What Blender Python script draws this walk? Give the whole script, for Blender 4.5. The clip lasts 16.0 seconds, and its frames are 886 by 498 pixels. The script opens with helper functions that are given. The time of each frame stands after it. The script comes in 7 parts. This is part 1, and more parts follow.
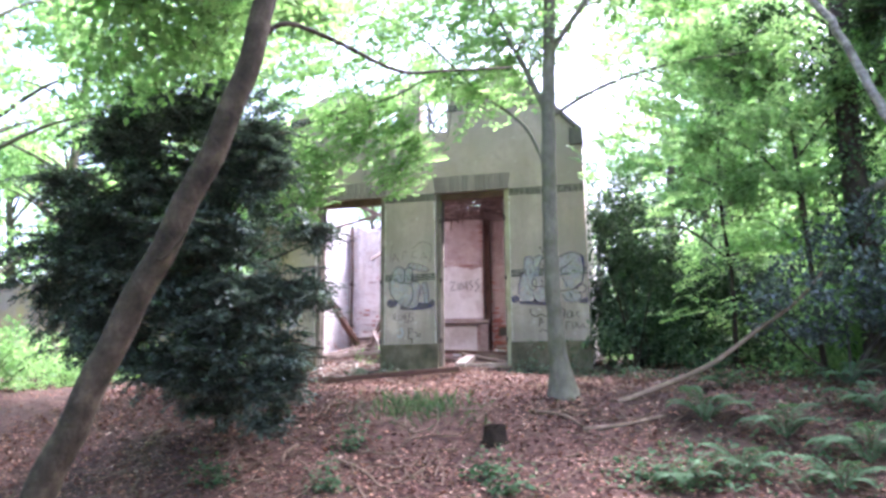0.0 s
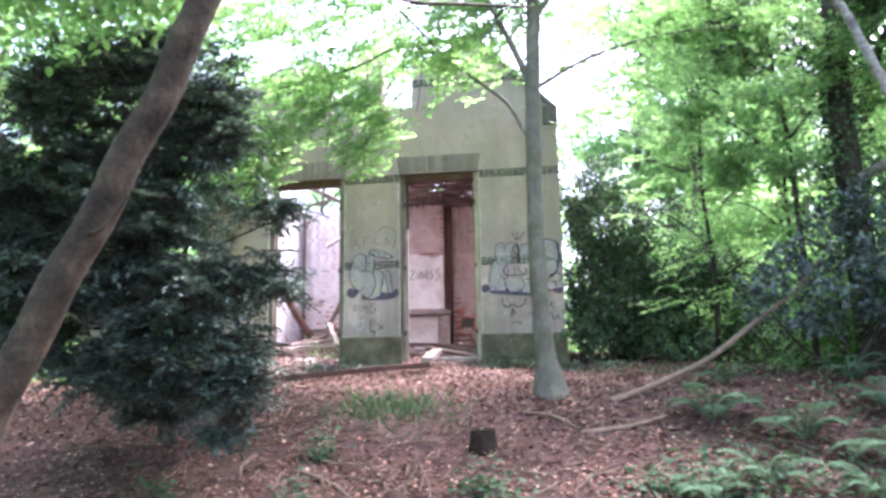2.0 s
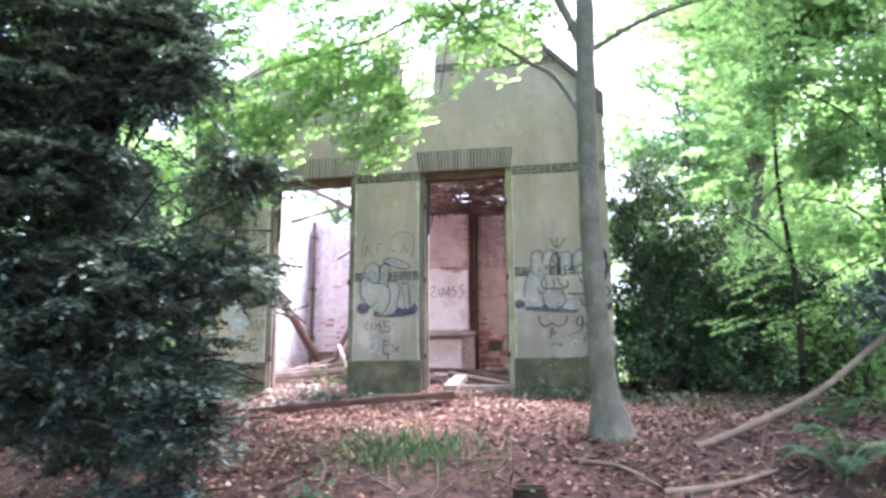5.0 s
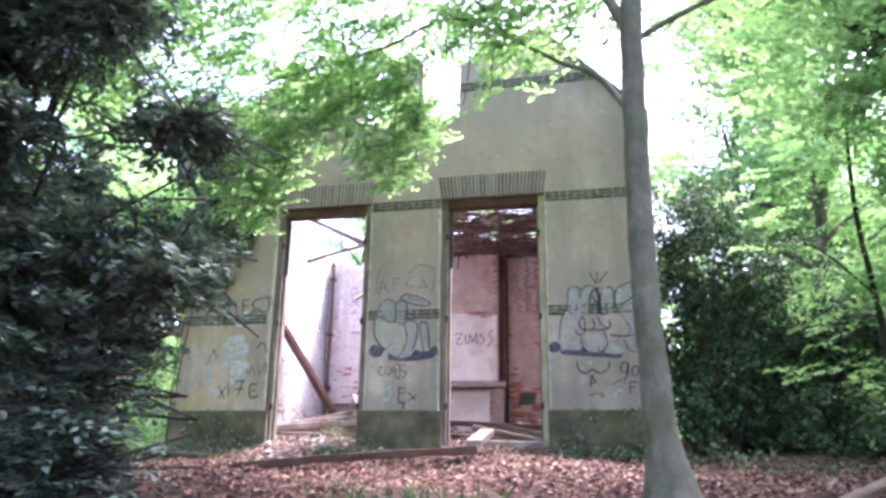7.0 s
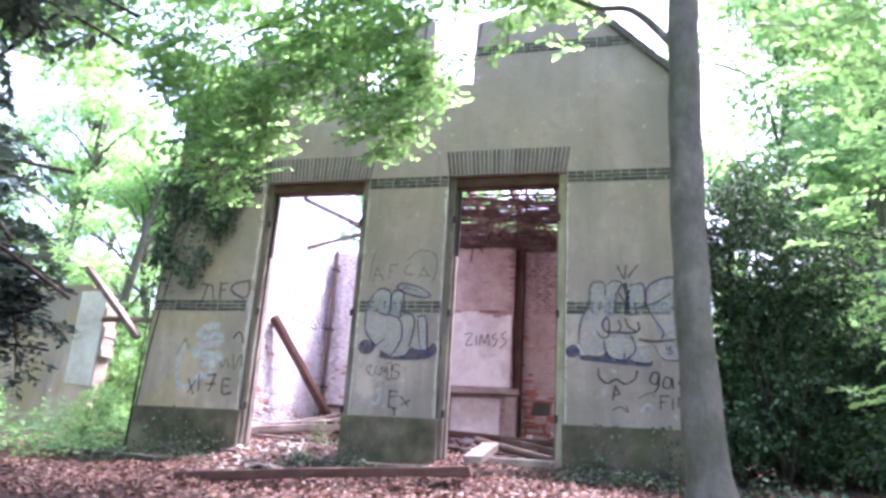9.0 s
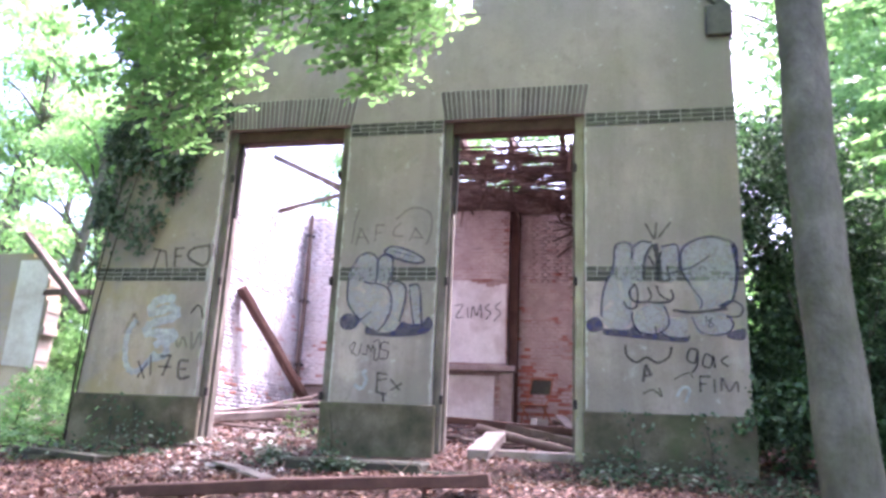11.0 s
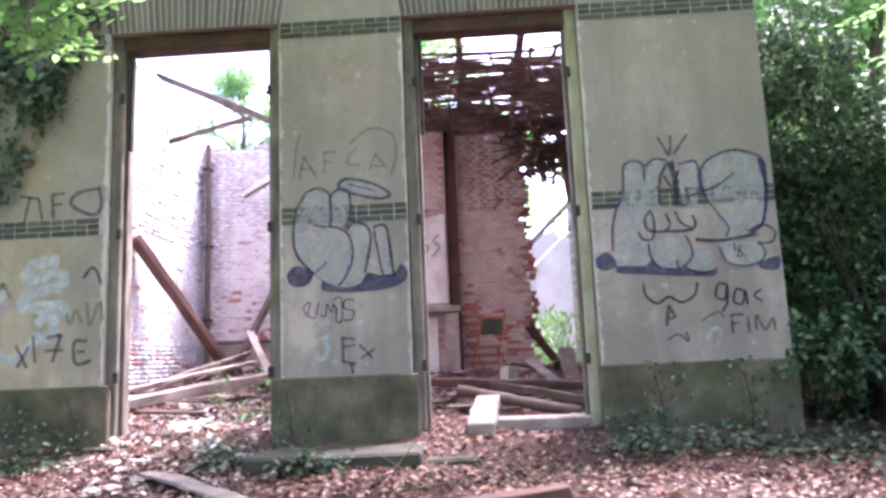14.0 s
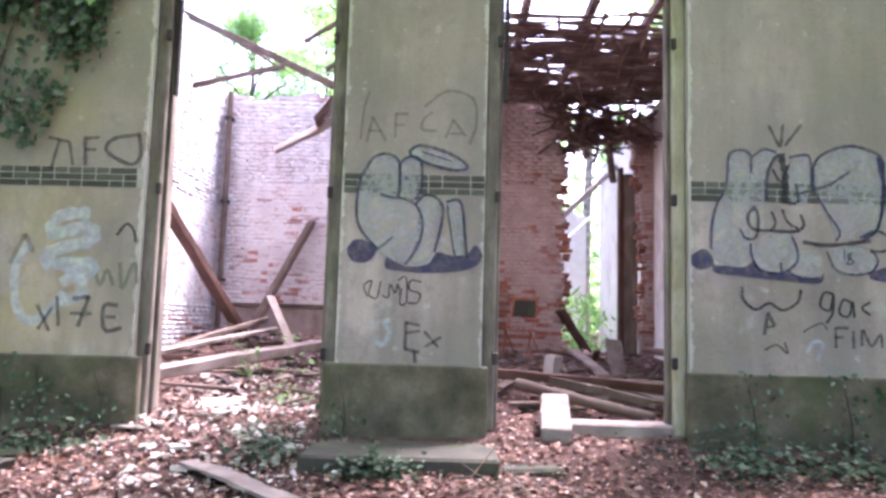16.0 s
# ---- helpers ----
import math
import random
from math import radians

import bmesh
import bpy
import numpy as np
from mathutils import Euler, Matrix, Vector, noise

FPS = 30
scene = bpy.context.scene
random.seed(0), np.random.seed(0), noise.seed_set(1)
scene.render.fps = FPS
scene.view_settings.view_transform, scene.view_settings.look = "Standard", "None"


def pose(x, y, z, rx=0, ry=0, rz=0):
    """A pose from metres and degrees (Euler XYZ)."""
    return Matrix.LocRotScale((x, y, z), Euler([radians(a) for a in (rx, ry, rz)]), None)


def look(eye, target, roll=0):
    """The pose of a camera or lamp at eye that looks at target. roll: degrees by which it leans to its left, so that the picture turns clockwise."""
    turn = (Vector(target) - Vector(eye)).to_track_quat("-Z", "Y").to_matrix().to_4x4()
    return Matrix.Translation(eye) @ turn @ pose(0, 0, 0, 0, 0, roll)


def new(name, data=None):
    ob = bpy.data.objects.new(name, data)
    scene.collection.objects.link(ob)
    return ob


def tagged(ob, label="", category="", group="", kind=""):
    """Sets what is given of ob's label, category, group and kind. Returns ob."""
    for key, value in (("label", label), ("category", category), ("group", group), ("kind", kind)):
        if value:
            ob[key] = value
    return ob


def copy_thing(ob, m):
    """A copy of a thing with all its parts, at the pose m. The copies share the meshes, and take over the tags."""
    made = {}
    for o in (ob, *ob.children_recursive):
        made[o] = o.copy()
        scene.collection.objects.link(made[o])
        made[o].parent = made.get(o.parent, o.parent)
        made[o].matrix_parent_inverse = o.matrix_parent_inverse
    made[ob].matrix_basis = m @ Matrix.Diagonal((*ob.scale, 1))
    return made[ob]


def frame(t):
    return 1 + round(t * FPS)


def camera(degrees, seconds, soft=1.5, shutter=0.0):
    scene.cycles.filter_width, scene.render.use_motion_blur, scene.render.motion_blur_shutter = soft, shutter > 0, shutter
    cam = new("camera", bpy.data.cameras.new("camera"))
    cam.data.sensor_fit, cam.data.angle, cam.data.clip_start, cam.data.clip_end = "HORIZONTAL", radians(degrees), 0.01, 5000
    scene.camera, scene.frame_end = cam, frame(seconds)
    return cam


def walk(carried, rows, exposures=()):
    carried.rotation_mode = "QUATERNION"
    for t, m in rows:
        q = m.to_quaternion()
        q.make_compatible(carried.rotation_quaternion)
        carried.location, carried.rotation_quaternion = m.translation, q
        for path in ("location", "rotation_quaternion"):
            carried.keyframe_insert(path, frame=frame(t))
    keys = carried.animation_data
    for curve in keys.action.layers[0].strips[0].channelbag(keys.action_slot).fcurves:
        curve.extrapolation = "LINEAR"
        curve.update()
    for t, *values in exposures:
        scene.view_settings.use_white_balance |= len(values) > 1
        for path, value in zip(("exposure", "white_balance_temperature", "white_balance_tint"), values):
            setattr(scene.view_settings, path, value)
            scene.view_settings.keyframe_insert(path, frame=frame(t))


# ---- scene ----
cam = camera(62.7, 16.0, soft=3.0)
PATH = [
    (0, (0.079, -0.006, 1.567), (-0.359, 1.909, 1.939), -0.5),
    (0.5, (-0.03, 0.13, 1.587), (-0.471, 2.058, 1.879), 0.3),
    (1, (-0.168, 0.46, 1.594), (-0.587, 2.392, 1.902), 1.8),
    (1.5, (-0.329, 0.712, 1.639), (-0.732, 2.642, 1.974), 1.4),
    (2, (-0.562, 0.948, 1.68), (-0.849, 2.897, 2.024), -1.0),
    (2.5, (-0.713, 1.257, 1.697), (-0.966, 3.204, 2.077), 0.7),
    (3, (-0.859, 1.582, 1.696), (-1.16, 3.519, 2.089), 0.9),
    (3.5, (-0.97, 1.875, 1.688), (-1.21, 3.83, 2.037), 0.5),
    (4, (-0.981, 2.27, 1.684), (-1.209, 4.234, 1.986), 0.2),
    (4.5, (-0.954, 2.621, 1.764), (-1.242, 4.568, 2.117), -0.1),
    (7, (-1.074, 4.35, 1.699), (-1.496, 6.22, 2.268), 0.8),
    (7.5, (-1.054, 4.736, 1.708), (-1.546, 6.582, 2.3), 3.6),
    (8, (-1.043, 5.129, 1.768), (-1.538, 6.974, 2.361), 2.0),
    (8.5, (-1.071, 5.476, 1.805), (-1.526, 7.33, 2.399), 0.8),
    (9, (-1.116, 5.815, 1.87), (-1.607, 7.667, 2.446), 3.6),
    (11.5, (-1.891, 7.412, 2.17), (-2.254, 9.32, 2.644), 1.8),
    (12, (-2.083, 7.688, 2.253), (-2.326, 9.621, 2.705), 0.8),
    (12.5, (-2.277, 7.918, 2.383), (-2.52, 9.847, 2.85), 2.6),
    (13, (-2.492, 8.1, 2.434), (-2.714, 10.035, 2.887), 0.3),
    (13.5, (-2.645, 8.217, 2.523), (-2.779, 10.184, 2.861), -0.9),
    (14, (-2.818, 8.418, 2.524), (-2.914, 10.393, 2.828), -2.4),
    (14.5, (-2.976, 8.588, 2.592), (-3.046, 10.565, 2.89), 2.1),
    (15, (-3.135, 8.699, 2.614), (-3.236, 10.676, 2.896), 2.6),
    (15.5, (-3.402, 8.91, 2.692), (-3.495, 10.885, 2.991), -5.1),
    (16, (-3.593, 8.987, 2.747), (-3.64, 10.976, 2.952), 1.6),
]
walk(cam, [(t, look(eye, target, roll)) for t, eye, target, roll in PATH],
     [(0.0, 3.15, 5780, 32.5), (1.0, 3.28, 5780, 32.5), (2.5, 3.36, 5800, 32.0), (4.5, 3.42, 5830, 31.5), (7.5, 3.14, 5720, 37.0), (9.0, 3.14, 5640, 41.0), (12.5, 3.16, 5680, 41.0), (16.0, 3.14, 5880, 38.0)])

# ---- world, sun, exposure ----
world = bpy.data.worlds.new("sky")
scene.world = world
world.use_nodes = True
wn = world.node_tree.nodes
sky = wn.new("ShaderNodeTexSky")
sky.sky_type = "NISHITA"
sky.sun_disc = False
sky.sun_elevation, sky.sun_rotation = radians(61), radians(43)
sky.air_density, sky.dust_density, sky.ozone_density = 1.0, 6.0, 0.6
wn["Background"].inputs["Strength"].default_value = 0.15
world.node_tree.links.new(sky.outputs["Color"], wn["Background"].inputs["Color"])
sun = new("sun", bpy.data.lights.new("sun", "SUN"))
sun.data.energy, sun.data.angle, sun.data.color = 2.3, radians(15), (1.0, 0.96, 0.9)
sun.matrix_world = look((3.5, 25.5, 20), (-4, 17.5, 0))

# ---- small builders ----
rng = np.random.default_rng(7)


def thing(name, label, category, at=(0, 0, 0), group="", kind=""):
    return tagged(place(new(name), at), label, category, group, kind)


def place(ob, at):
    ob.location = at
    return ob


def mesh_from(name, verts, faces):
    me = bpy.data.meshes.new(name)
    me.from_pydata([tuple(v) for v in verts], [], [tuple(f) for f in faces])
    return me


def mesh_fast(name, verts, quads):
    """A mesh of quads out of two arrays."""
    me = bpy.data.meshes.new(name)
    me.vertices.add(len(verts))
    me.vertices.foreach_set("co", np.asarray(verts, np.float32).ravel())
    me.loops.add(quads.size)
    me.loops.foreach_set("vertex_index", quads.astype(np.int32).ravel())
    me.polygons.add(len(quads))
    me.polygons.foreach_set("loop_start", np.arange(0, quads.size, 4, dtype=np.int32))
    me.update(calc_edges=True)
    me.validate()
    return me


def part(name, data, material, parent=None, label="", smooth=False):
    """Links a bmesh or a mesh as one object under a thing or a part."""
    if isinstance(data, bmesh.types.BMesh):
        me = bpy.data.meshes.new(name)
        data.to_mesh(me)
        data.free()
    else:
        me = data
    if not me.materials:
        me.materials.append(material)
    if smooth:
        me.polygons.foreach_set("use_smooth", [True] * len(me.polygons))
    ob = new(name, me)
    if parent is not None:
        ob.parent = parent
    return tagged(ob, label)


def box(bm, lo, hi, bevel=0.0, m=None, jitter=0.0):
    c = [(a + b) / 2 for a, b in zip(lo, hi)]
    s = [abs(b - a) for a, b in zip(lo, hi)]
    mat = Matrix.Translation(c) @ Matrix.Diagonal((*s, 1))
    made = bmesh.ops.create_cube(bm, size=1, matrix=(m @ mat) if m else mat)["verts"]
    for v in made:
        v.co += Vector(rng.uniform(-jitter, jitter, 3))
    if bevel:
        bmesh.ops.bevel(bm, geom=list({e for v in made for e in v.link_edges}), offset=bevel, segments=1, affect="EDGES")
    return bm


def prism(outline, y0, y1, axis="y"):
    """A wall out of an outline: (x, z) pushed along y, or (y, z) pushed along x."""
    bm = bmesh.new()
    put = (lambda a, b, c: (a, c, b)) if axis == "y" else (lambda a, b, c: (c, a, b))
    front = [bm.verts.new(put(a, b, y0)) for a, b in outline]
    back = [bm.verts.new(put(a, b, y1)) for a, b in outline]
    faces = [bm.faces.new(front), bm.faces.new(back[::-1])]
    n = len(outline)
    for i in range(n):
        faces.append(bm.faces.new((front[i], back[i], back[(i + 1) % n], front[(i + 1) % n])))
    bmesh.ops.recalc_face_normals(bm, faces=bm.faces)
    bmesh.ops.triangulate(bm, faces=faces[:2])
    return bm


def tube_arrays(lines, sides=7):
    """Vertices and quads of round branches; lines: (points, radii)."""
    vs, qs, base = [], [], 0
    ring = np.linspace(0, 2 * np.pi, sides, endpoint=False)
    for pts, rad in lines:
        p = np.asarray(pts, float)
        r = np.asarray(rad, float)
        d = np.gradient(p, axis=0)
        d /= np.linalg.norm(d, axis=1)[:, None] + 1e-9
        ref = np.where(np.abs(d[:, 2:3]) > 0.9, [[1.0, 0, 0]], [[0, 0, 1.0]])
        u = np.cross(d, ref)
        u /= np.linalg.norm(u, axis=1)[:, None] + 1e-9
        w = np.cross(d, u)
        for i in range(1, len(p)):
            if np.dot(u[i], u[i - 1]) < 0:
                u[i], w[i] = -u[i], -w[i]
        v = p[:, None] + r[:, None, None] * (np.cos(ring)[None, :, None] * u[:, None] + np.sin(ring)[None, :, None] * w[:, None])
        vs.append(v.reshape(-1, 3))
        i, j = np.meshgrid(np.arange(len(p) - 1), np.arange(sides), indexing="ij")
        k = (j + 1) % sides
        qs.append(np.stack([i * sides + j, i * sides + k, (i + 1) * sides + k, (i + 1) * sides + j], -1).reshape(-1, 4) + base)
        base += v.shape[0] * sides
    return np.concatenate(vs), np.concatenate(qs)


def smooth_line(pts, steps=6):
    """A soft curve through the points (Catmull-Rom)."""
    p = [Vector(q) for q in pts]
    p = [2 * p[0] - p[1]] + p + [2 * p[-1] - p[-2]]
    out = []
    for i in range(1, len(p) - 2):
        for k in range(steps):
            t = k / steps
            out.append(0.5 * (2 * p[i] + (p[i + 1] - p[i - 1]) * t + (2 * p[i - 1] - 5 * p[i] + 4 * p[i + 1] - p[i + 2]) * t * t
                              + (3 * p[i] - p[i - 1] - 3 * p[i + 1] + p[i + 2]) * t ** 3))
    return np.array([tuple(v) for v in out + [p[-2]]])


LEAF = (np.array([(0, 0, 0), (-.27, .28, .07), (-.28, .62, .06), (0, 1, -.05), (.28, .62, .06), (.27, .28, .07)]), np.array([(0, 3, 2, 1), (0, 5, 4, 3)]))
DIAMOND = (np.array([(0, 0, 0), (-.33, .5, .08), (0, 1, -.06), (.33, .5, .08)]), np.array([(0, 3, 2, 1)]))
NEEDLE = (np.array([(0, 0, 0), (-.17, .45, .03), (0, 1, 0), (.17, .45, .03)]), np.array([(0, 3, 2, 1)]))


def leaves(name, at, along, normal, size, shape=LEAF):
    """One mesh of many leaves: their feet, the ways they point and face, and their lengths."""
    d = along / (np.linalg.norm(along, axis=1)[:, None] + 1e-9)
    r = np.cross(d, normal)
    r /= np.linalg.norm(r, axis=1)[:, None] + 1e-9
    n = np.cross(r, d)
    t, f = shape
    s = np.asarray(size).reshape(-1, 1, 1)
    v = at[:, None] + s * (t[None, :, 0:1] * r[:, None] + t[None, :, 1:2] * d[:, None] + t[None, :, 2:3] * n[:, None])
    q = (np.arange(len(at)) * len(t))[:, None, None] + f[None]
    return mesh_fast(name, v.reshape(-1, 3), q.reshape(-1, 4))


def rand_dirs(n, flat=1.0):
    v = rng.normal(size=(n, 3)) * (1, 1, flat)
    return v / (np.linalg.norm(v, axis=1)[:, None] + 1e-9)


# ---- ground shape ----
GY = (-60, -20, 0, 3, 5, 7, 8.4, 9.3, 10.4, 11.5, 13.3, 14.5, 16, 20, 30, 80)
GZ = (-1.5, -0.8, -0.08, 0.03, 0.14, 0.36, 0.74, 1.05, 1.42, 1.58, 1.66, 1.82, 1.98, 2.2, 2.3, 2.6)


def soft_step(a, b, v):
    t = np.clip((v - a) / (b - a), 0, 1)
    return t * t * (3 - 2 * t)


def ground_z(x, y):
    x, y = np.asarray(x, float), np.asarray(y, float)
    z = np.interp(y, GY, GZ)
    z = z + 0.16 * np.exp(-((x + 2.6) / 1.3) ** 2 - ((y - 12.6) / 0.9) ** 2)
    z = z + 0.12 * np.exp(-((x + 3.4) / 1.2) ** 2 - ((y - 9.2) / 1.2) ** 2)
    z = z + 0.13 * np.exp(-((x + 2.6) / 0.8) ** 2 - ((y - 14.25) / 0.3) ** 2) + 0.1 * np.exp(-((x + 5.3) / 0.7) ** 2 - ((y - 14.3) / 0.35) ** 2)
    inside = soft_step(14.25, 14.75, y) * (1 - soft_step(20.6, 22, y)) * soft_step(-7.7, -7.3, x) * (1 - soft_step(-0.6, -0.3, x))
    z = z + inside * (0.13 + 0.22 * soft_step(17.5, 19.8, y) * (1 - 0.85 * soft_step(-4.6, -3.9, x)))
    z = z + 0.035 * np.sin(1.7 * x + 0.6 * y) * np.sin(1.3 * y - 0.7 * x) + 0.02 * np.sin(4.1 * x) * np.sin(3.7 * y)
    return z


# ---- materials ----
def ramp(nt, fac, stops):
    r = nt.nodes.new("ShaderNodeValToRGB")
    e = r.color_ramp.elements
    while len(e) < len(stops):
        e.new(0.5)
    for el, (p, c) in zip(e, stops):
        el.position, el.color = p, (*c, 1)
    nt.links.new(fac, r.inputs["Fac"])
    return r.outputs["Color"]


def noise_tex(nt, vec, scale, detail=6, rough=0.6, stretch=None):
    if stretch:
        m = nt.nodes.new("ShaderNodeMapping")
        m.inputs["Scale"].default_value = stretch
        nt.links.new(vec, m.inputs["Vector"])
        vec = m.outputs["Vector"]
    t = nt.nodes.new("ShaderNodeTexNoise")
    t.inputs["Scale"].default_value, t.inputs["Detail"].default_value, t.inputs["Roughness"].default_value = scale, detail, rough
    nt.links.new(vec, t.inputs["Vector"])
    return t.outputs["Fac"]


def mixed(nt, fac, a, b, mode="MIX"):
    m = nt.nodes.new("ShaderNodeMix")
    m.data_type, m.blend_type = "RGBA", mode
    for sock, v in ((m.inputs["Factor"], fac), (m.inputs["A"], a), (m.inputs["B"], b)):
        if isinstance(v, (int, float)):
            sock.default_value = v
        elif isinstance(v, tuple):
            sock.default_value = (*v, 1)
        else:
            nt.links.new(v, sock)
    return m.outputs["Result"]


def blank(name, rough=0.8, metal=0.0, spec=0.3):
    m = bpy.data.materials.new(name)
    m.use_nodes = True
    b = m.node_tree.nodes["Principled BSDF"]
    b.inputs["Roughness"].default_value, b.inputs["Metallic"].default_value = rough, metal
    b.inputs["Specular IOR Level"].default_value = spec
    return m, m.node_tree, b


def coords(nt):
    return nt.nodes.new("ShaderNodeTexCoord").outputs["Object"]


def bumped(nt, b, height, strength, distance=0.01):
    n = nt.nodes.new("ShaderNodeBump")
    n.inputs["Strength"].default_value, n.inputs["Distance"].default_value = strength, distance
    nt.links.new(height, n.inputs["Height"])
    nt.links.new(n.outputs["Normal"], b.inputs["Normal"])


def surface(name, stops, scale=3.0, fine=40.0, rough=0.85, bump=0.3, dist=0.01, stains=None, stain_scale=0.7, stretch=None, metal=0.0, spec=0.3):
    """Colour by noise at two scales, with a bump; stains: (colour, how much)."""
    m, nt, b = blank(name, rough, metal, spec)
    v = coords(nt)
    big = noise_tex(nt, v, scale, stretch=stretch)
    small = noise_tex(nt, v, fine, stretch=stretch)
    col = ramp(nt, big, stops)
    col = mixed(nt, 0.22, col, ramp(nt, small, [(0.3, (0.15, 0.15, 0.15)), (0.7, (1, 1, 1))]), "MULTIPLY")
    if stains:
        mask = ramp(nt, noise_tex(nt, v, stain_scale, 4, 0.65), [(0.5, (0, 0, 0)), (0.68, (stains[1],) * 3)])
        col = mixed(nt, mask, col, stains[0])
    nt.links.new(col, b.inputs["Base Color"])
    bumped(nt, b, small, bump, dist)
    return m


def leafy(name, stops, rough=0.5, through_light=0.45, glow_tint=(1.08, 1.15, 0.78), spec=0.35):
    """Leaves: colour differs from leaf to leaf, light passes through them."""
    m, nt, b = blank(name, rough, 0, spec)
    r = nt.nodes.new("ShaderNodeNewGeometry").outputs["Random Per Island"]
    col = ramp(nt, r, stops)
    nt.links.new(col, b.inputs["Base Color"])
    tr = nt.nodes.new("ShaderNodeBsdfTranslucent")
    nt.links.new(mixed(nt, 1.0, col, glow_tint, "MULTIPLY"), tr.inputs["Color"])
    mx = nt.nodes.new("ShaderNodeMixShader")
    mx.inputs["Fac"].default_value = through_light
    nt.links.new(b.outputs["BSDF"], mx.inputs[1])
    nt.links.new(tr.outputs["BSDF"], mx.inputs[2])
    nt.links.new(mx.outputs["Shader"], nt.nodes["Material Output"].inputs["Surface"])
    return m


def brickwork(name, along, paint=(0.75, 0.72, 0.7), bare=0.35, bare_at=0.5, tone=None, tone_amt=0.0):
    """Old brick under worn whitewash; along: the axis on which the wall runs."""
    m, nt, b = blank(name, 0.9, 0, 0.2)
    v = coords(nt)
    sep = nt.nodes.new("ShaderNodeSeparateXYZ")
    nt.links.new(v, sep.inputs["Vector"])
    com = nt.nodes.new("ShaderNodeCombineXYZ")
    nt.links.new(sep.outputs[along], com.inputs["X"])
    nt.links.new(sep.outputs["Z"], com.inputs["Y"])
    wob = nt.nodes.new("ShaderNodeMix")
    wob.data_type = "VECTOR"
    wob.inputs["Factor"].default_value = 0.03
    nt.links.new(com.outputs["Vector"], wob.inputs["A"])
    nz = nt.nodes.new("ShaderNodeTexNoise")
    nz.inputs["Scale"].default_value = 5.0
    nt.links.new(v, nz.inputs["Vector"])
    nt.links.new(nz.outputs["Color"], wob.inputs["B"])
    br = nt.nodes.new("ShaderNodeTexBrick")
    br.inputs["Scale"].default_value, br.inputs["Brick Width"].default_value, br.inputs["Row Height"].default_value = 1.0, 0.215, 0.06
    br.inputs["Mortar Size"].default_value, br.inputs["Mortar Smooth"].default_value, br.inputs["Bias"].default_value = 0.006, 0.3, 0.0
    br.inputs["Color1"].default_value, br.inputs["Color2"].default_value = (0.36, 0.13, 0.095, 1), (0.25, 0.10, 0.08, 1)
    br.inputs["Mortar"].default_value = (0.30, 0.22, 0.19, 1)
    nt.links.new(wob.outputs["Result"], br.inputs["Vector"])
    worn = noise_tex(nt, v, 2.2, 8, 0.7, (1, 1, 2.2))
    each = nt.nodes.new("ShaderNodeTexBrick")
    for key in ("Scale", "Brick Width", "Row Height", "Mortar Size", "Mortar Smooth", "Bias"):
        each.inputs[key].default_value = br.inputs[key].default_value
    each.inputs["Color1"].default_value, each.inputs["Color2"].default_value, each.inputs["Mortar"].default_value = (0.15, 0.15, 0.15, 1), (0.85, 0.85, 0.85, 1), (0.3, 0.3, 0.3, 1)
    nt.links.new(wob.outputs["Result"], each.inputs["Vector"])
    worn = mixed(nt, 0.3, worn, each.outputs["Color"])
    mask = ramp(nt, worn, [(bare_at - 0.04, (1, 1, 1)), (bare_at + 0.10, (1 - bare,) * 3)])
    wash = mixed(nt, noise_tex(nt, v, 0.9, 5), paint, tuple(c * 0.8 for c in paint))
    if tone:
        wash = mixed(nt, ramp(nt, noise_tex(nt, v, 1.4, 5, 0.7), [(0.38, (0, 0, 0)), (0.62, (tone_amt,) * 3)]), wash, tone)
    wash = mixed(nt, ramp(nt, noise_tex(nt, v, 3.0, 4), [(0.35, (0.2,) * 3), (0.62, (0.85,) * 3)]), wash, ramp(nt, br.outputs["Fac"], [(0, (1, 1, 1)), (1, (0.45, 0.42, 0.4))]), "MULTIPLY")
    flecks = ramp(nt, noise_tex(nt, v, 7.0, 6, 0.75, (1, 1, 2.8)), [(0.54, (0, 0, 0)), (0.62, (0.9, 0.9, 0.9))])
    wash = mixed(nt, flecks, wash, (0.20, 0.17, 0.175))
    nt.links.new(mixed(nt, mask, br.outputs["Color"], wash), b.inputs["Base Color"])
    hi = mixed(nt, 0.35, ramp(nt, br.outputs["Fac"], [(0, (1, 1, 1)), (1, (0, 0, 0))]), noise_tex(nt, v, 30, 6))
    bumped(nt, b, hi, 1.0, 0.025)
    return m


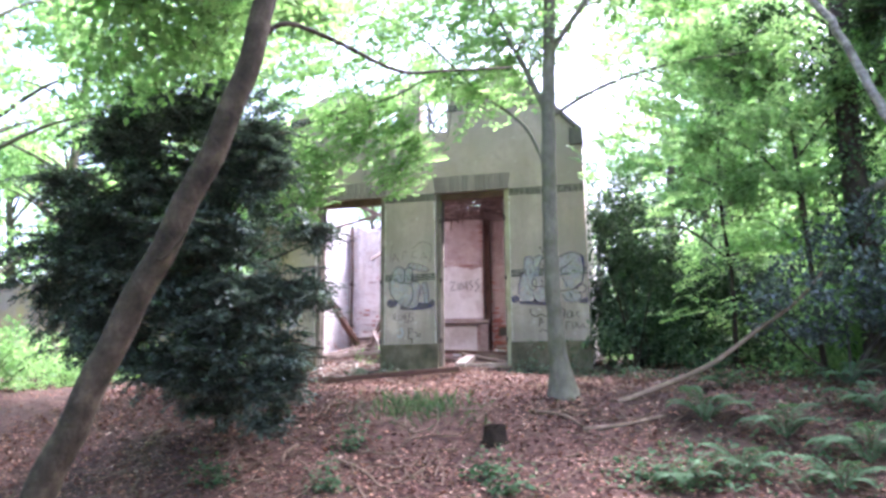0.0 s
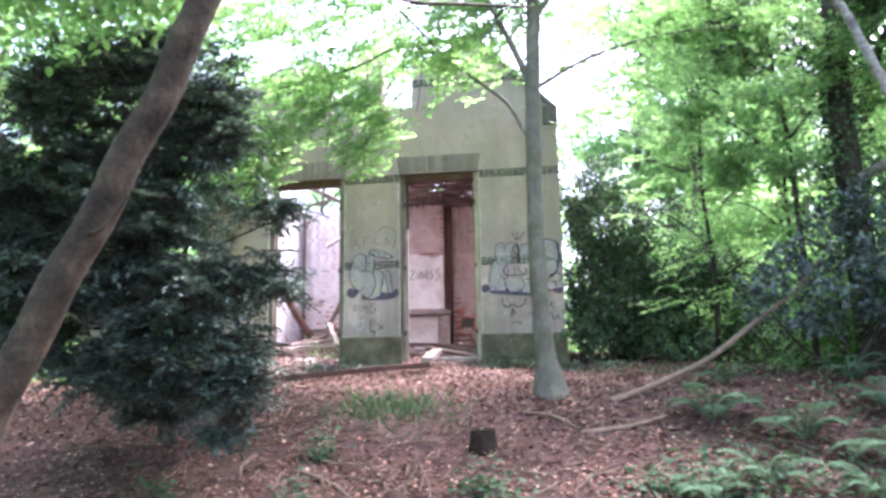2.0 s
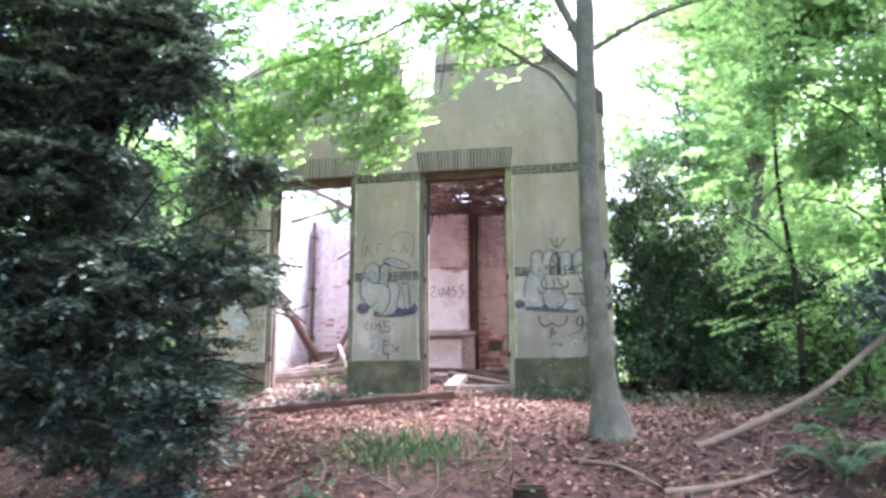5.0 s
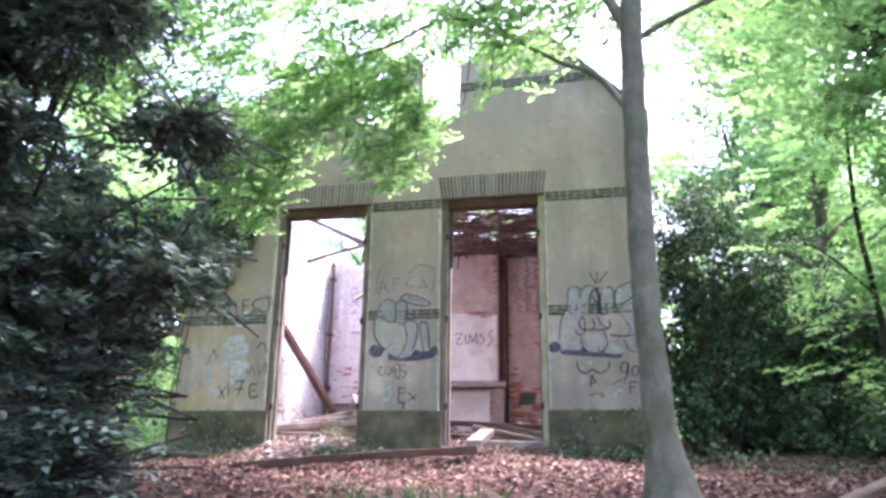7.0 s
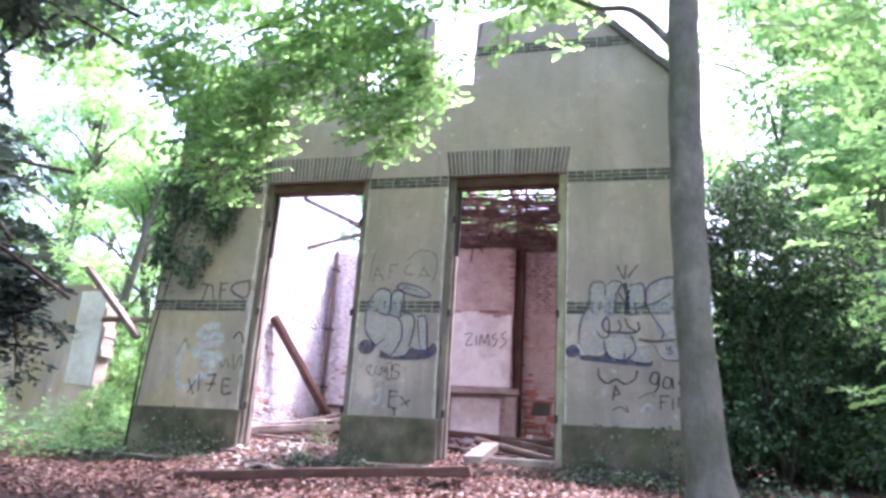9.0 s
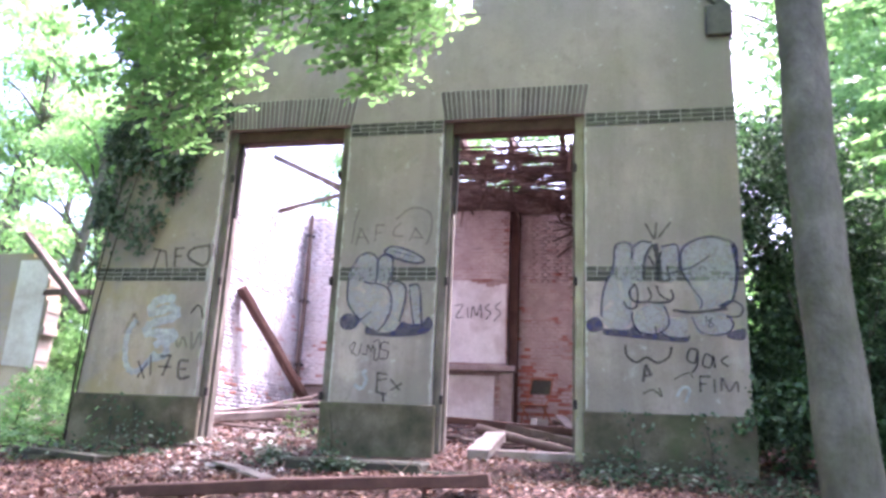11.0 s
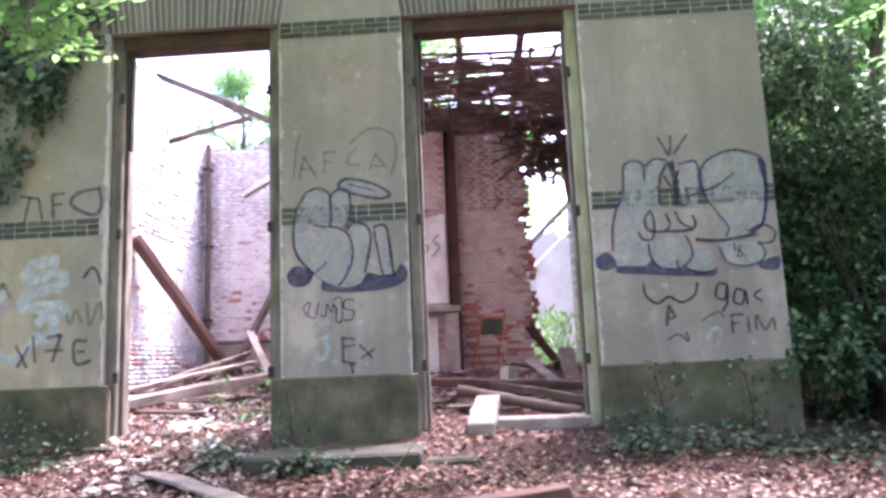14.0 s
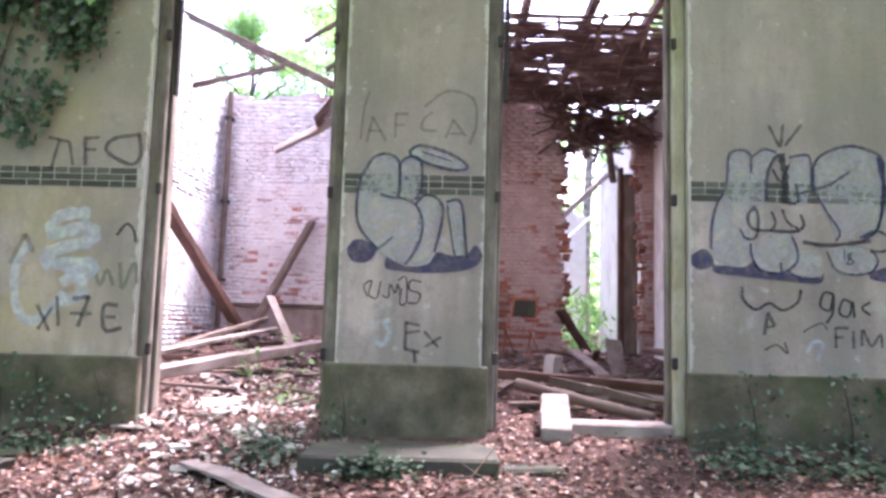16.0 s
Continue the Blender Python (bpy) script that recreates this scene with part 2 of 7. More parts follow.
def plaster(name, base, warm, grey, dirt=0.5, ochre=None):
    """Old lime render: cloudy tone, yellow-brown patches, streaks running down, pits."""
    m, nt, b = blank(name, 0.92, 0, 0.15)
    v = coords(nt)
    col = mixed(nt, ramp(nt, noise_tex(nt, v, 0.9, 6, 0.62), [(0.35, (0, 0, 0)), (0.65, (1, 1, 1))]), base, grey)
    col = mixed(nt, ramp(nt, noise_tex(nt, v, 0.55, 5, 0.6), [(0.48, (0, 0, 0)), (0.66, (dirt,) * 3)]), col, warm)
    streak = noise_tex(nt, v, 3.2, 5, 0.6, (1.0, 1.0, 0.12))
    col = mixed(nt, ramp(nt, streak, [(0.46, (0, 0, 0)), (0.7, (0.55,) * 3)]), col, tuple(c * 0.5 for c in grey))
    blot = noise_tex(nt, v, 5.5, 8, 0.72)
    col = mixed(nt, ramp(nt, blot, [(0.52, (0, 0, 0)), (0.7, (0.5,) * 3)]), col, tuple(c * 0.45 for c in grey))
    col = mixed(nt, ramp(nt, noise_tex(nt, v, 0.45, 3, 0.5), [(0.45, (0, 0, 0)), (0.62, (0.6,) * 3)]), col, (0.235, 0.205, 0.175))
    pale = noise_tex(nt, v, 2.1, 7, 0.7)
    col = mixed(nt, ramp(nt, pale, [(0.6, (0, 0, 0)), (0.72, (0.45,) * 3)]), col, (0.62, 0.59, 0.56))
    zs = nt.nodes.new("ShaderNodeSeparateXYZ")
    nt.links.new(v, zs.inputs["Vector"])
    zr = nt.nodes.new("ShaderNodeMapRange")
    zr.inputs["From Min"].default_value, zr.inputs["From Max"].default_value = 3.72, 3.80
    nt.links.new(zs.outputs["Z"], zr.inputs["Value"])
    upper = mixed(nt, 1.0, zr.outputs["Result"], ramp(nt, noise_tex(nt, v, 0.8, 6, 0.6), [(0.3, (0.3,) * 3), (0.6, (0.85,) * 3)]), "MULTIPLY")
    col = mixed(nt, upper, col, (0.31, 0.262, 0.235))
    chip = None
    for edge in (-6.07, -4.52, -3.41, -1.85):
        off = nt.nodes.new("ShaderNodeMath")
        off.operation = "SUBTRACT"
        off.inputs[1].default_value = edge
        nt.links.new(zs.outputs["X"], off.inputs[0])
        near = nt.nodes.new("ShaderNodeMath")
        near.operation = "ABSOLUTE"
        nt.links.new(off.outputs["Value"], near.inputs[0])
        if chip is None:
            chip = near.outputs["Value"]
        else:
            low = nt.nodes.new("ShaderNodeMath")
            low.operation = "MINIMUM"
            nt.links.new(chip, low.inputs[0])
            nt.links.new(near.outputs["Value"], low.inputs[1])
            chip = low.outputs["Value"]
    rag = nt.nodes.new("ShaderNodeMath")
    rag.operation = "MULTIPLY_ADD"
    rag.inputs[1].default_value, rag.inputs[2].default_value = 0.16, -0.062
    nt.links.new(noise_tex(nt, v, 7, 7, 0.7), rag.inputs[0])
    worn = nt.nodes.new("ShaderNodeMath")
    worn.operation = "LESS_THAN"
    nt.links.new(chip, worn.inputs[0])
    nt.links.new(rag.outputs["Value"], worn.inputs[1])
    below = nt.nodes.new("ShaderNodeMath")
    below.operation = "LESS_THAN"
    below.inputs[1].default_value = 5.44
    nt.links.new(zs.outputs["Z"], below.inputs[0])
    both = nt.nodes.new("ShaderNodeMath")
    both.operation = "MULTIPLY"
    nt.links.new(worn.outputs["Value"], both.inputs[0])
    nt.links.new(below.outputs["Value"], both.inputs[1])
    col = mixed(nt, both.outputs["Value"], col, (0.56, 0.52, 0.47))
    grain = noise_tex(nt, v, 38, 8, 0.75)
    col = mixed(nt, 0.28, col, ramp(nt, grain, [(0.3, (0.5, 0.48, 0.45)), (0.55, (1, 1, 1))]), "MULTIPLY")
    drip = noise_tex(nt, v, 1.7, 7, 0.68, (1.0, 1.0, 0.35))
    col = mixed(nt, ramp(nt, drip, [(0.5, (0, 0, 0)), (0.62, (0.5,) * 3)]), col, (0.255, 0.23, 0.205))
    scuff = noise_tex(nt, v, 9.0, 6, 0.7)
    col = mixed(nt, ramp(nt, scuff, [(0.63, (0, 0, 0)), (0.69, (0.6,) * 3)]), col, (0.60, 0.56, 0.52))
    if ochre:
        sp = nt.nodes.new("ShaderNodeSeparateXYZ")
        nt.links.new(v, sp.inputs["Vector"])
        mr = nt.nodes.new("ShaderNodeMapRange")
        mr.inputs["From Min"].default_value, mr.inputs["From Max"].default_value = -5.9, -7.4
        nt.links.new(sp.outputs["X"], mr.inputs["Value"])
        spots = ramp(nt, noise_tex(nt, v, 1.3, 6, 0.65), [(0.42, (0, 0, 0)), (0.6, (0.6,) * 3)])
        col = mixed(nt, mixed(nt, 1.0, spots, mr.outputs["Result"], "MULTIPLY"), col, ochre)
    nt.links.new(col, b.inputs["Base Color"])
    bumped(nt, b, mixed(nt, 0.3, noise_tex(nt, v, 9, 8, 0.65), noise_tex(nt, v, 120, 3)), 0.3, 0.01)
    return m


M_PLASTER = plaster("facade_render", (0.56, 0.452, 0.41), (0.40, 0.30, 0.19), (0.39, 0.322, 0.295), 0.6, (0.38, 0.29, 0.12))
M_PLINTH = surface("algae_render", [(0.32, (0.06, 0.056, 0.036)), (0.5, (0.122, 0.104, 0.072)), (0.68, (0.215, 0.175, 0.128))], 3.0, 30, 0.9, 0.4, 0.01, ((0.075, 0.09, 0.04), 0.7), 1.6)
M_WHITE = surface("white_plaster", [(0.3, (0.62, 0.58, 0.55)), (0.6, (0.78, 0.75, 0.72))], 1.6, 25, 0.9, 0.3, 0.006, ((0.36, 0.28, 0.25), 0.6), 1.1)
M_BAND = surface("dark_brick", [(0.3, (0.07, 0.068, 0.06)), (0.7, (0.15, 0.14, 0.12))], 5, 60, 0.85, 0.4, 0.004)
M_SOLDIER = surface("arch_brick", [(0.3, (0.13, 0.10, 0.095)), (0.7, (0.22, 0.18, 0.165))], 6, 60, 0.88, 0.4, 0.004)
M_MORTAR = surface("lime_mortar", [(0.3, (0.40, 0.37, 0.33)), (0.7, (0.52, 0.49, 0.45))], 9, 70, 0.95, 0.4, 0.004)
M_BRICK_X = brickwork("whitewashed_brick_back", "X", (0.74, 0.69, 0.68), 0.95, 0.545, (0.62, 0.52, 0.49), 0.6)
M_BRICK_Y = brickwork("whitewashed_brick_side", "Y", (0.62, 0.63, 0.66), 0.7, 0.57)
M_BRICK_PINK = brickwork("pink_brick", "X", (0.50, 0.40, 0.37), 0.95, 0.56, (0.29, 0.18, 0.155), 0.75)
M_WOOD = surface("weathered_timber", [(0.3, (0.075, 0.052, 0.042)), (0.7, (0.17, 0.125, 0.10))], 3, 60, 0.85, 0.5, 0.006, ((0.28, 0.24, 0.2), 0.5), 2, (1, 1, 0.25))
M_WOOD_RED = surface("red_brown_timber", [(0.3, (0.065, 0.034, 0.027)), (0.7, (0.13, 0.072, 0.055))], 4, 60, 0.85, 0.4, 0.005)
M_WOOD_PALE = surface("grey_split_timber", [(0.3, (0.15, 0.12, 0.105)), (0.55, (0.27, 0.23, 0.205)), (0.75, (0.38, 0.34, 0.31))], 4, 60, 0.85, 0.5, 0.006, ((0.12, 0.08, 0.065), 0.7), 2.5, (1, 1, 0.4))
M_LATH = surface("old_lath", [(0.3, (0.05, 0.03, 0.025)), (0.52, (0.14, 0.088, 0.07)), (0.72, (0.32, 0.25, 0.21))], 3.5, 50, 0.9, 0.4, 0.004)
M_FRAME = surface("flaking_frame_paint", [(0.3, (0.09, 0.075, 0.062)), (0.5, (0.19, 0.162, 0.135)), (0.72, (0.34, 0.30, 0.25))], 7, 50, 0.8, 0.5, 0.005, ((0.13, 0.15, 0.08), 0.6), 2.5, (1, 1, 0.3))
M_IRON = surface("dark_iron", [(0.3, (0.02, 0.02, 0.02)), (0.7, (0.06, 0.045, 0.04))], 12, 60, 0.7, 0.3, 0.003)
M_RUST = surface("rusty_tube", [(0.3, (0.22, 0.075, 0.04)), (0.7, (0.42, 0.17, 0.09))], 14, 60, 0.8, 0.3, 0.003)
M_STONE = surface("mossy_stone", [(0.3, (0.035, 0.036, 0.026)), (0.7, (0.085, 0.08, 0.062))], 3, 40, 0.9, 0.5, 0.01, ((0.09, 0.11, 0.05), 0.7), 2)
M_BARK = surface("grey_beech_bark", [(0.3, (0.075, 0.075, 0.055)), (0.5, (0.13, 0.125, 0.095)), (0.72, (0.21, 0.195, 0.155))], 5.0, 34, 0.85, 0.7, 0.015, ((0.075, 0.085, 0.04), 0.75), 2.4, (1, 1, 0.6))
M_BARK2 = surface("brown_bark", [(0.32, (0.016, 0.012, 0.009)), (0.5, (0.04, 0.032, 0.024)), (0.68, (0.085, 0.069, 0.05))], 7, 34, 0.92, 1.0, 0.03, ((0.085, 0.085, 0.055), 0.6), 3, (1, 1, 0.4))
M_BARK_LEAN = surface("grey_brown_bark", [(0.34, (0.016, 0.013, 0.009)), (0.5, (0.045, 0.037, 0.026)), (0.68, (0.10, 0.084, 0.06))], 7.0, 40, 0.9, 0.8, 0.02, ((0.035, 0.03, 0.02), 0.7), 4, (1, 1, 0.8))
M_BIRCH = surface("pale_grey_bark", [(0.3, (0.16, 0.15, 0.13)), (0.7, (0.42, 0.40, 0.37))], 5, 40, 0.85, 0.5, 0.01, ((0.05, 0.045, 0.035), 0.9), 4, (1, 1, 2.5))
M_TWIG = surface("dry_branch", [(0.3, (0.12, 0.085, 0.06)), (0.7, (0.23, 0.17, 0.125))], 6, 40, 0.85, 0.4, 0.006)
M_EARTH = surface("forest_floor", [(0.25, (0.038, 0.023, 0.019)), (0.5, (0.085, 0.046, 0.038)), (0.75, (0.165, 0.105, 0.083))], 7, 45, 0.95, 0.9, 0.03, ((0.045, 0.035, 0.028), 0.7), 0.5)
M_LITTER = leafy("fallen_leaves", [(0, (0.065, 0.033, 0.026)), (0.4, (0.14, 0.068, 0.052)), (0.75, (0.225, 0.118, 0.083)), (0.92, (0.36, 0.20, 0.135)), (1, (0.46, 0.36, 0.29))], 0.7, 0.1, (1, 0.8, 0.6))
M_CRUMB = leafy("leaf_crumbs", [(0, (0.06, 0.033, 0.026)), (0.35, (0.17, 0.09, 0.07)), (0.6, (0.27, 0.15, 0.11)), (0.86, (0.34, 0.23, 0.18)), (1, (0.46, 0.38, 0.33))], 0.75, 0.05, (1, 0.8, 0.6))
M_FLAKE = leafy("plaster_flake", [(0, (0.16, 0.12, 0.10)), (0.4, (0.33, 0.28, 0.25)), (0.8, (0.55, 0.51, 0.48)), (1, (0.66, 0.63, 0.6))], 0.9, 0.02, (1, 1, 1), 0.1)
M_LEAF = leafy("beech_leaf", [(0, (0.14, 0.26, 0.12)), (0.5, (0.215, 0.37, 0.17)), (1, (0.305, 0.47, 0.24))], 0.4, 0.68)
M_LEAF_FAR = leafy("woodland_leaf", [(0, (0.17, 0.32, 0.15)), (0.5, (0.26, 0.44, 0.20)), (1, (0.36, 0.55, 0.28))], 0.45, 0.6)
M_UNDER = leafy("undergrowth_leaf", [(0, (0.13, 0.27, 0.11)), (0.6, (0.21, 0.37, 0.16)), (1, (0.30, 0.48, 0.22))], 0.5, 0.52)
M_YEW = leafy("yew_needle", [(0, (0.032, 0.054, 0.046)), (0.6, (0.074, 0.113, 0.096)), (1, (0.155, 0.21, 0.185))], 0.55, 0.2, spec=0.3)
M_RHODO = leafy("laurel_leaf", [(0, (0.026, 0.06, 0.032)), (0.6, (0.068, 0.128, 0.068)), (1, (0.15, 0.23, 0.125))], 0.5, 0.15, spec=0.25)
M_HOLLY = leafy("holly_leaf", [(0, (0.022, 0.042, 0.034)), (0.7, (0.065, 0.098, 0.09)), (1, (0.15, 0.19, 0.19))], 0.35, 0.15, spec=0.6)
M_FERN = leafy("fern_leaf", [(0, (0.045, 0.095, 0.05)), (1, (0.09, 0.165, 0.09))], 0.7, 0.35, spec=0.15)
M_IVY = leafy("ivy_leaf", [(0, (0.025, 0.05, 0.025)), (0.6, (0.06, 0.10, 0.055)), (1, (0.19, 0.23, 0.17))], 0.5, 0.2, spec=0.25)
M_ROT = surface("rotten_wood", [(0.3, (0.016, 0.013, 0.011)), (0.7, (0.05, 0.038, 0.03))], 9, 40, 0.95, 0.8, 0.02, spec=0.1)
M_MANTEL = surface("stained_plaster_stone", [(0.3, (0.26, 0.20, 0.175)), (0.7, (0.42, 0.35, 0.31))], 4, 40, 0.9, 0.4, 0.008, ((0.15, 0.10, 0.085), 0.6), 2.5)
M_FRAME_PALE = surface("pale_frame_paint", [(0.3, (0.30, 0.27, 0.18)), (0.7, (0.52, 0.48, 0.36))], 6, 50, 0.85, 0.5, 0.005, ((0.20, 0.19, 0.09), 0.6), 2.5, (1, 1, 0.3))
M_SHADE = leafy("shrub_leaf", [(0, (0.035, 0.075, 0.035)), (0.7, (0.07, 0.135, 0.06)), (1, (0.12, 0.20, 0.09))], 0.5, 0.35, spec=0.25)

# ---- ground ----
gx = np.concatenate([np.linspace(-90, -12, 14), np.linspace(-11, 8, 110), np.linspace(9, 90, 14)])
gy = np.concatenate([np.linspace(-60, 3, 16), np.linspace(3.4, 24, 120), np.linspace(25, 100, 16)])
GX, GYY = np.meshgrid(gx, gy, indexing="ij")
GV = np.stack([GX, GYY, ground_z(GX, GYY)], -1).reshape(-1, 3)
gi, gj = np.meshgrid(np.arange(len(gx) - 1), np.arange(len(gy) - 1), indexing="ij")
k = gi * len(gy) + gj
ground = part("ground", mesh_fast("ground", GV, np.stack([k, k + len(gy), k + len(gy) + 1, k + 1], -1).reshape(-1, 4)), M_EARTH, smooth=True)
tagged(ground, "rising forest floor of dark earth under fallen leaves", "ground", kind="structure")

# ---- house: the front ----
FY, FT = 14.53, 0.35
LX, RX = -7.56, -0.31
DOORS = ((-6.07, -4.52), (-3.41, -1.85))
HEAD = 5.60
facade = [(LX, 1.2), (-6.07, 1.2), (-6.07, HEAD), (-4.52, HEAD), (-4.52, 1.2), (-3.41, 1.2), (-3.41, HEAD), (-1.85, HEAD), (-1.85, 1.2), (RX, 1.2), (RX, 6.75),
          (-1.15, 7.60), (-1.95, 8.40), (-2.2, 8.3), (-2.45, 8.05), (-2.8, 8.0), (-3.13, 7.92), (-3.15, 6.96), (-3.73, 6.96), (-3.74, 8.0), (-3.95, 8.2), (-4.26, 8.1), (-4.27, 6.96), (-4.83, 6.96), (-4.85, 7.95), (-5.1, 8.1), (-5.5, 8.0), (-5.9, 8.05), (-6.3, 7.85), (-6.8, 7.58), (LX, 6.72)]
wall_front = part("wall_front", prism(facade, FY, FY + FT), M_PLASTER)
tagged(wall_front, "stained grey-beige rendered front of a ruined house with two tall openings", "wall", kind="structure")
for x0, x1 in ((LX - 0.03, -6.0), (-4.60, -3.36), (-1.87, RX + 0.025)):
    bm = box(bmesh.new(), (x0, FY - 0.03, 1.15), (x1, FY + 0.05, 2.435), 0.012)
    tagged(part("plinth", bm, M_PLINTH), "dark green algae-stained rendered plinth at the wall foot", "plinth", kind="structure")

# gable edge: brick coping and kneeler
bm = bmesh.new()
n = 18
for i in range(n):
    a = i / n
    x = RX - 0.05 + a * (-1.95 - RX + 0.05)
    z = 6.78 + a * (8.43 - 6.78)
    box(bm, (-0.07, FY - 0.05, -0.05), (0.07, FY + FT + 0.03, 0.05), 0.008, Matrix.Translation((x, 0, z)) @ Matrix.Rotation(radians(45), 4, "Y"), 0.008)
tagged(part("coping", bm, M_BAND), "dark brick coping along the broken gable edge", "coping", kind="structure")
bm = box(bmesh.new(), (-0.56, FY - 0.05, 6.43), (RX + 0.03, FY + FT, 6.80), 0.015)
tagged(part("kneeler", bm, M_BAND), "dark brick kneeler block at the gable's foot", "kneeler", kind="structure")

# ---- house: other walls ----
def ragged(pts, step=0.06, size=0.16):
    """A broken edge, stepped by courses, from the first point to the last."""
    out = [pts[0]]
    for (a, b), (c, d) in zip(pts[:-1], pts[1:]):
        n = max(1, int(max(abs(d - b) / (step * 2), abs(c - a) / size)))
        for i in range(1, n + 1):
            t = i / n
            x, z = a + (c - a) * t, round((b + (d - b) * t) / step) * step
            px, pz = out[-1]
            x += rng.uniform(-0.05, 0.05) if i < n else 0
            out += [(px, z), (x, z)] if abs(z - pz) > 0.01 else [(x, z)]
    clean = [out[0]]
    for p in out[1:]:
        if abs(p[0] - clean[-1][0]) + abs(p[1] - clean[-1][1]) > 1e-4:
            clean.append(p)
    return clean


IN_L, IN_R, BACK = -7.35, -0.65, 20.05
top = ragged([(BACK + 0.35, 6.18), (19.0, 6.48), (18.2, 6.78), (17.4, 6.96), (16.4, 7.26), (FY + FT, 7.5)])
w = part("wall_left", prism([(FY + FT, 1.4), (BACK + 0.35, 1.4)] + top, LX, IN_L, "x"), M_BRICK_Y)
tagged(w, "whitewashed brick side wall with a broken top", "wall", kind="structure")
edge = ragged([(-2.0, 6.5), (-2.1, 5.6), (-1.95, 5.2), (-2.12, 4.85), (-1.98, 4.4), (-2.08, 4.0), (-2.0, 3.5), (-2.12, 3.2), (-2.05, 2.8), (-1.9, 2.4)])
back = [(IN_L, 6.24)] + ragged([(IN_L, 6.24), (-6.6, 6.18), (-6.0, 6.3), (-5.2, 6.24), (-4.6, 6.2), (-4.0, 6.5), (-2.6, 6.5), (-2.0, 6.5)])[1:] + edge[1:] + [(-1.9, 1.6), (IN_L, 1.6)]
left_half = [p for p in back if p[0] <= -4.0 and p[1] > 2] + [(-4.0, 6.3), (-4.0, 1.6), (IN_L, 1.6)]
right_half = [(-4.0, 6.5)] + [p for p in back if p[0] > -4.0] + [(-4.0, 1.6)]
w = part("wall_back_white", prism(left_half, BACK, BACK + 0.33), M_BRICK_X)
tagged(w, "whitewashed brick back wall with red brick showing through", "wall", kind="structure")
w = part("wall_back", prism(right_half, BACK, BACK + 0.33), M_BRICK_PINK)
tagged(w, "pinkish whitewashed brick back wall, broken through beside a chimney breast", "wall", kind="structure")
pier = [(IN_R, 1.6), (IN_R, 6.1)] + ragged([(-0.72, 6.1), (-0.97, 6.0), (-0.95, 5.4), (-0.82, 5.0), (-0.8, 4.4), (-0.78, 3.4), (-0.8, 2.6)]) + [(-0.8, 1.6)]
w = part("wall_back_stump", prism(pier, BACK, BACK + 0.33), M_BRICK_PINK)
tagged(w, "broken red brick stump of the back wall", "wall", kind="structure")
side = [(FY + FT, 1.4), (24.3, 1.4), (24.3, 5.7)] + ragged([(24.2, 5.9), (23.2, 6.2), (20.4, 6.2), (FY + FT, 6.24)])
w = part("wall_right", prism(side, IN_R, RX - 0.002, "x"), M_WHITE)
tagged(w, "white plastered side wall reaching into the roofless rear room", "wall", kind="structure")
far = [(-7.67, 1.6), (-0.47, 1.6)] + ragged([(-0.47, 5.4), (-1.0, 5.7), (-1.6, 5.6), (-2.6, 5.0), (-4.0, 4.5), (-7.67, 4.3)])
w = part("wall_rear", prism(far, 27.0, 27.35), M_WHITE)
tagged(w, "white plastered rear wall of the roofless back room", "wall", kind="structure")

# chimney breast with its mantelpiece
breast = part("wall_chimney_breast", prism([(-4.7, 1.7), (-3.3, 1.7), (-3.3, 6.5), (-4.7, 6.45)], 19.75, BACK - 0.003), M_BRICK_PINK)
tagged(breast, "pink brick chimney breast with white plaster above the mantel", "chimney breast", kind="structure")
patch = [(-4.66, 3.42)] + [(-3.33, 3.42), (-3.33, 4.82)] + ragged([(-3.33, 4.84), (-3.7, 4.78), (-4.1, 4.9), (-4.66, 4.84)], 0.03, 0.1)[1:]
part("plaster_patch", prism(patch, 19.738, 19.749), M_WHITE, breast, "white plaster patch with a scrawl")
part("fireplace_panel", prism([(-4.45, 1.9), (-3.5, 1.9), (-3.5, 3.2), (-4.45, 3.2)], 19.735, 19.748), M_WHITE, breast)
mantel = thing("mantelpiece", "worn stained mantelpiece on two jambs at the chimney breast", "mantelpiece", (-3.95, 19.7, 2.3))


def local(parent, bm):
    bmesh.ops.translate(bm, verts=bm.verts, vec=-Vector(parent.location))
    return bm


part("shelf", local(mantel, box(bmesh.new(), (-4.78, 19.5, 3.26), (-3.12, 19.745, 3.36), 0.015)), M_MANTEL, mantel)
for x in (-4.72, -3.38):
    part("jamb", local(mantel, box(bmesh.new(), (x, 19.58, 2.1), (x + 0.22, 19.745, 3.257), 0.012)), M_MANTEL, mantel)

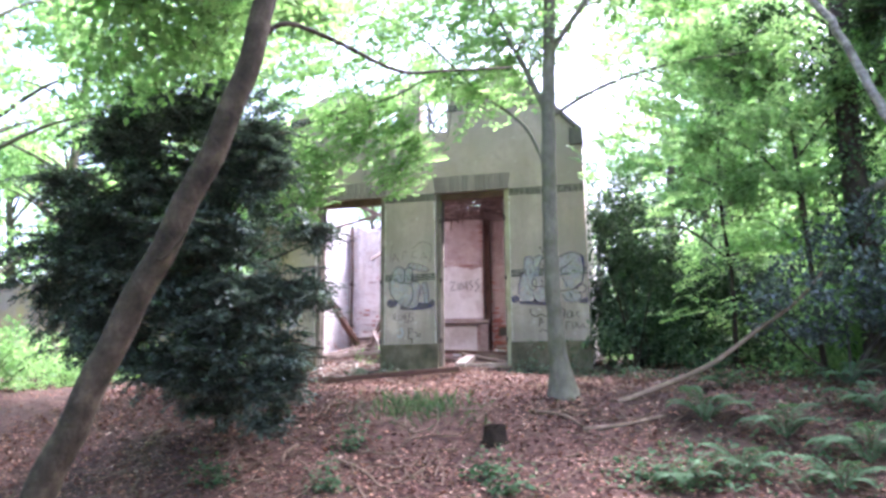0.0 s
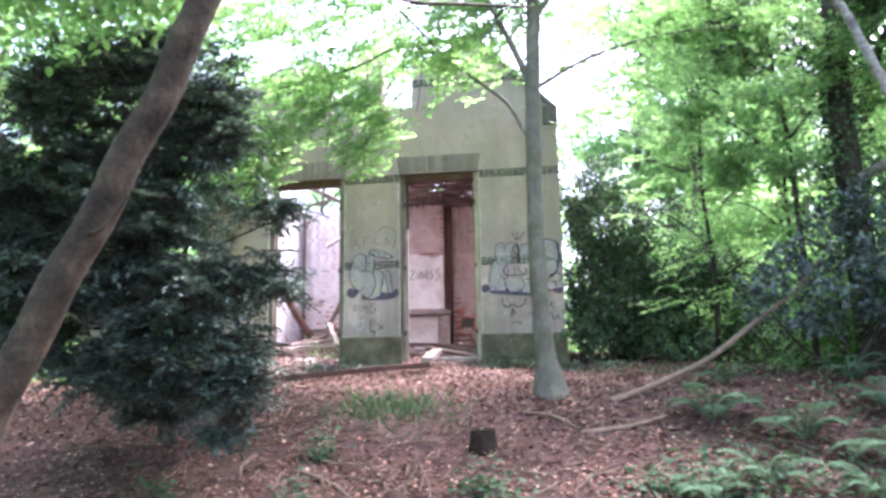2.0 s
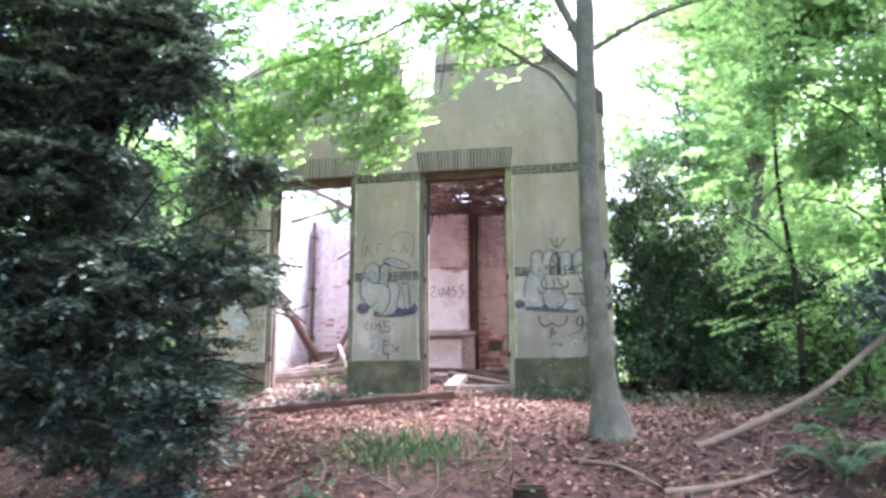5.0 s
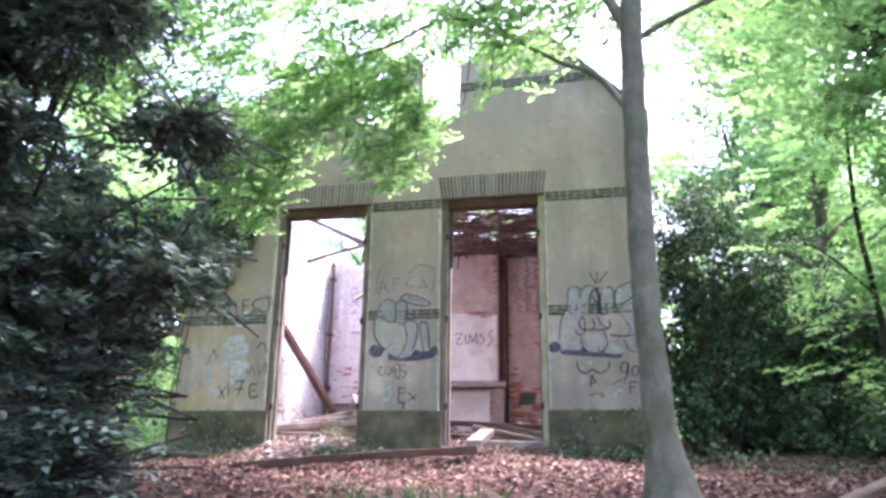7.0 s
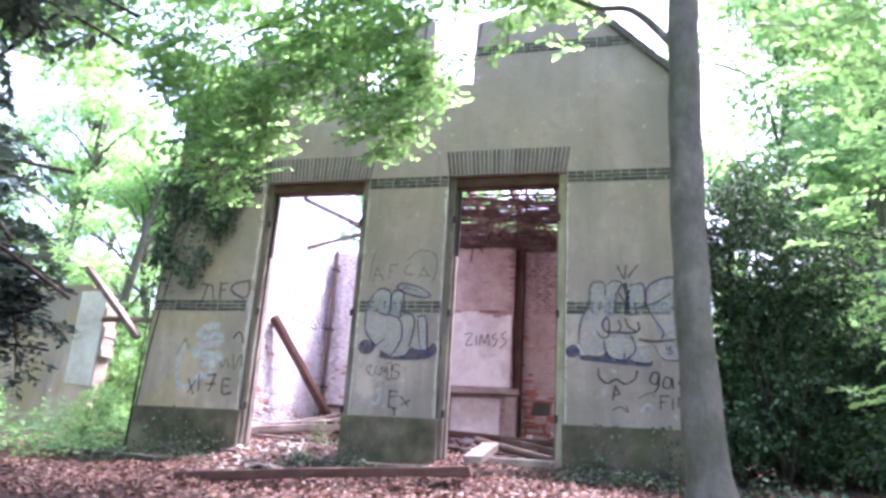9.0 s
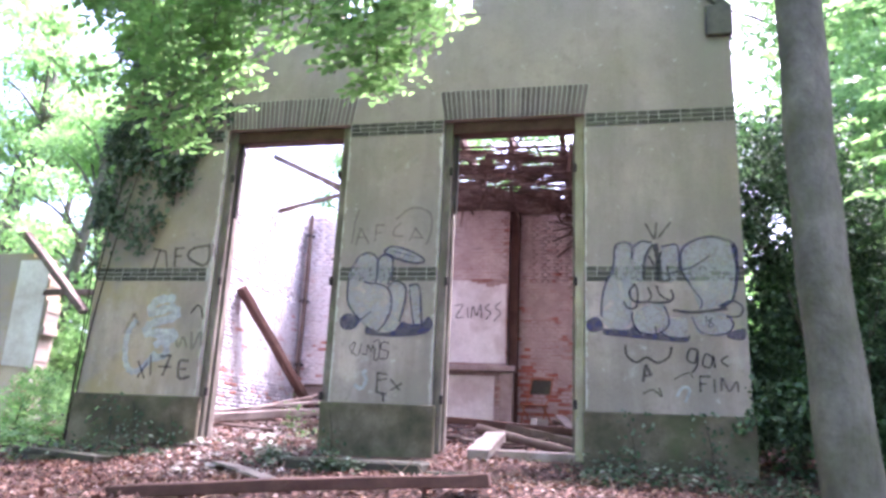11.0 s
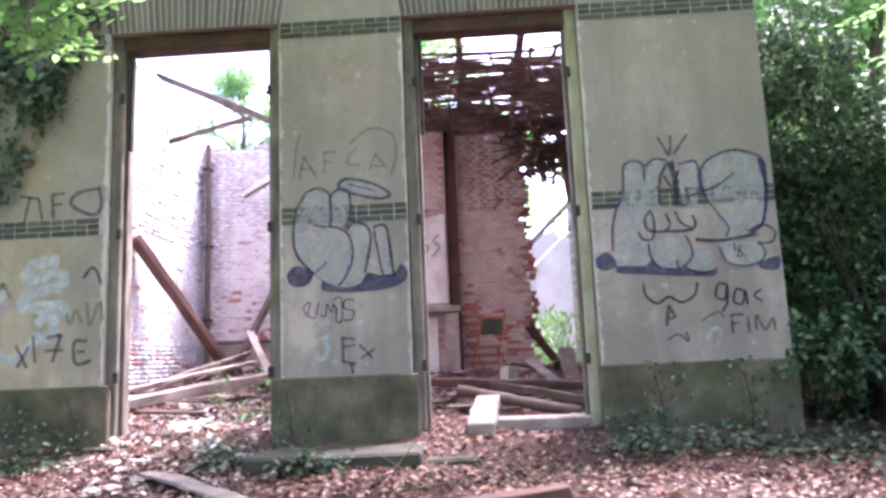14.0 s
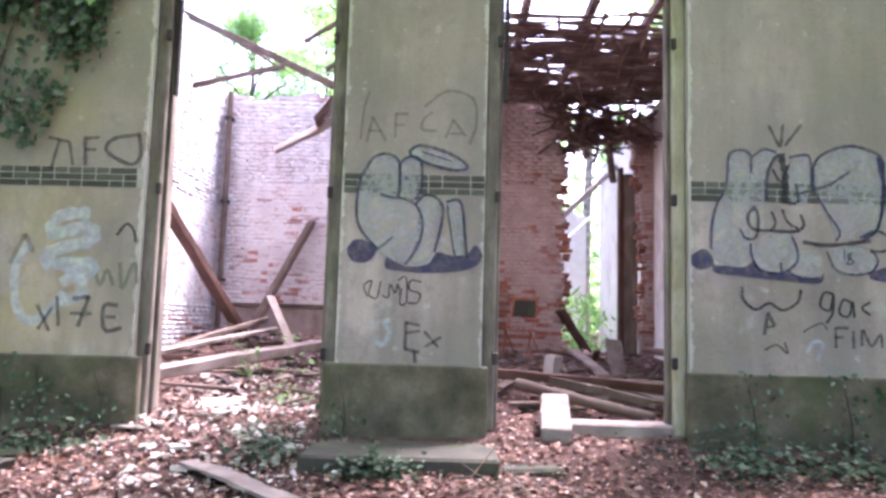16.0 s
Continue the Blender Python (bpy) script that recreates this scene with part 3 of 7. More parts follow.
# ---- openings: frames, sill, shutter irons ----
for i, (x0, x1) in enumerate(DOORS):
    f = thing("door_frame", "weathered timber frame of a tall empty doorway, its paint flaking", "door frame", (x0, FY + 0.1, 2.0), "frames of the front openings")
    y0, y1 = FY + 0.06, FY + 0.24
    for xa, xb in ((x0 + 0.004, x0 + 0.10), (x1 - 0.10, x1 - 0.004)):
        bm = box(bmesh.new(), (xa, y0, 1.95), (xb, y1, HEAD - 0.004), 0.01)
        jamb = part("jamb", local(f, bm), M_FRAME_PALE if i and xa > x0 + 1 else M_FRAME, f)
        s = 1 if xa < (x0 + x1) / 2 else -1
        xm = xb if s > 0 else xa
        part("stop", local(f, box(bmesh.new(), (min(xm, xm + s * 0.03), y0 + 0.07, 1.97), (max(xm, xm + s * 0.03), y1, HEAD - 0.17), 0.006)), M_FRAME, f)
        for zz in (2.45, 3.7, 4.95):
            part("hinge_pin", local(f, box(bmesh.new(), (xm - 0.02, y0 - 0.035, zz), (xm + 0.02, y0 - 0.001, zz + 0.09), 0.006)), M_IRON, jamb, "rusty iron hinge pin")
    part("head", local(f, box(bmesh.new(), (x0 + 0.102, y0, HEAD - 0.15), (x1 - 0.102, y1, HEAD - 0.004), 0.012)), M_WOOD_RED, f, "red-brown timber head beam")
    part("shutter_rail", local(f, box(bmesh.new(), (x0 + 0.135, y0 + 0.03, 4.52), (x0 + 0.17, y0 + 0.075, HEAD - 0.16), 0.006)), M_IRON, f, "dark iron shutter rail")
bm = box(bmesh.new(), (-2.75, FY + 0.07, 1.8), (-1.86, FY + 0.34, 2.03), 0.015, None, 0.006)
tagged(part("door_sill", bm, M_MANTEL), "pale worn stone sill in the doorway", "sill", kind="structure")
bm = box(bmesh.new(), (-4.62, 13.78, 1.55), (-3.31, FY - 0.034, 1.88), 0.02, None, 0.012)
tagged(part("stone_block", bm, M_STONE), "mossy stone block at the foot of the middle pier", "stone step")
bm = box(bmesh.new(), (-3.28, 13.86, 1.5), (-2.86, 14.2, 1.82), 0.02, None, 0.012)
tagged(part("stone_block", bm, M_STONE), "small low stone step half buried in leaves", "stone step")

# added upright giving the dark strip between chimney breast and back wall
tagged(part("corner_strip", box(bmesh.new(), (-3.285, 19.88, 2.2), (-3.13, 20.03, 6.3), 0.012, None, 0.008), M_WOOD_RED), "dark red-brown upright strip in the corner beside the chimney breast", "post")

# dado of the white back wall
bm = box(bmesh.new(), (-7.1, BACK - 0.025, 1.9), (-4.72, BACK - 0.003, 2.92), 0.006, None, 0.004)
tagged(part("dado", bm, M_MANTEL), "stained grey plaster dado along the white back wall", "dado", kind="structure")
bm = box(bmesh.new(), (-7.1, BACK - 0.055, 2.924), (-4.72, BACK - 0.003, 2.985), 0.008, None, 0.004)
tagged(part("dado_rail", bm, M_WOOD), "worn brown rail on top of the dado", "trim", kind="structure")

# corner pipe
pipe = thing("drain_pipe", "brown iron pipe in the corner of the white walls", "pipe", (-7.22, 19.93, 2.4))
v, q = tube_arrays([([(0, 0, 0), (0, 0, 1.2), (0.01, 0, 2.5), (0, 0, 3.85)], [0.045] * 4)], 8)
part("tube", mesh_fast("tube", v, q), M_WOOD, pipe, smooth=True)
for zz in (0.9, 2.1, 3.4):
    part("clip", box(bmesh.new(), (-0.06, -0.055, zz), (0.06, 0.1, zz + 0.05), 0.006), M_IRON, pipe)


# ---- fallen timber ----
def timber(a, b, w, h, mat, label, name="beam", twist=0.0, category="timber", group="", ragged_end=0.02):
    """A beam or plank from a to b, w wide and h thick, slightly bent, with uneven ends."""
    a, b = Vector(a), Vector(b)
    d = b - a
    turn = d.to_track_quat("Y", "Z").to_matrix().to_4x4() @ Matrix.Rotation(radians(twist), 4, "Y")
    bm = bmesh.new()
    n = 9
    rings = []
    for i in range(n + 1):
        s = i / n
        sag = 0.008 * math.sin(math.pi * s) + rng.uniform(-0.004, 0.004)
        ring = []
        for cx, cz in ((-1, -1), (1, -1), (1, 1), (-1, 1)):
            j = rng.uniform(-ragged_end, ragged_end) if i in (0, n) else 0
            ring.append(bm.verts.new((cx * w / 2 + rng.uniform(-.008, .006), d.length * s + j, cz * h / 2 + sag + rng.uniform(-.005, .004))))
        rings.append(ring)
    for r0, r1 in zip(rings[:-1], rings[1:]):
        for k in range(4):
            bm.faces.new((r0[k], r0[(k + 1) % 4], r1[(k + 1) % 4], r1[k]))
    bm.faces.new(rings[0][::-1])
    bm.faces.new(rings[-1])
    bmesh.ops.recalc_face_normals(bm, faces=bm.faces)
    bmesh.ops.bevel(bm, geom=[e for e in bm.edges if len(e.link_faces) == 2 and e.calc_face_angle(0) > 0.6], offset=min(w, h) * 0.08, segments=1, affect="EDGES")
    ob = part(name, bm, mat)
    ob.matrix_world = Matrix.Translation(a) @ turn
    return tagged(ob, label, category, group)


timber((-7.28, 17.53, 4.28), (-6.6, 19.2, 2.5), 0.17, 0.10, M_WOOD_RED, "fallen red-brown beam leaning on the white wall")
timber((-5.85, 19.93, 4.25), (-6.55, 19.35, 2.55), 0.17, 0.08, M_WOOD, "grey-brown beam leaning on the back wall")
timber((-6.42, 15.25, 2.22), (-5.1, 17.95, 2.48), 0.22, 0.1, M_WOOD_PALE, "long pale plank lying across the rubble", "plank")
timber((-6.9, 16.4, 2.32), (-6.0, 18.6, 2.62), 0.14, 0.04, M_WOOD_PALE, "pale plank lying in the rubble", "plank")
timber((-7.1, 17.2, 2.3), (-6.2, 18.9, 2.75), 0.10, 0.05, M_WOOD, "brown batten lying in the rubble", "plank")
timber((-6.1, 18.6, 3.05), (-5.7, 18.2, 2.42), 0.12, 0.03, M_WOOD_PALE, "short pale board standing in the rubble", "plank")
timber((-7.7, 19.02, 7.12), (-5.2, 18.45, 5.82), 0.07, 0.10, M_WOOD, "thin roof rafter hanging across the roofless room", "rafter")
timber((-7.36, 18.7, 5.93), (-6.05, 18.6, 6.2), 0.05, 0.07, M_WOOD, "thin tie timber from the wall to the rafter", "rafter")
timber((-5.98, 18.0, 4.88), (-4.6, 18.0, 5.6), 0.17, 0.05, M_WOOD_PALE, "pale plank hanging from the broken ceiling", "plank", 40)
timber((-5.66, 18.0, 6.32), (-4.7, 18.0, 6.92), 0.06, 0.05, M_WOOD, "broken batten sticking out of the roof", "batten")
timber((-5.42, 18.2, 6.02), (-4.7, 18.2, 6.40), 0.06, 0.05, M_WOOD, "broken batten sticking out of the ceiling", "batten")
timber((-6.9, 19.2, 6.75), (-6.2, 19.0, 6.3), 0.03, 0.04, M_WOOD, "thin broken batten under the rafter", "batten")
timber((-3.5, 15.72, 2.33), (-1.45, 15.6, 2.2), 0.1, 0.08, M_WOOD_RED, "long red-brown beam lying across the room")
timber((-2.75, 15.62, 2.27), (-1.75, 15.3, 2.08), 0.09, 0.08, M_WOOD, "brown beam lying behind another")
timber((-2.45, 15.9, 2.24), (-1.6, 15.42, 2.1), 0.13, 0.05, M_WOOD_PALE, "pale split board lying on leaves", "plank")
timber((-2.87, 14.32, 1.97), (-2.79, 15.05, 2.16), 0.22, 0.1, M_WOOD_PALE, "short thick grey plank resting on the sill", "plank")
timber((-1.2, 16.5, 2.2), (-2.1, 16.75, 2.2), 0.16, 0.04, M_WOOD_PALE, "weathered plank lying among the rubble", "plank")
log = smooth_line([(-3.07, 15.5, 2.245), (-2.53, 15.25, 2.135), (-1.99, 15.0, 2.03)], 6)
v, q = tube_arrays([(log, 0.05 + 0.004 * np.sin(np.arange(len(log)) * 1.7))], 10)
log_mesh = mesh_fast("fallen_log", v, q)
bm = bmesh.new()
bm.from_mesh(log_mesh)
bmesh.ops.holes_fill(bm, edges=[e for e in bm.edges if e.is_boundary])
tagged(part("fallen_log", bm, M_WOOD, smooth=True), "round brown log lying aslant over a beam", "log")
timber((-2.25, 17.5, 2.48), (-2.02, 16.9, 2.25), 0.13, 0.03, M_WOOD_PALE, "white painted board lying in the rubble", "plank")
timber((-1.8, 17.5, 2.62), (-1.76, 17.4, 2.2), 0.2, 0.04, M_WOOD_PALE, "broken grey board standing on end", "plank")
timber((-1.3, 17.9, 2.5), (-0.75, 16.6, 2.4), 0.2, 0.06, M_WOOD, "weathered plank lying at the wall", "plank")
timber((-2.08, 19.93, 3.0), (-1.6, 20.25, 2.36), 0.14, 0.08, M_WOOD_RED, "short beam leaning on the broken wall edge")
timber((-5.0, 11.75, 1.66), (-2.42, 12.15, 1.86), 0.14, 0.08, M_WOOD_RED, "long dark beam lying on the leaves before the house")
timber((-5.36, 13.9, float(ground_z(-5.36, 13.9)) + 0.03), (-4.42, 13.15, float(ground_z(-4.42, 13.15)) + 0.03), 0.16, 0.02, M_WOOD_PALE, "pale weathered board lying on leaves", "plank")
timber((-6.15, 14.25, 1.83), (-5.85, 14.4, 1.86), 0.18, 0.03, M_WOOD_PALE, "flat pale board lying on leaves", "plank")
timber((-7.6, 13.9, 1.80), (-6.5, 13.7, 1.76), 0.22, 0.06, M_STONE, "mossy grey slab at the wall foot", "slab", category="slab")
timber((-2.2, 22.3, 4.3), (-0.67, 22.6, 5.8), 0.13, 0.09, M_WOOD_PALE, "fallen pale beam leaning across the rear opening")
timber((-1.8, 22.5, 4.2), (-1.0, 22.75, 4.95), 0.13, 0.03, M_WHITE, "white painted board fallen aslant in the rear room", "board")

def slab(x, y, w, d, thick, mat, label, tilt=0.05, turn=0.0, lift=0.0):
    """A broken flat piece with an uneven outline, lying on the ground."""
    ang = np.sort(rng.uniform(0, 2 * np.pi, 8))
    out = [(w / 2 * math.cos(a) * rng.uniform(.75, 1.2), d / 2 * math.sin(a) * rng.uniform(.75, 1.2)) for a in ang]
    bm = bmesh.new()
    low, high = [bm.verts.new((a, b, 0)) for a, b in out], [bm.verts.new((a * .97, b * .97, thick)) for a, b in out]
    bm.faces.new(low[::-1])
    bm.faces.new(high)
    for i in range(len(out)):
        j = (i + 1) % len(out)
        bm.faces.new((low[i], low[j], high[j], high[i]))
    ob = part("broken_piece", bm, mat)
    ob.matrix_world = Matrix.Translation((x, y, float(ground_z(x, y)) + 0.012 + lift)) @ Euler((rng.normal(0, tilt), rng.normal(0, tilt), turn)).to_matrix().to_4x4()
    return tagged(ob, label, "debris", "broken pieces about the house")


slab(-5.62, 15.1, 0.5, 0.62, 0.022, M_MORTAR, "flat pale piece of broken plaster among the leaves", turn=0.4)
slab(-5.35, 14.75, 0.34, 0.26, 0.02, M_MORTAR, "small pale piece of broken plaster in the doorway", turn=1.2)
slab(-5.98, 14.42, 0.34, 0.17, 0.018, M_WOOD_PALE, "thin split piece of grey board on the leaves", turn=0.5)
slab(-6.7, 14.05, 0.6, 0.3, 0.04, M_STONE, "mossy grey stone slab at the wall foot", turn=0.2)
slab(-7.2, 13.75, 0.5, 0.3, 0.05, M_STONE, "dark mossy stone slab half covered by leaves", turn=0.7)
slab(-6.15, 16.9, 0.42, 0.3, 0.025, M_MANTEL, "stained plaster piece lying inside the doorway", turn=0.9)
slab(-4.75, 16.3, 0.34, 0.24, 0.07, M_WOOD_RED, "dark chunk of rotten wood on the rubble", turn=0.3)
slab(-5.0, 17.3, 0.3, 0.22, 0.1, M_BRICK_PINK, "broken chunk of brickwork lying in the rubble", turn=0.1)
slab(-2.5, 17.2, 0.3, 0.22, 0.22, M_MORTAR, "pale block of broken masonry in the rubble", tilt=0.2, turn=0.4)

# hanging bundle of laths
bundle = thing("lath_bundle", "bundle of loose laths hanging from the broken ceiling", "laths", (-5.45, 17.9, 5.25))
for i in range(9):
    e = Vector((0.75 + 0.02 * i, 0.05 * i - 0.2, 0.85 - 0.02 * i))
    bm = box(bmesh.new(), (-0.02, 0, -0.006), (0.02, e.length, 0.006), 0.002, e.to_track_quat("Y", "Z").to_matrix().to_4x4())
    bmesh.ops.translate(bm, verts=bm.verts, vec=(0.0, 0.03 * i - 0.12, -0.012 * i))
    part("lath", bm, M_LATH, bundle)

# ---- lath ceiling ----
bm = bmesh.new()
CZ = 6.2
for x in (-4.35, -3.62, -2.92, -2.2, -1.5, -0.85):
    box(bm, (x - 0.04, FY + FT, CZ + 0.012), (x + 0.04, BACK, CZ + 0.15), 0.006, None, 0.02)
y = 16.7
while y < 19.95:
    x = -4.6 + rng.uniform(0, 0.4)
    while x < -0.75:
        ln = rng.uniform(0.5, 1.7)
        e = min(x + ln, -0.68)
        if rng.random() > 0.09 + (0.45 if y < 17.0 else (0.2 if y < 17.4 else 0)) + (0.25 if (y > 19.2 and x > -2.4) else 0):
            m = Matrix.Translation((x, y + rng.uniform(-.01, .01), CZ - 0.006)) @ Euler((rng.uniform(-.2, .2), rng.uniform(-.035, .05), rng.uniform(-.03, .03))).to_matrix().to_4x4()
            box(bm, (0, -0.0245, -0.006), (e - x, 0.0245, 0.006), 0, m)
        x = e + rng.uniform(0.0, 0.08)
    y += 0.052
for i in range(5):
    y = 15.2 + 0.45 * i
    x = rng.uniform(-3.5, -2.4)
    box(bm, (x, y, CZ - 0.012), (x + rng.uniform(.6, 1.6), y + 0.035, CZ), 0)
for i in range(650):
    x, y = rng.uniform(-4.6, -0.8), 17.2 + 2.8 * rng.random() ** 0.8
    m = Matrix.Translation((x, y, CZ + rng.uniform(0.012, 0.07))) @ Euler((rng.normal(0, .08), rng.normal(0, .04), rng.normal(0, .12))).to_matrix().to_4x4()
    box(bm, (0, -0.02, -0.005), (rng.uniform(.2, .9), rng.uniform(0.01, 0.045), 0.005), 0, m)
for i in range(70):
    x, y = rng.uniform(-4.4, -0.9), rng.uniform(16.6, 19.8)
    m = Matrix.Translation((x, y, CZ - 0.02)) @ Euler((rng.uniform(-.9, -.1), rng.uniform(-.5, .5), rng.uniform(-.6, .6))).to_matrix().to_4x4()
    box(bm, (-0.018, 0, -0.006), (0.018, rng.uniform(.12, .45), 0.006), 0, m)
ceiling = part("ceiling", bm, M_LATH)
tagged(ceiling, "broken ceiling of bare brown laths on joists, open to the sky", "ceiling", kind="structure")
bm = bmesh.new()
for i in range(190):
    a = Vector((rng.uniform(-2.15, -0.7), rng.uniform(19.5, 20.35), 5.42 + 0.8 * rng.random() ** 0.8))
    e = a + Vector((rng.uniform(-.6, .6), rng.uniform(-.15, .15), rng.uniform(-.3, .25)))
    e.z = max(e.z, 5.38)
    box(bm, (-0.03, 0, -0.008), (0.03, (e - a).length + .1, 0.008), 0, Matrix.Translation(a) @ (e - a).to_track_quat("Y", "Z").to_matrix().to_4x4())
for a, b in (((-2.3, 19.9, 6.1), (-0.7, 20.0, 5.55)), ((-1.78, 20.0, 6.15), (-1.7, 19.9, 5.3)), ((-1.42, 20.0, 6.1), (-1.3, 19.9, 4.95)), ((-2.1, 20.1, 5.65), (-0.7, 20.1, 5.9)), ((-1.9, 20.0, 5.5), (-0.75, 20.1, 5.75))):
    d = Vector(b) - Vector(a)
    box(bm, (-0.045, 0, -0.04), (0.045, d.length, 0.04), 0.006, Matrix.Translation(a) @ d.to_track_quat("Y", "Z").to_matrix().to_4x4())
tagged(part("collapsed_laths", bm, M_LATH), "dark tangle of collapsed laths hanging over the broken wall", "laths", kind="stuff")


# ---- trees ----
def flat_sprays(ob, ends, ways, length, size, bark, leaf, per=13, tilt=0.22, width=0.55):
    """Leafy twigs as beeches bear them: two rows of leaves in one plane along each twig."""
    base = np.array(ob.location)
    n = len(ends)
    w = ways / (np.linalg.norm(ways, axis=1)[:, None] + 1e-9)
    ln = rng.uniform(0.7, 1.3, n) * length
    foot = ends - w * ln[:, None] + (0, 0, 0.06)
    mid = (foot + ends) / 2 + rng.normal(0, 0.02, (n, 3)) + (0, 0, 0.03)
    lines = [((foot[k] - base, mid[k] - base, ends[k] - base), (0.0035, 0.0028, 0.0015)) for k in range(n)]
    v, q = tube_arrays(lines, 3)
    tagged(part("twig_spray", mesh_fast("twig_spray", v, q), bark, ob), kind="stuff")
    up = np.array([[0, 0, 1.0]]) + rng.normal(0, tilt, (n, 3))
    i = np.repeat(np.arange(n), per)
    t = np.tile(np.linspace(0.12, 1, per), n)
    side = np.tile(np.where(np.arange(per) % 2 == 0, 1.0, -1.0), n)
    across = np.cross(w, up)
    across /= np.linalg.norm(across, axis=1)[:, None] + 1e-9
    at = foot[i] + (ends - foot)[i] * t[:, None] + (0, 0, 1) * (0.12 * t * (1 - t))[:, None]
    reach = width * (ln[i] * 0.32 * np.sin(np.pi * np.clip(t * 0.8 + 0.15, 0, 1)) * rng.random(len(i)))
    at = at + across[i] * (side * reach)[:, None]
    along = w[i] * 0.75 + across[i] * (side * rng.uniform(0.4, 1.0, len(i)))[:, None] + rng.normal(0, 0.2, (len(i), 3)) + (0, 0, -0.12)
    normal = up[i] + rng.normal(0, tilt, (len(i), 3))
    part("crown", leaves("crown", at - base, along, normal, rng.uniform(0.7, 1.25, len(i)) * size), leaf, ob, "bright green leaves")


def spread_ends(n, lo, hi, keep=None, gap=0.5):
    """Spray ends in a box of air, thinned into drifts with gaps; keep(x, z) trims the outline."""
    out = np.zeros((0, 3))
    while len(out) < n:
        p = rng.uniform(lo, hi, (n * 2, 3))
        d = np.sin(2.9 * p[:, 0] + 1.3 * p[:, 2]) * np.sin(3.7 * p[:, 2] - 1.1 * p[:, 0] + 0.8 * p[:, 1]) + 0.5 * np.sin(6.1 * p[:, 0] + 2 * p[:, 1]) * np.sin(7.3 * p[:, 2])
        ok = rng.random(len(p)) < np.clip(gap + 0.55 * d, 0.06, 1)
        if keep is not None:
            ok &= keep(p[:, 0], p[:, 2])
        out = np.concatenate([out, p[ok]])
    return out[:n]


def grow(lines, tips, pos, way, length, rad, level, spread=0.75, droop=0.0, kids=(5, 5), wander=0.16):
    """One branch and its side branches; the last level leaves tips for the leaves."""
    n = 5
    p, w = Vector(pos), Vector(way).normalized()
    pts, rs = [tuple(p)], [rad]
    for i in range(n):
        w = (w + Vector(rng.normal(0, wander, 3)) + Vector((0, 0, -droop))).normalized()
        p = p + w * length / n
        pts.append(tuple(p))
        rs.append(rad * (1 - 0.8 * (i + 1) / n))
        if level == 0:
            tips.append((tuple(p), tuple(w)))
    lines.append((pts, rs))
    if level > 0:
        for i in range(kids[level - 1] if level - 1 < len(kids) else 4):
            t = rng.uniform(0.25, 1.0)
            k = min(int(t * n), n - 1)
            q = Vector(pts[k]).lerp(Vector(pts[k + 1]), t * n - k)
            side = Vector(rng.normal(0, 1, 3))
            side = (side - side.dot(w) * w).normalized()
            side.z *= 0.45
            grow(lines, tips, q, w * (1 - spread) + side * spread + Vector((0, 0, 0.1)), length * rng.uniform(0.45, 0.7), max(rs[k] * 0.55, 0.004), level - 1, spread, droop, kids, wander)


def leaf_spray(name, tips, per, size, reach, shape=LEAF, flat=0.35, hang=0.15):
    """Leaves round the tips of twigs, lying nearly flat as beech leaves do."""
    tp = np.array([t[0] for t in tips])
    tw = np.array([t[1] for t in tips])
    i = np.repeat(np.arange(len(tp)), per)
    n = len(i)
    at = tp[i] + rng.normal(0, reach, (n, 3)) * (1, 1, 0.45)
    along = tw[i] + rng.normal(0, 0.8, (n, 3)) * (1, 1, 0.5) + (0, 0, -hang)
    normal = np.array([[0, 0, 1.0]]) + rng.normal(0, flat, (n, 3))
    return leaves(name, at, along, normal, rng.uniform(0.7, 1.25, n) * size, shape)


def tree(name, label, trunk, radii, limbs, bark, leaf, per=8, size=0.075, reach=0.09, sides=12, category="tree", kids=(4, 5), shape=LEAF, droop=0.03, group=""):
    """trunk: points; limbs: (points, thickness at the root, levels, shoots)."""
    base = Vector(trunk[0])
    ob = thing(name, label, category, base, group)
    line = smooth_line(trunk, 6)
    rad = np.interp(np.linspace(0, 1, len(line)), np.linspace(0, 1, len(radii)), radii)
    v, q = tube_arrays([(line, rad)], sides)
    v = v + (0.006 * np.sin(9 * v[:, 2:3] + 3 * v[:, 0:1])) * np.array([[1, 1, 0]])
    part("trunk", mesh_fast("trunk", v - np.array(base), q), bark, ob, smooth=True)
    tips = []
    for pts, r0, levels, shoots in limbs:
        lines = []
        ln = smooth_line(pts, 5)
        lines.append((ln, np.linspace(r0, max(0.008, r0 * 0.25), len(ln))))
        for k in range(shoots):
            t = rng.uniform(0.22, 1.0)
            j = min(int(t * (len(ln) - 1)), len(ln) - 2)
            w = Vector(ln[j + 1] - ln[j]).normalized()
            side = Vector(rng.normal(0, 1, 3))
            side.z *= 0.5
            grow(lines, tips, ln[j], w * 0.5 + side.normalized() * 0.8, rng.uniform(0.5, 1.1) * (0.45 if r0 < 0.016 else 1.0), r0 * 0.3, levels, 0.75, droop, kids)
        v, q = tube_arrays(lines, 6)
        part("limb", mesh_fast("limb", v - np.array(base), q), bark, ob, smooth=True)
    if tips:
        tips = [(tuple(np.array(a) - np.array(base)), b) for a, b in tips]
        part("crown", leaf_spray("crown", tips, per, size, reach, shape), leaf, ob, "bright green leaves")
    return ob


def hang_z(x):
    return float(np.interp(x, (-6.6, -6.2, -5.6, -5.2, -4.9, -4.4, -4.0, -3.7, -3.2, -2.8, -2.1), (5.7, 4.95, 4.45, 5.1, 5.7, 5.6, 4.95, 5.0, 5.3, 5.8, 6.2)))


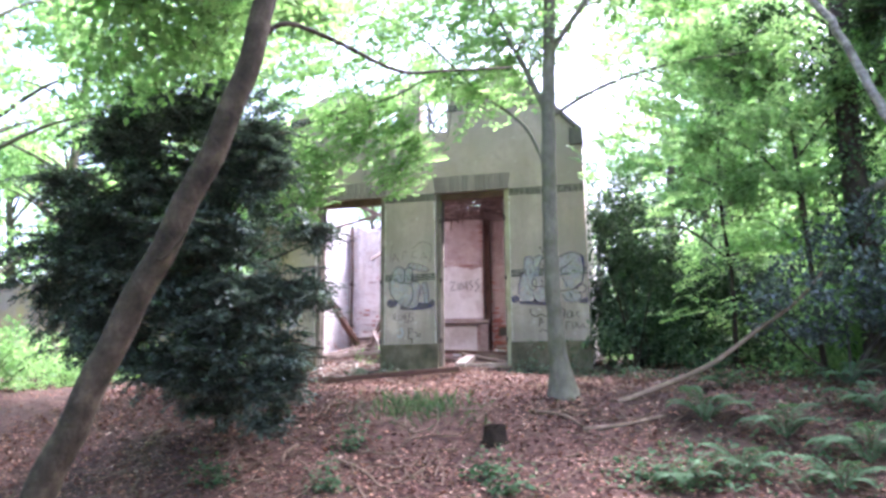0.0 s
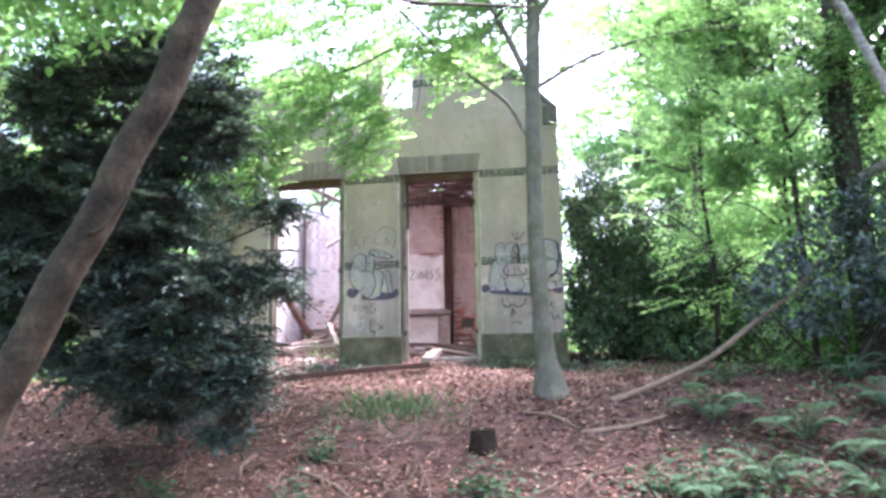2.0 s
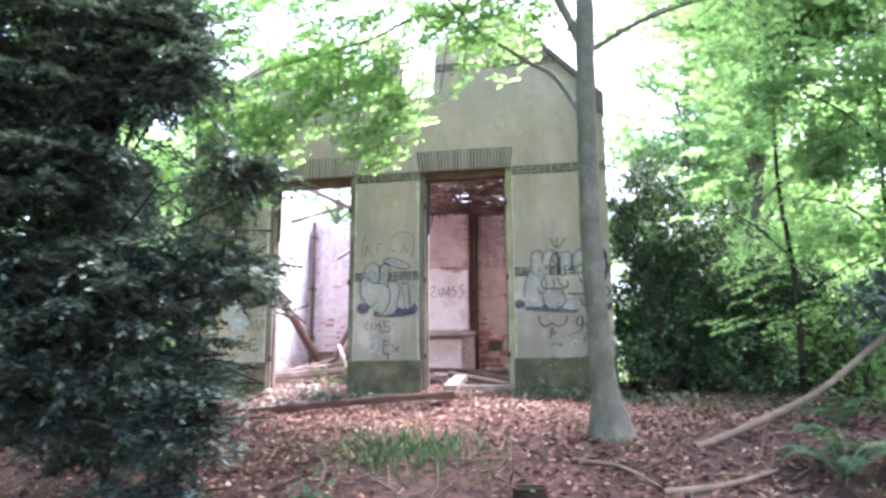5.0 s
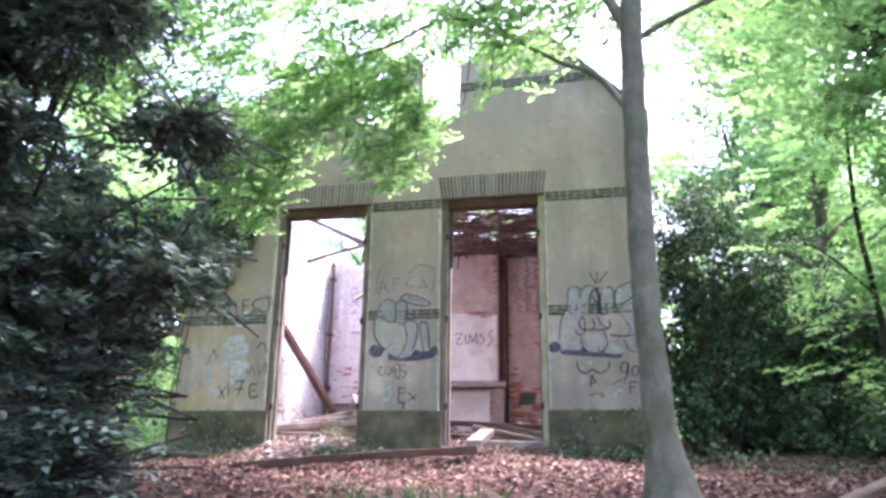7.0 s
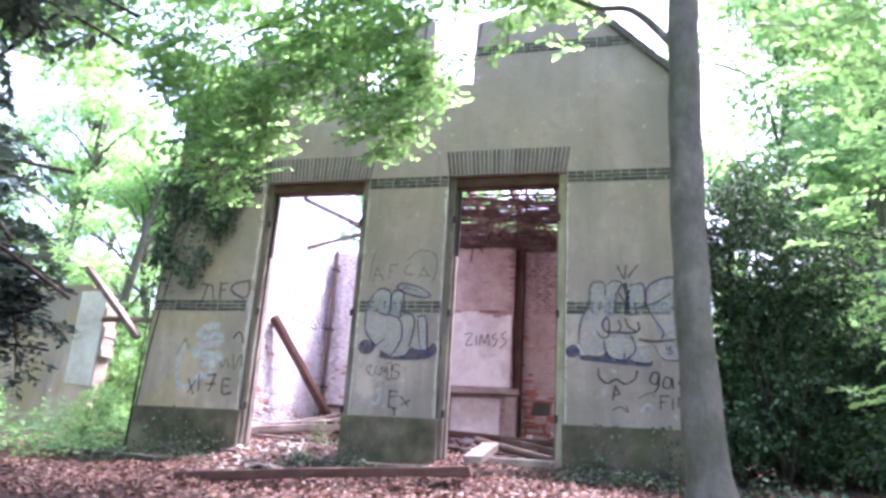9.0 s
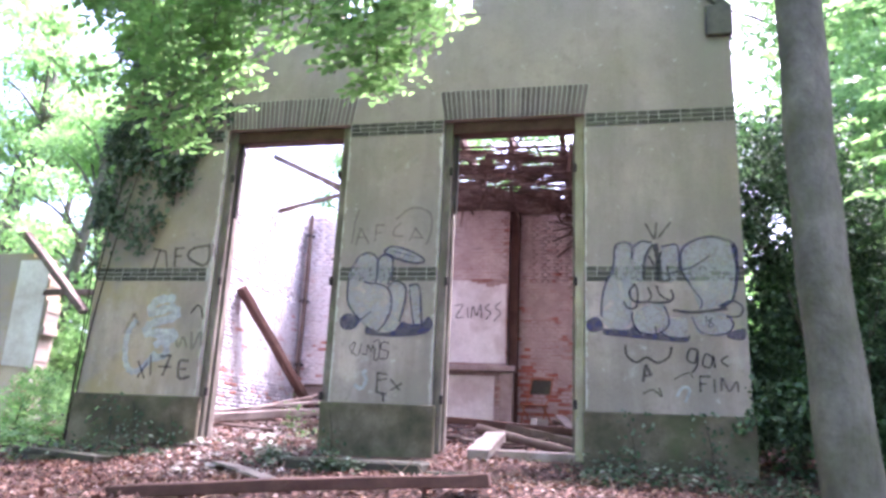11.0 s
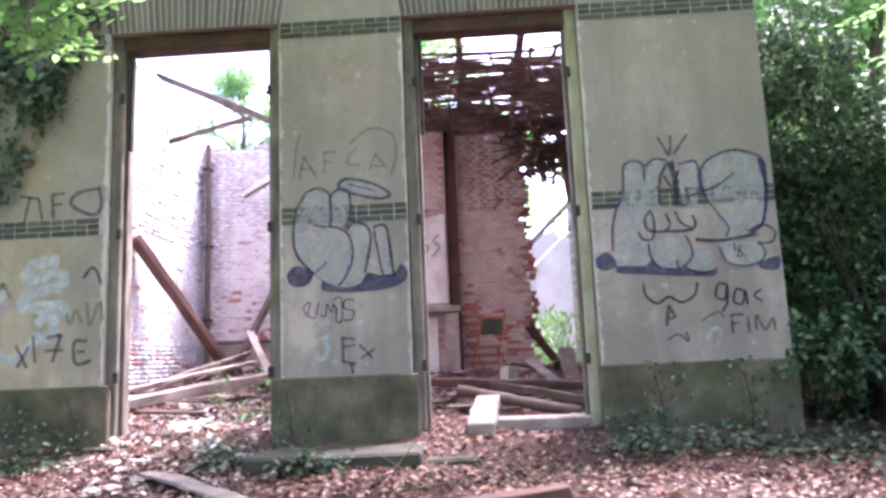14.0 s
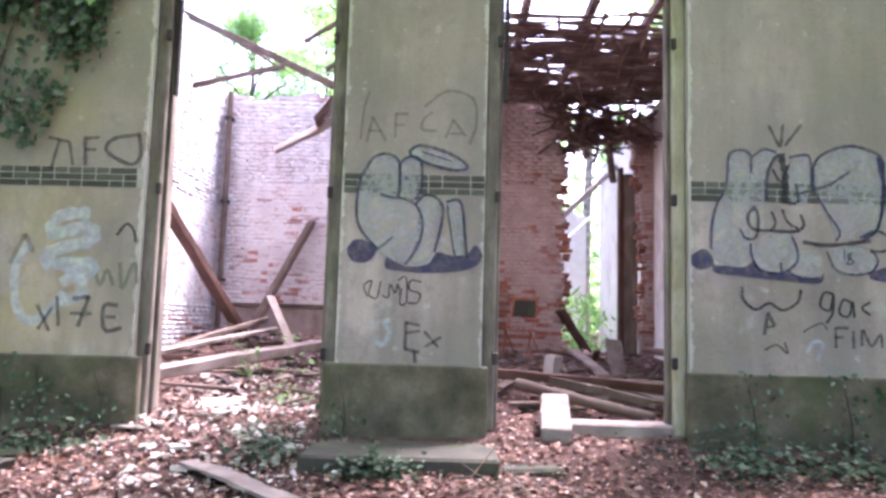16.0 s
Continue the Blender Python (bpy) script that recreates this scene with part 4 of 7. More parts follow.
LIMB_X = (-5.94, -5.72, -5.33, -4.73, -4.15, -3.69, -3.3, -2.9, -2.28, -1.82, -1.38)
LIMB_Z = (6.05, 6.32, 6.53, 6.68, 6.78, 6.89, 7.05, 7.21, 6.99, 6.62, 6.15)
DRAPES = [([(x + 0.1, 12.3, float(np.interp(x, LIMB_X, LIMB_Z))), (x, 12.5, hang_z(x) + 0.55), (x - 0.08, 12.65 + 0.15 * math.sin(5 * x), hang_z(x) + 0.2)], 0.009, 0, 0) for x in np.linspace(-5.8, -2.3, 12)]
LIMBS_LOW = [([(-0.76, 10.6, 4.85), (-1.05, 11.2, 5.6), (-1.38, 11.9, 6.15), (-1.82, 12.2, 6.62), (-2.28, 12.3, 6.99), (-2.9, 12.3, 7.21), (-3.69, 12.3, 6.89), (-4.73, 12.3, 6.68), (-5.33, 12.3, 6.53), (-5.72, 12.3, 6.32), (-5.94, 12.3, 6.05)], 0.034, 0, 0), *DRAPES, ([(-2.0, 12.25, 6.75), (-3.0, 11.6, 7.7), (-4.2, 11.2, 8.2), (-5.6, 10.8, 8.3)], 0.022, 1, 8), ([(-0.72, 10.65, 5.7), (-1.0, 10.7, 6.4), (-1.3, 10.7, 7.05), (-1.9, 11.0, 8.6)], 0.06, 1, 10)]
LIMBS_HIGH = [([(-0.7, 10.7, 5.6), (0.1, 10.9, 6.1), (1.2, 11.4, 6.6), (2.6, 11.9, 6.9)], 0.035, 1, 6), ([(-0.7, 10.7, 6.6), (0.3, 10.5, 7.7), (1.4, 10.9, 8.2), (2.6, 11.4, 8.2)], 0.05, 2, 26), ([(-0.66, 10.7, 7.6), (-1.6, 9.8, 8.6), (-2.8, 9.2, 9.0), (-4.2, 9.0, 8.8)], 0.05, 2, 18), ([(-0.6, 10.7, 8.2), (0.4, 9.6, 9.2), (1.2, 8.6, 9.6)], 0.05, 2, 10), ([(-0.55, 10.8, 9.3), (-0.6, 11.8, 10.4), (-0.8, 12.6, 11)], 0.05, 2, 16)]
beech = tree("beech_tree", "slender grey beech with a smooth trunk, leafing over the house front",
     [(-0.58, 10.6, 1.2), (-0.62, 10.6, 1.5), (-0.66, 10.6, 1.9), (-0.70, 10.6, 2.6), (-0.72, 10.6, 3.4), (-0.71, 10.6, 4.6), (-0.68, 10.65, 5.8), (-0.60, 10.7, 7.6), (-0.5, 10.8, 10.5), (-0.4, 10.9, 13)],
     [0.34, 0.22, 0.135, 0.116, 0.112, 0.108, 0.105, 0.09, 0.07, 0.05],
     LIMBS_LOW + LIMBS_HIGH,
     M_BARK, M_LEAF, per=3, size=0.094, reach=0.13, kids=(3, 4))
HANG = np.vectorize(hang_z)
e1 = spread_ends(760, (-6.5, 11.9, 4.4), (-1.75, 13.1, 7.5), lambda x, z: (z > HANG(x)) & (z < np.interp(x, LIMB_X, LIMB_Z) + 0.45) & ~((x > -3.3) & (x < -2.55) & (z > 5.75) & (z < 6.85)), 0.55)
e2 = spread_ends(1600, (-9.2, 10.4, 6.2), (-1.4, 12.8, 9.4), lambda x, z: z > np.interp(x, LIMB_X, LIMB_Z) + 0.1, 0.5)
e3 = spread_ends(460, (-0.2, 10.9, 4.9), (3.4, 13.4, 9.0), lambda x, z: z > 5.0 + 0.25 * np.sin(3 * x), 0.45)
e4 = spread_ends(230, (-2.3, 10.6, 6.4), (-0.2, 12.4, 8.8), None, 0.4)
e5 = spread_ends(210, (-9.8, 10.4, 4.9), (-6.2, 12.4, 7.0), lambda x, z: z > 5.6 + 0.3 * np.sin(2.3 * x) - 0.25 * (x + 6.2), 0.45)
ends = np.concatenate([e1, e2, e3, e4, e5])
out = np.sign(ends[:, 0:1] + 0.7) * np.array([[1.0, 0, 0]])
flat_sprays(beech, ends, out + rng.normal(0, 0.55, (len(ends), 3)) * (1, 1, 0.35) + (0, -0.15, -0.15), 0.42, 0.092, M_BARK, M_LEAF)

lean = tree("leaning_tree", "young brown-barked tree leaning over the path with a thin arching branch",
     [(-4.0, 4.25, -0.05), (-3.56, 4.2, 0.93), (-3.34, 4.2, 1.39), (-3.08, 4.2, 1.94), (-2.86, 4.2, 2.35), (-2.62, 4.2, 2.82), (-2.34, 4.2, 3.41), (-2.12, 4.2, 4.2), (-2.05, 4.25, 5.6), (-2.3, 4.4, 7.2)],
     [0.135, 0.108, 0.1, 0.094, 0.09, 0.086, 0.082, 0.076, 0.06, 0.04],
     [([(-2.25, 4.2, 3.75), (-2.05, 4.3, 4.05), (-1.75, 4.5, 4.0), (-1.35, 4.8, 3.85), (-1.05, 5.1, 3.95), (-0.6, 5.6, 4.15)], 0.022, 0, 0),
      ([(-2.88, 4.17, 2.42), (-2.72, 4.12, 2.40), (-2.6, 4.1, 2.5), (-2.56, 4.1, 2.56)], 0.012, 0, 0),
      ([(-2.1, 4.2, 4.8), (-3.2, 5.0, 5.3), (-4.2, 6.0, 5.4), (-5.4, 7.0, 5.3)], 0.03, 2, 32),
      ([(-2.22, 4.3, 5.3), (-1.5, 5.0, 6.4), (-1.0, 5.8, 7.0)], 0.03, 2, 6),
      ([(-2.2, 4.3, 5.6), (-3.4, 6.0, 6.3), (-4.0, 7.6, 6.6), (-4.4, 9.0, 6.6)], 0.03, 2, 18)],
     M_BARK_LEAN, M_LEAF, per=4, size=0.09, reach=0.16, kids=(3, 4))
# unseen sprays above the view, added to shade the ground at the left
ends = spread_ends(950, (-6.8, 1.0, 6.4), (-1.8, 6.2, 8.6), None, 0.5)
flat_sprays(lean, ends, (ends - (-2.3, 4.4, 0)) * (1, 1, 0) + rng.normal(0, 0.6, (len(ends), 3)) * (1, 1, .3), 0.5, 0.1, M_BARK_LEAN, M_LEAF)


# ---- bushes ----
def blob_points(n, blobs, shell=0.55):
    """Points in overlapping rounded masses; more of them near the outside."""
    w = np.array([b[1][0] * b[1][1] * b[1][2] for b in blobs]) ** 0.67
    pick = rng.choice(len(blobs), n, p=w / w.sum())
    c = np.array([b[0] for b in blobs])[pick]
    s = np.array([b[1] for b in blobs])[pick]
    d = rand_dirs(n)
    r = rng.uniform(shell, 1.0, n)[:, None] ** 0.7
    lump = 1 + 0.16 * np.sin(5 * d[:, 0:1] + 3 * c[:, 0:1]) * np.sin(6 * d[:, 2:3] + c[:, 1:2]) + 0.1 * np.sin(11 * d[:, 1:2])
    return c + d * s * r * lump, d


def bush(name, label, base, blobs, n, sprig, per, size, leaf, stems=5, shape=LEAF, shell=0.55, category="bush", flat=0.5, stem_r=0.03, bark=None, group="", lift=0.0):
    ob = thing(name, label, category, base, group)
    at, d = blob_points(n, blobs, shell)
    b = np.array(base)
    lines = []
    for k in range(stems):
        e = at[rng.integers(len(at))]
        m = b * 0.5 + e * 0.5 + rng.normal(0, 0.12, 3)
        lines.append((smooth_line([b + rng.normal(0, 0.12, 3) * (1, 1, 0), m, e], 4) - b, np.linspace(stem_r, 0.008, 9)))
    for line in lines:
        v, q = tube_arrays([line], 6)
        part("stem", mesh_fast("stem", v, q), bark or M_BARK2, ob, smooth=True)
    way = d + rng.normal(0, 0.5, (n, 3)) + (0, 0, lift)
    way /= np.linalg.norm(way, axis=1)[:, None]
    i = np.repeat(np.arange(n), per)
    t = np.tile(np.linspace(0, 1, per), n)[:, None]
    foot = at[i] + way[i] * sprig * t + rng.normal(0, sprig * 0.12, (len(i), 3))
    along = way[i] * 0.6 + rng.normal(0, 0.7, (len(i), 3))
    normal = np.array([[0, 0, 1.0]]) + rng.normal(0, flat, (len(i), 3))
    part("foliage", leaves("foliage", foot - b, along, normal, rng.uniform(0.7, 1.3, len(i)) * size, shape), leaf, ob)
    return ob


def yew(base, blobs, n):
    """An evergreen of layered, drooping, flat boughs set with two-ranked needles."""
    ob = thing("yew_bush", "large dark green yew bush with layered drooping boughs", "bush", base)
    b = np.array(base)
    end, d = blob_points(n, blobs, 0.3)
    w = d * (1, 1, 0.3) + rng.normal(0, 0.25, (n, 3)) * (1, 1, 0.4) + (0, 0, -0.08)
    w /= np.linalg.norm(w, axis=1)[:, None]
    ln = rng.uniform(0.4, 0.75, n)
    foot = end - w * ln[:, None]
    core = np.column_stack([foot[:, 0] * 0.45 + (b[0] + 0.3) * 0.55, foot[:, 1] * 0.45 + (b[1] - 1.0) * 0.55, foot[:, 2] * 0.75 + 2.2 * 0.25])
    lines = [(np.array([foot[k] - b, (foot[k] + end[k]) / 2 - b + (0, 0, 0.04), end[k] - b]), (0.007, 0.005, 0.002)) for k in range(n)] + [(np.array([core[k] - b, foot[k] - b]), (0.014, 0.007)) for k in range(0, n, 12)]
    v, q = tube_arrays(lines, 4)
    tagged(part("twig_spray", mesh_fast("twig_spray", v, q), M_BARK2, ob, smooth=True), kind="stuff")
    for s in (0.0, 0.2):
        v, q = tube_arrays([(smooth_line([(s * 0.5, 0, -0.1), (s * 0.8, -0.1, 0.7), (s + 0.1, -0.4, 1.4), (s * 2 + 0.3, -0.9, 2.4)], 5), np.linspace(0.05, 0.02, 16))], 8)
        part("stem", mesh_fast("stem", v, q), M_BARK2, ob, smooth=True)
    up = np.array([[0, 0, 1.0]])
    across = np.cross(w, up)
    across /= np.linalg.norm(across, axis=1)[:, None] + 1e-9
    m, per = 13, 14
    i = np.repeat(np.arange(n), m)
    t = np.tile(np.linspace(0.1, 1, m), n)[:, None]
    side = np.tile(np.where(np.arange(m) % 2 == 0, 1.0, -1.0), n)[:, None]
    root = foot[i] + (end - foot)[i] * t + (0, 0, 1) * (0.1 * t * (1 - t))
    shoot = w[i] * 0.7 + across[i] * side * (0.95 - 0.6 * t) + rng.normal(0, 0.16, (len(i), 3)) + (0, 0, -0.12)
    shoot /= np.linalg.norm(shoot, axis=1)[:, None]
    sl = (0.24 - 0.13 * t[:, 0]) * rng.uniform(0.6, 1.3, len(i))
    j = np.repeat(np.arange(len(i)), per)
    u = np.tile(np.linspace(0.0, 1, per), len(i))[:, None]
    hand = np.tile(np.where(np.arange(per) % 2 == 0, 1.0, -1.0), len(i))[:, None]
    at = root[j] + shoot[j] * (sl[j][:, None] * u) + (0, 0, -1) * (0.05 * u * u)
    off = np.cross(shoot[j], up)
    along = shoot[j] * 0.75 + off * hand * 0.75 + rng.normal(0, 0.25, (len(j), 3))
    normal = up + rng.normal(0, 0.35, (len(j), 3))
    part("foliage", leaves("foliage", at - b, along, normal, rng.uniform(0.7, 1.3, len(j)) * 0.056, (NEEDLE[0] * (1.25, 1, 1), NEEDLE[1])), M_YEW, ob)
    return ob


YEW_TOP = [((-4.58, 7.1, 2.9), (1.25, 1.0, 1.1)), ((-4.15, 7.0, 3.6), (0.75, 0.65, 0.75)), ((-3.78, 7.0, 2.4), (0.7, 0.55, 0.65)), ((-5.45, 7.1, 3.0), (0.95, 0.9, 1.1)), ((-5.0, 7.0, 3.9), (0.9, 0.8, 0.7)), ((-6.15, 7.4, 3.0), (0.85, 0.9, 1.0)), ((-3.28, 7.1, 1.8), (0.38, 0.45, 0.55)), ((-3.12, 7.2, 2.6), (0.45, 0.45, 0.3)), ((-4.48, 7.0, 4.55), (0.65, 0.55, 0.35)), ((-5.4, 7.1, 4.55), (0.75, 0.6, 0.35)), ((-3.6, 7.1, 3.9), (0.5, 0.5, 0.35)), ((-6.3, 7.3, 4.0), (0.5, 0.6, 0.3)), ((-3.3, 7.05, 1.5), (0.32, 0.35, 0.32))]
YEW_MIDDLE = [((-4.18, 6.95, 1.95), (0.7, 0.5, 0.2)), ((-4.95, 8.8, 2.6), (0.75, 0.7, 0.85)), ((-5.15, 8.9, 3.6), (0.6, 0.6, 0.6)), ((-5.5, 9.0, 2.9), (0.9, 0.7, 1.0)), ((-5.3, 7.2, 1.9), (0.7, 0.5, 0.2)), ((-3.0, 7.2, 3.2), (0.35, 0.4, 0.15)), ((-2.95, 7.1, 2.45), (0.3, 0.35, 0.12)), ((-4.5, 7.1, 1.7), (0.8, 0.6, 0.25)), ((-5.5, 7.3, 2.2), (0.8, 0.7, 0.4)), ((-3.4, 7.0, 1.2), (0.26, 0.3, 0.2)), ((-4.8, 8.3, 1.65), (0.8, 0.5, 0.35)), ((-5.6, 8.6, 1.9), (0.7, 0.5, 0.4)), ((-4.0, 7.6, 1.6), (0.5, 0.5, 0.3))]
YEW_SKIRT = [((-4.9, 8.7, 1.35), (0.75, 0.35, 0.3)), ((-3.75, 7.1, 4.3), (0.6, 0.5, 0.45)), ((-4.3, 7.2, 4.8), (0.7, 0.6, 0.35)), ((-4.45, 8.85, 2.6), (0.4, 0.4, 0.7))]
yew((-5.1, 9.1, float(ground_z(-5.1, 9.1)) - 0.05),
    YEW_TOP + YEW_MIDDLE + YEW_SKIRT, 1600)
SHOOTS = [((0.6 + rng.normal(0, .42), 15.6 + rng.normal(0, .4), rng.uniform(2.2, 5.9)), (rng.uniform(.25, .55), rng.uniform(.25, .5), rng.uniform(.12, .3))) for k in range(30)]
MORE = [((2.1 + rng.normal(0, .7), 15.9 + rng.normal(0, .4), rng.uniform(2.1, 3.9)), (rng.uniform(.35, .7), rng.uniform(.35, .6), rng.uniform(.2, .4))) for k in range(16)]
bush("laurel_bush", "dark evergreen broad-leaved shrub among the undergrowth", (2.1, 15.9, 1.9), MORE, 2200, 0.26, 9, 0.075, M_RHODO, 6, stem_r=0.03)
bush("laurel_bush", "tall dark evergreen bush beside the house corner", (0.75, 15.4, 1.85),
     [((0.55, 15.6, 3.2), (0.85, 0.9, 1.1)), ((0.8, 16.0, 4.5), (0.8, 0.9, 1.0)), ((0.5, 15.5, 4.4), (0.6, 0.7, 0.9)), ((1.05, 15.8, 3.0), (0.5, 0.7, 0.8)), ((0.5, 15.3, 2.4), (0.6, 0.5, 0.5)), *SHOOTS], 4300, 0.24, 10, 0.062, M_RHODO, 9, stem_r=0.035)
bush("holly_bush", "glossy dark blue-green holly bush over a fallen branch", (3.4, 11.6, 1.6),
     [((3.2, 11.6, 2.9), (0.9, 0.8, 0.6)), ((4.2, 11.9, 3.4), (1.1, 0.9, 0.8)), ((2.7, 11.5, 2.6), (0.5, 0.5, 0.4)), ((4.8, 11.8, 2.6), (0.9, 0.8, 0.6))], 800, 0.25, 8, 0.085, M_HOLLY, 7, stem_r=0.03)

# fallen branch propped in the holly
pts = smooth_line([(0.12, 10.15, 1.33), (0.8, 10.5, 1.58), (1.45, 10.85, 1.86), (2.15, 11.2, 2.34), (2.75, 11.45, 2.75), (3.2, 11.7, 3.2)], 5)
v, q = tube_arrays([(pts, np.linspace(0.042, 0.028, len(pts)))], 8)
tagged(part("fallen_branch", mesh_fast("fallen_branch", v, q), M_TWIG, smooth=True), "bare fallen branch propped up in the holly bush", "branch")

# stump
st = thing("tree_stump", "short dark rotten stump on the leafy slope", "stump", (-1.33, 8.86, float(ground_z(-1.33, 8.86)) - 0.05))
v, q = tube_arrays([([(0, 0, 0), (0, -0.01, 0.12), (0, -0.02, 0.24)], [0.17, 0.145, 0.13]), ([(0, -0.02, 0.24), (0, -0.02, 0.239), (0, -0.02, 0.16)], [0.13, 0.095, 0.06]), ([(0, -0.02, 0.161), (0, -0.02, 0.16)], [0.061, 0.002])], 14)
part("stump_wood", mesh_fast("stump_wood", v, q), M_ROT, st)

# ---- woods round about ----
def wood_tree(seed_h, spread_r, n, leaf, low=0.35, size=0.2):
    """A woodland tree at the origin: trunk and a broken crown of leaf clumps."""
    ob = thing("woodland_tree", "leafy woodland tree behind the clearing", "tree", (0, 0, -50), "woodland trees")
    lean = rng.normal(0, 0.4, 2)
    pts = [(0, 0, -0.3), (lean[0] * .3, lean[1] * .3, seed_h * .35), (lean[0], lean[1], seed_h * .7), (lean[0] * 1.3, lean[1] * 1.3, seed_h * .95)]
    lines = [(smooth_line(pts, 4), np.linspace(0.17, 0.04, 13))]
    clumps = []
    for k in range(26):
        h = rng.uniform(low, 1.0)
        a = rng.uniform(0, 2 * np.pi)
        r = spread_r * rng.uniform(0.35, 1.0) * math.sin(math.pi * min(0.97, 0.25 + 0.72 * (h - low) / (1 - low)))
        c = np.array([lean[0] * h + r * math.cos(a), lean[1] * h + r * math.sin(a), h * seed_h])
        clumps.append((c, (rng.uniform(.5, 1.0), rng.uniform(.5, 1.0), rng.uniform(.25, .5))))
        s = np.array([lean[0] * h, lean[1] * h, max(h * seed_h - 0.9, 0.5)])
        lines.append((smooth_line([s, (s + c) / 2 + (0, 0, 0.15), c], 3), np.linspace(0.05, 0.012, 7)))
    v, q = tube_arrays(lines, 6)
    part("trunk", mesh_fast("trunk", v, q), M_BARK, ob, smooth=True)
    at, d = blob_points(n, clumps, 0.2)
    nm = np.array([[0, 0, 1.0]]) + rng.normal(0, 0.55, (n, 3))
    part("crown", leaves("crown", at, d + rng.normal(0, .7, (n, 3)), nm, rng.uniform(.6, 1.3, n) * size, DIAMOND), leaf, ob)
    return ob


def shrub(n, leaf, size, tall):
    ob = thing("undergrowth_shrub", "bright green undergrowth shrub at the edge of the woods", "shrub", (0, 0, -50), "undergrowth shrubs")
    blobs = [((rng.normal(0, .55), rng.normal(0, .55), rng.uniform(.3, tall)), (rng.uniform(.4, .8), rng.uniform(.4, .8), rng.uniform(.3, .6))) for k in range(7)]
    lines = [(smooth_line([(rng.normal(0, .1), rng.normal(0, .1), -0.1), (b[0][0] * .5, b[0][1] * .5, b[0][2] * .6), b[0]], 3), np.linspace(.022, .006, 7)) for b in blobs]
    v, q = tube_arrays(lines, 5)
    part("woody_base", mesh_fast("woody_base", v, q), M_BARK2, ob, smooth=True)
    at, d = blob_points(n, blobs, 0.2)
    nm = np.array([[0, 0, 1.0]]) + rng.normal(0, 0.5, (n, 3))
    part("foliage", leaves("foliage", at, d + rng.normal(0, .7, (n, 3)), nm, rng.uniform(.6, 1.3, n) * size, DIAMOND), leaf, ob)
    return ob


def spot(x, y, turn=0.0, s=1.0):
    return Matrix.Translation((x, y, float(ground_z(x, y)))) @ Matrix.Rotation(turn, 4, "Z") @ Matrix.Scale(s, 4)


TREES = [wood_tree(9.5, 3.0, 11000, M_LEAF_FAR, 0.22, 0.13), wood_tree(12.5, 3.4, 11000, M_LEAF_FAR, 0.3, 0.14), wood_tree(7.0, 2.6, 9000, M_LEAF_FAR, 0.15, 0.12)]
SHRUBS = [shrub(2600, M_UNDER, 0.09, 1.2), shrub(2600, M_UNDER, 0.085, 1.7), shrub(2300, M_LEAF_FAR, 0.09, 1.0)]
FIRST = {}


def stand(kind, k, x, y, s=1.0):
    """Puts a tree or a shrub of one of the kinds at a spot on the ground."""
    src = kind[k]
    m = spot(x, y, rng.uniform(0, 6.28), s * rng.uniform(0.9, 1.12))
    if src.name not in FIRST:
        FIRST[src.name] = 1
        src.matrix_world = m
        return src
    ob = copy_thing(src, Matrix.Identity(4))
    ob.matrix_world = m
    return ob


WOOD_EAST = [(5.6, 16.5, 0), (3.3, 20.5, 1), (7.5, 20, 2), (9.5, 15, 1), (6.0, 12.2, 2), (11, 22, 0), (5, 27, 1), (8.2, 10.2, 0), (13, 14, 2), (8, 5, 1), (10.5, 29, 2), (15, 25, 1), (-17, 22, 0), (-16, 12, 2), (-9.0, 39, 1), (-20, 16, 1), (-17, 7, 0), (-10.5, 4.5, 1), (-14, 1, 0), (-7.5, -2, 1), (7, -1, 0), (0, -7, 1), (-4, -10, 0), (5, -9, 2), (12, 6, 0), (-20, 28, 1)]
# (-7.4, 4.0) is added at the view's edge so its crown shades the ground
WOOD_ROUND = [(7, 36, 2), (19, 18, 0), (17, 9, 1), (2.7, 18.8, 2), (3.0, 23, 1), (-15, 20.5, 0), (-14, 24, 2), (6.5, 24, 2), (9, 25, 0), (12.5, 18, 2), (4.4, 23.5, 2), (8.8, 21.5, 2), (14, 21, 2), (10.6, 18.4, 0), (-13, 22, 2), (-15, 26, 2), (-18, 19, 2), (1.7, 20.6, 1), (7.0, 14.2, 1), (-7.4, 4.0, 1), (-10.2, 20.5, 2), (-12.0, 19.2, 2), (-6.5, 30, 1), (-4.2, 33, 1), (-9.5, 28, 0), (-11.8, 13.6, 1)]
# (-6.4, 1.2) stays unseen; added to darken the left foreground with its shade
WOOD_NEAR = [(-10.8, 11.0, 0), (-6.4, 1.2, 1)]
for x, y, k in WOOD_EAST + WOOD_ROUND + WOOD_NEAR:
    stand(TREES, k, x, y)
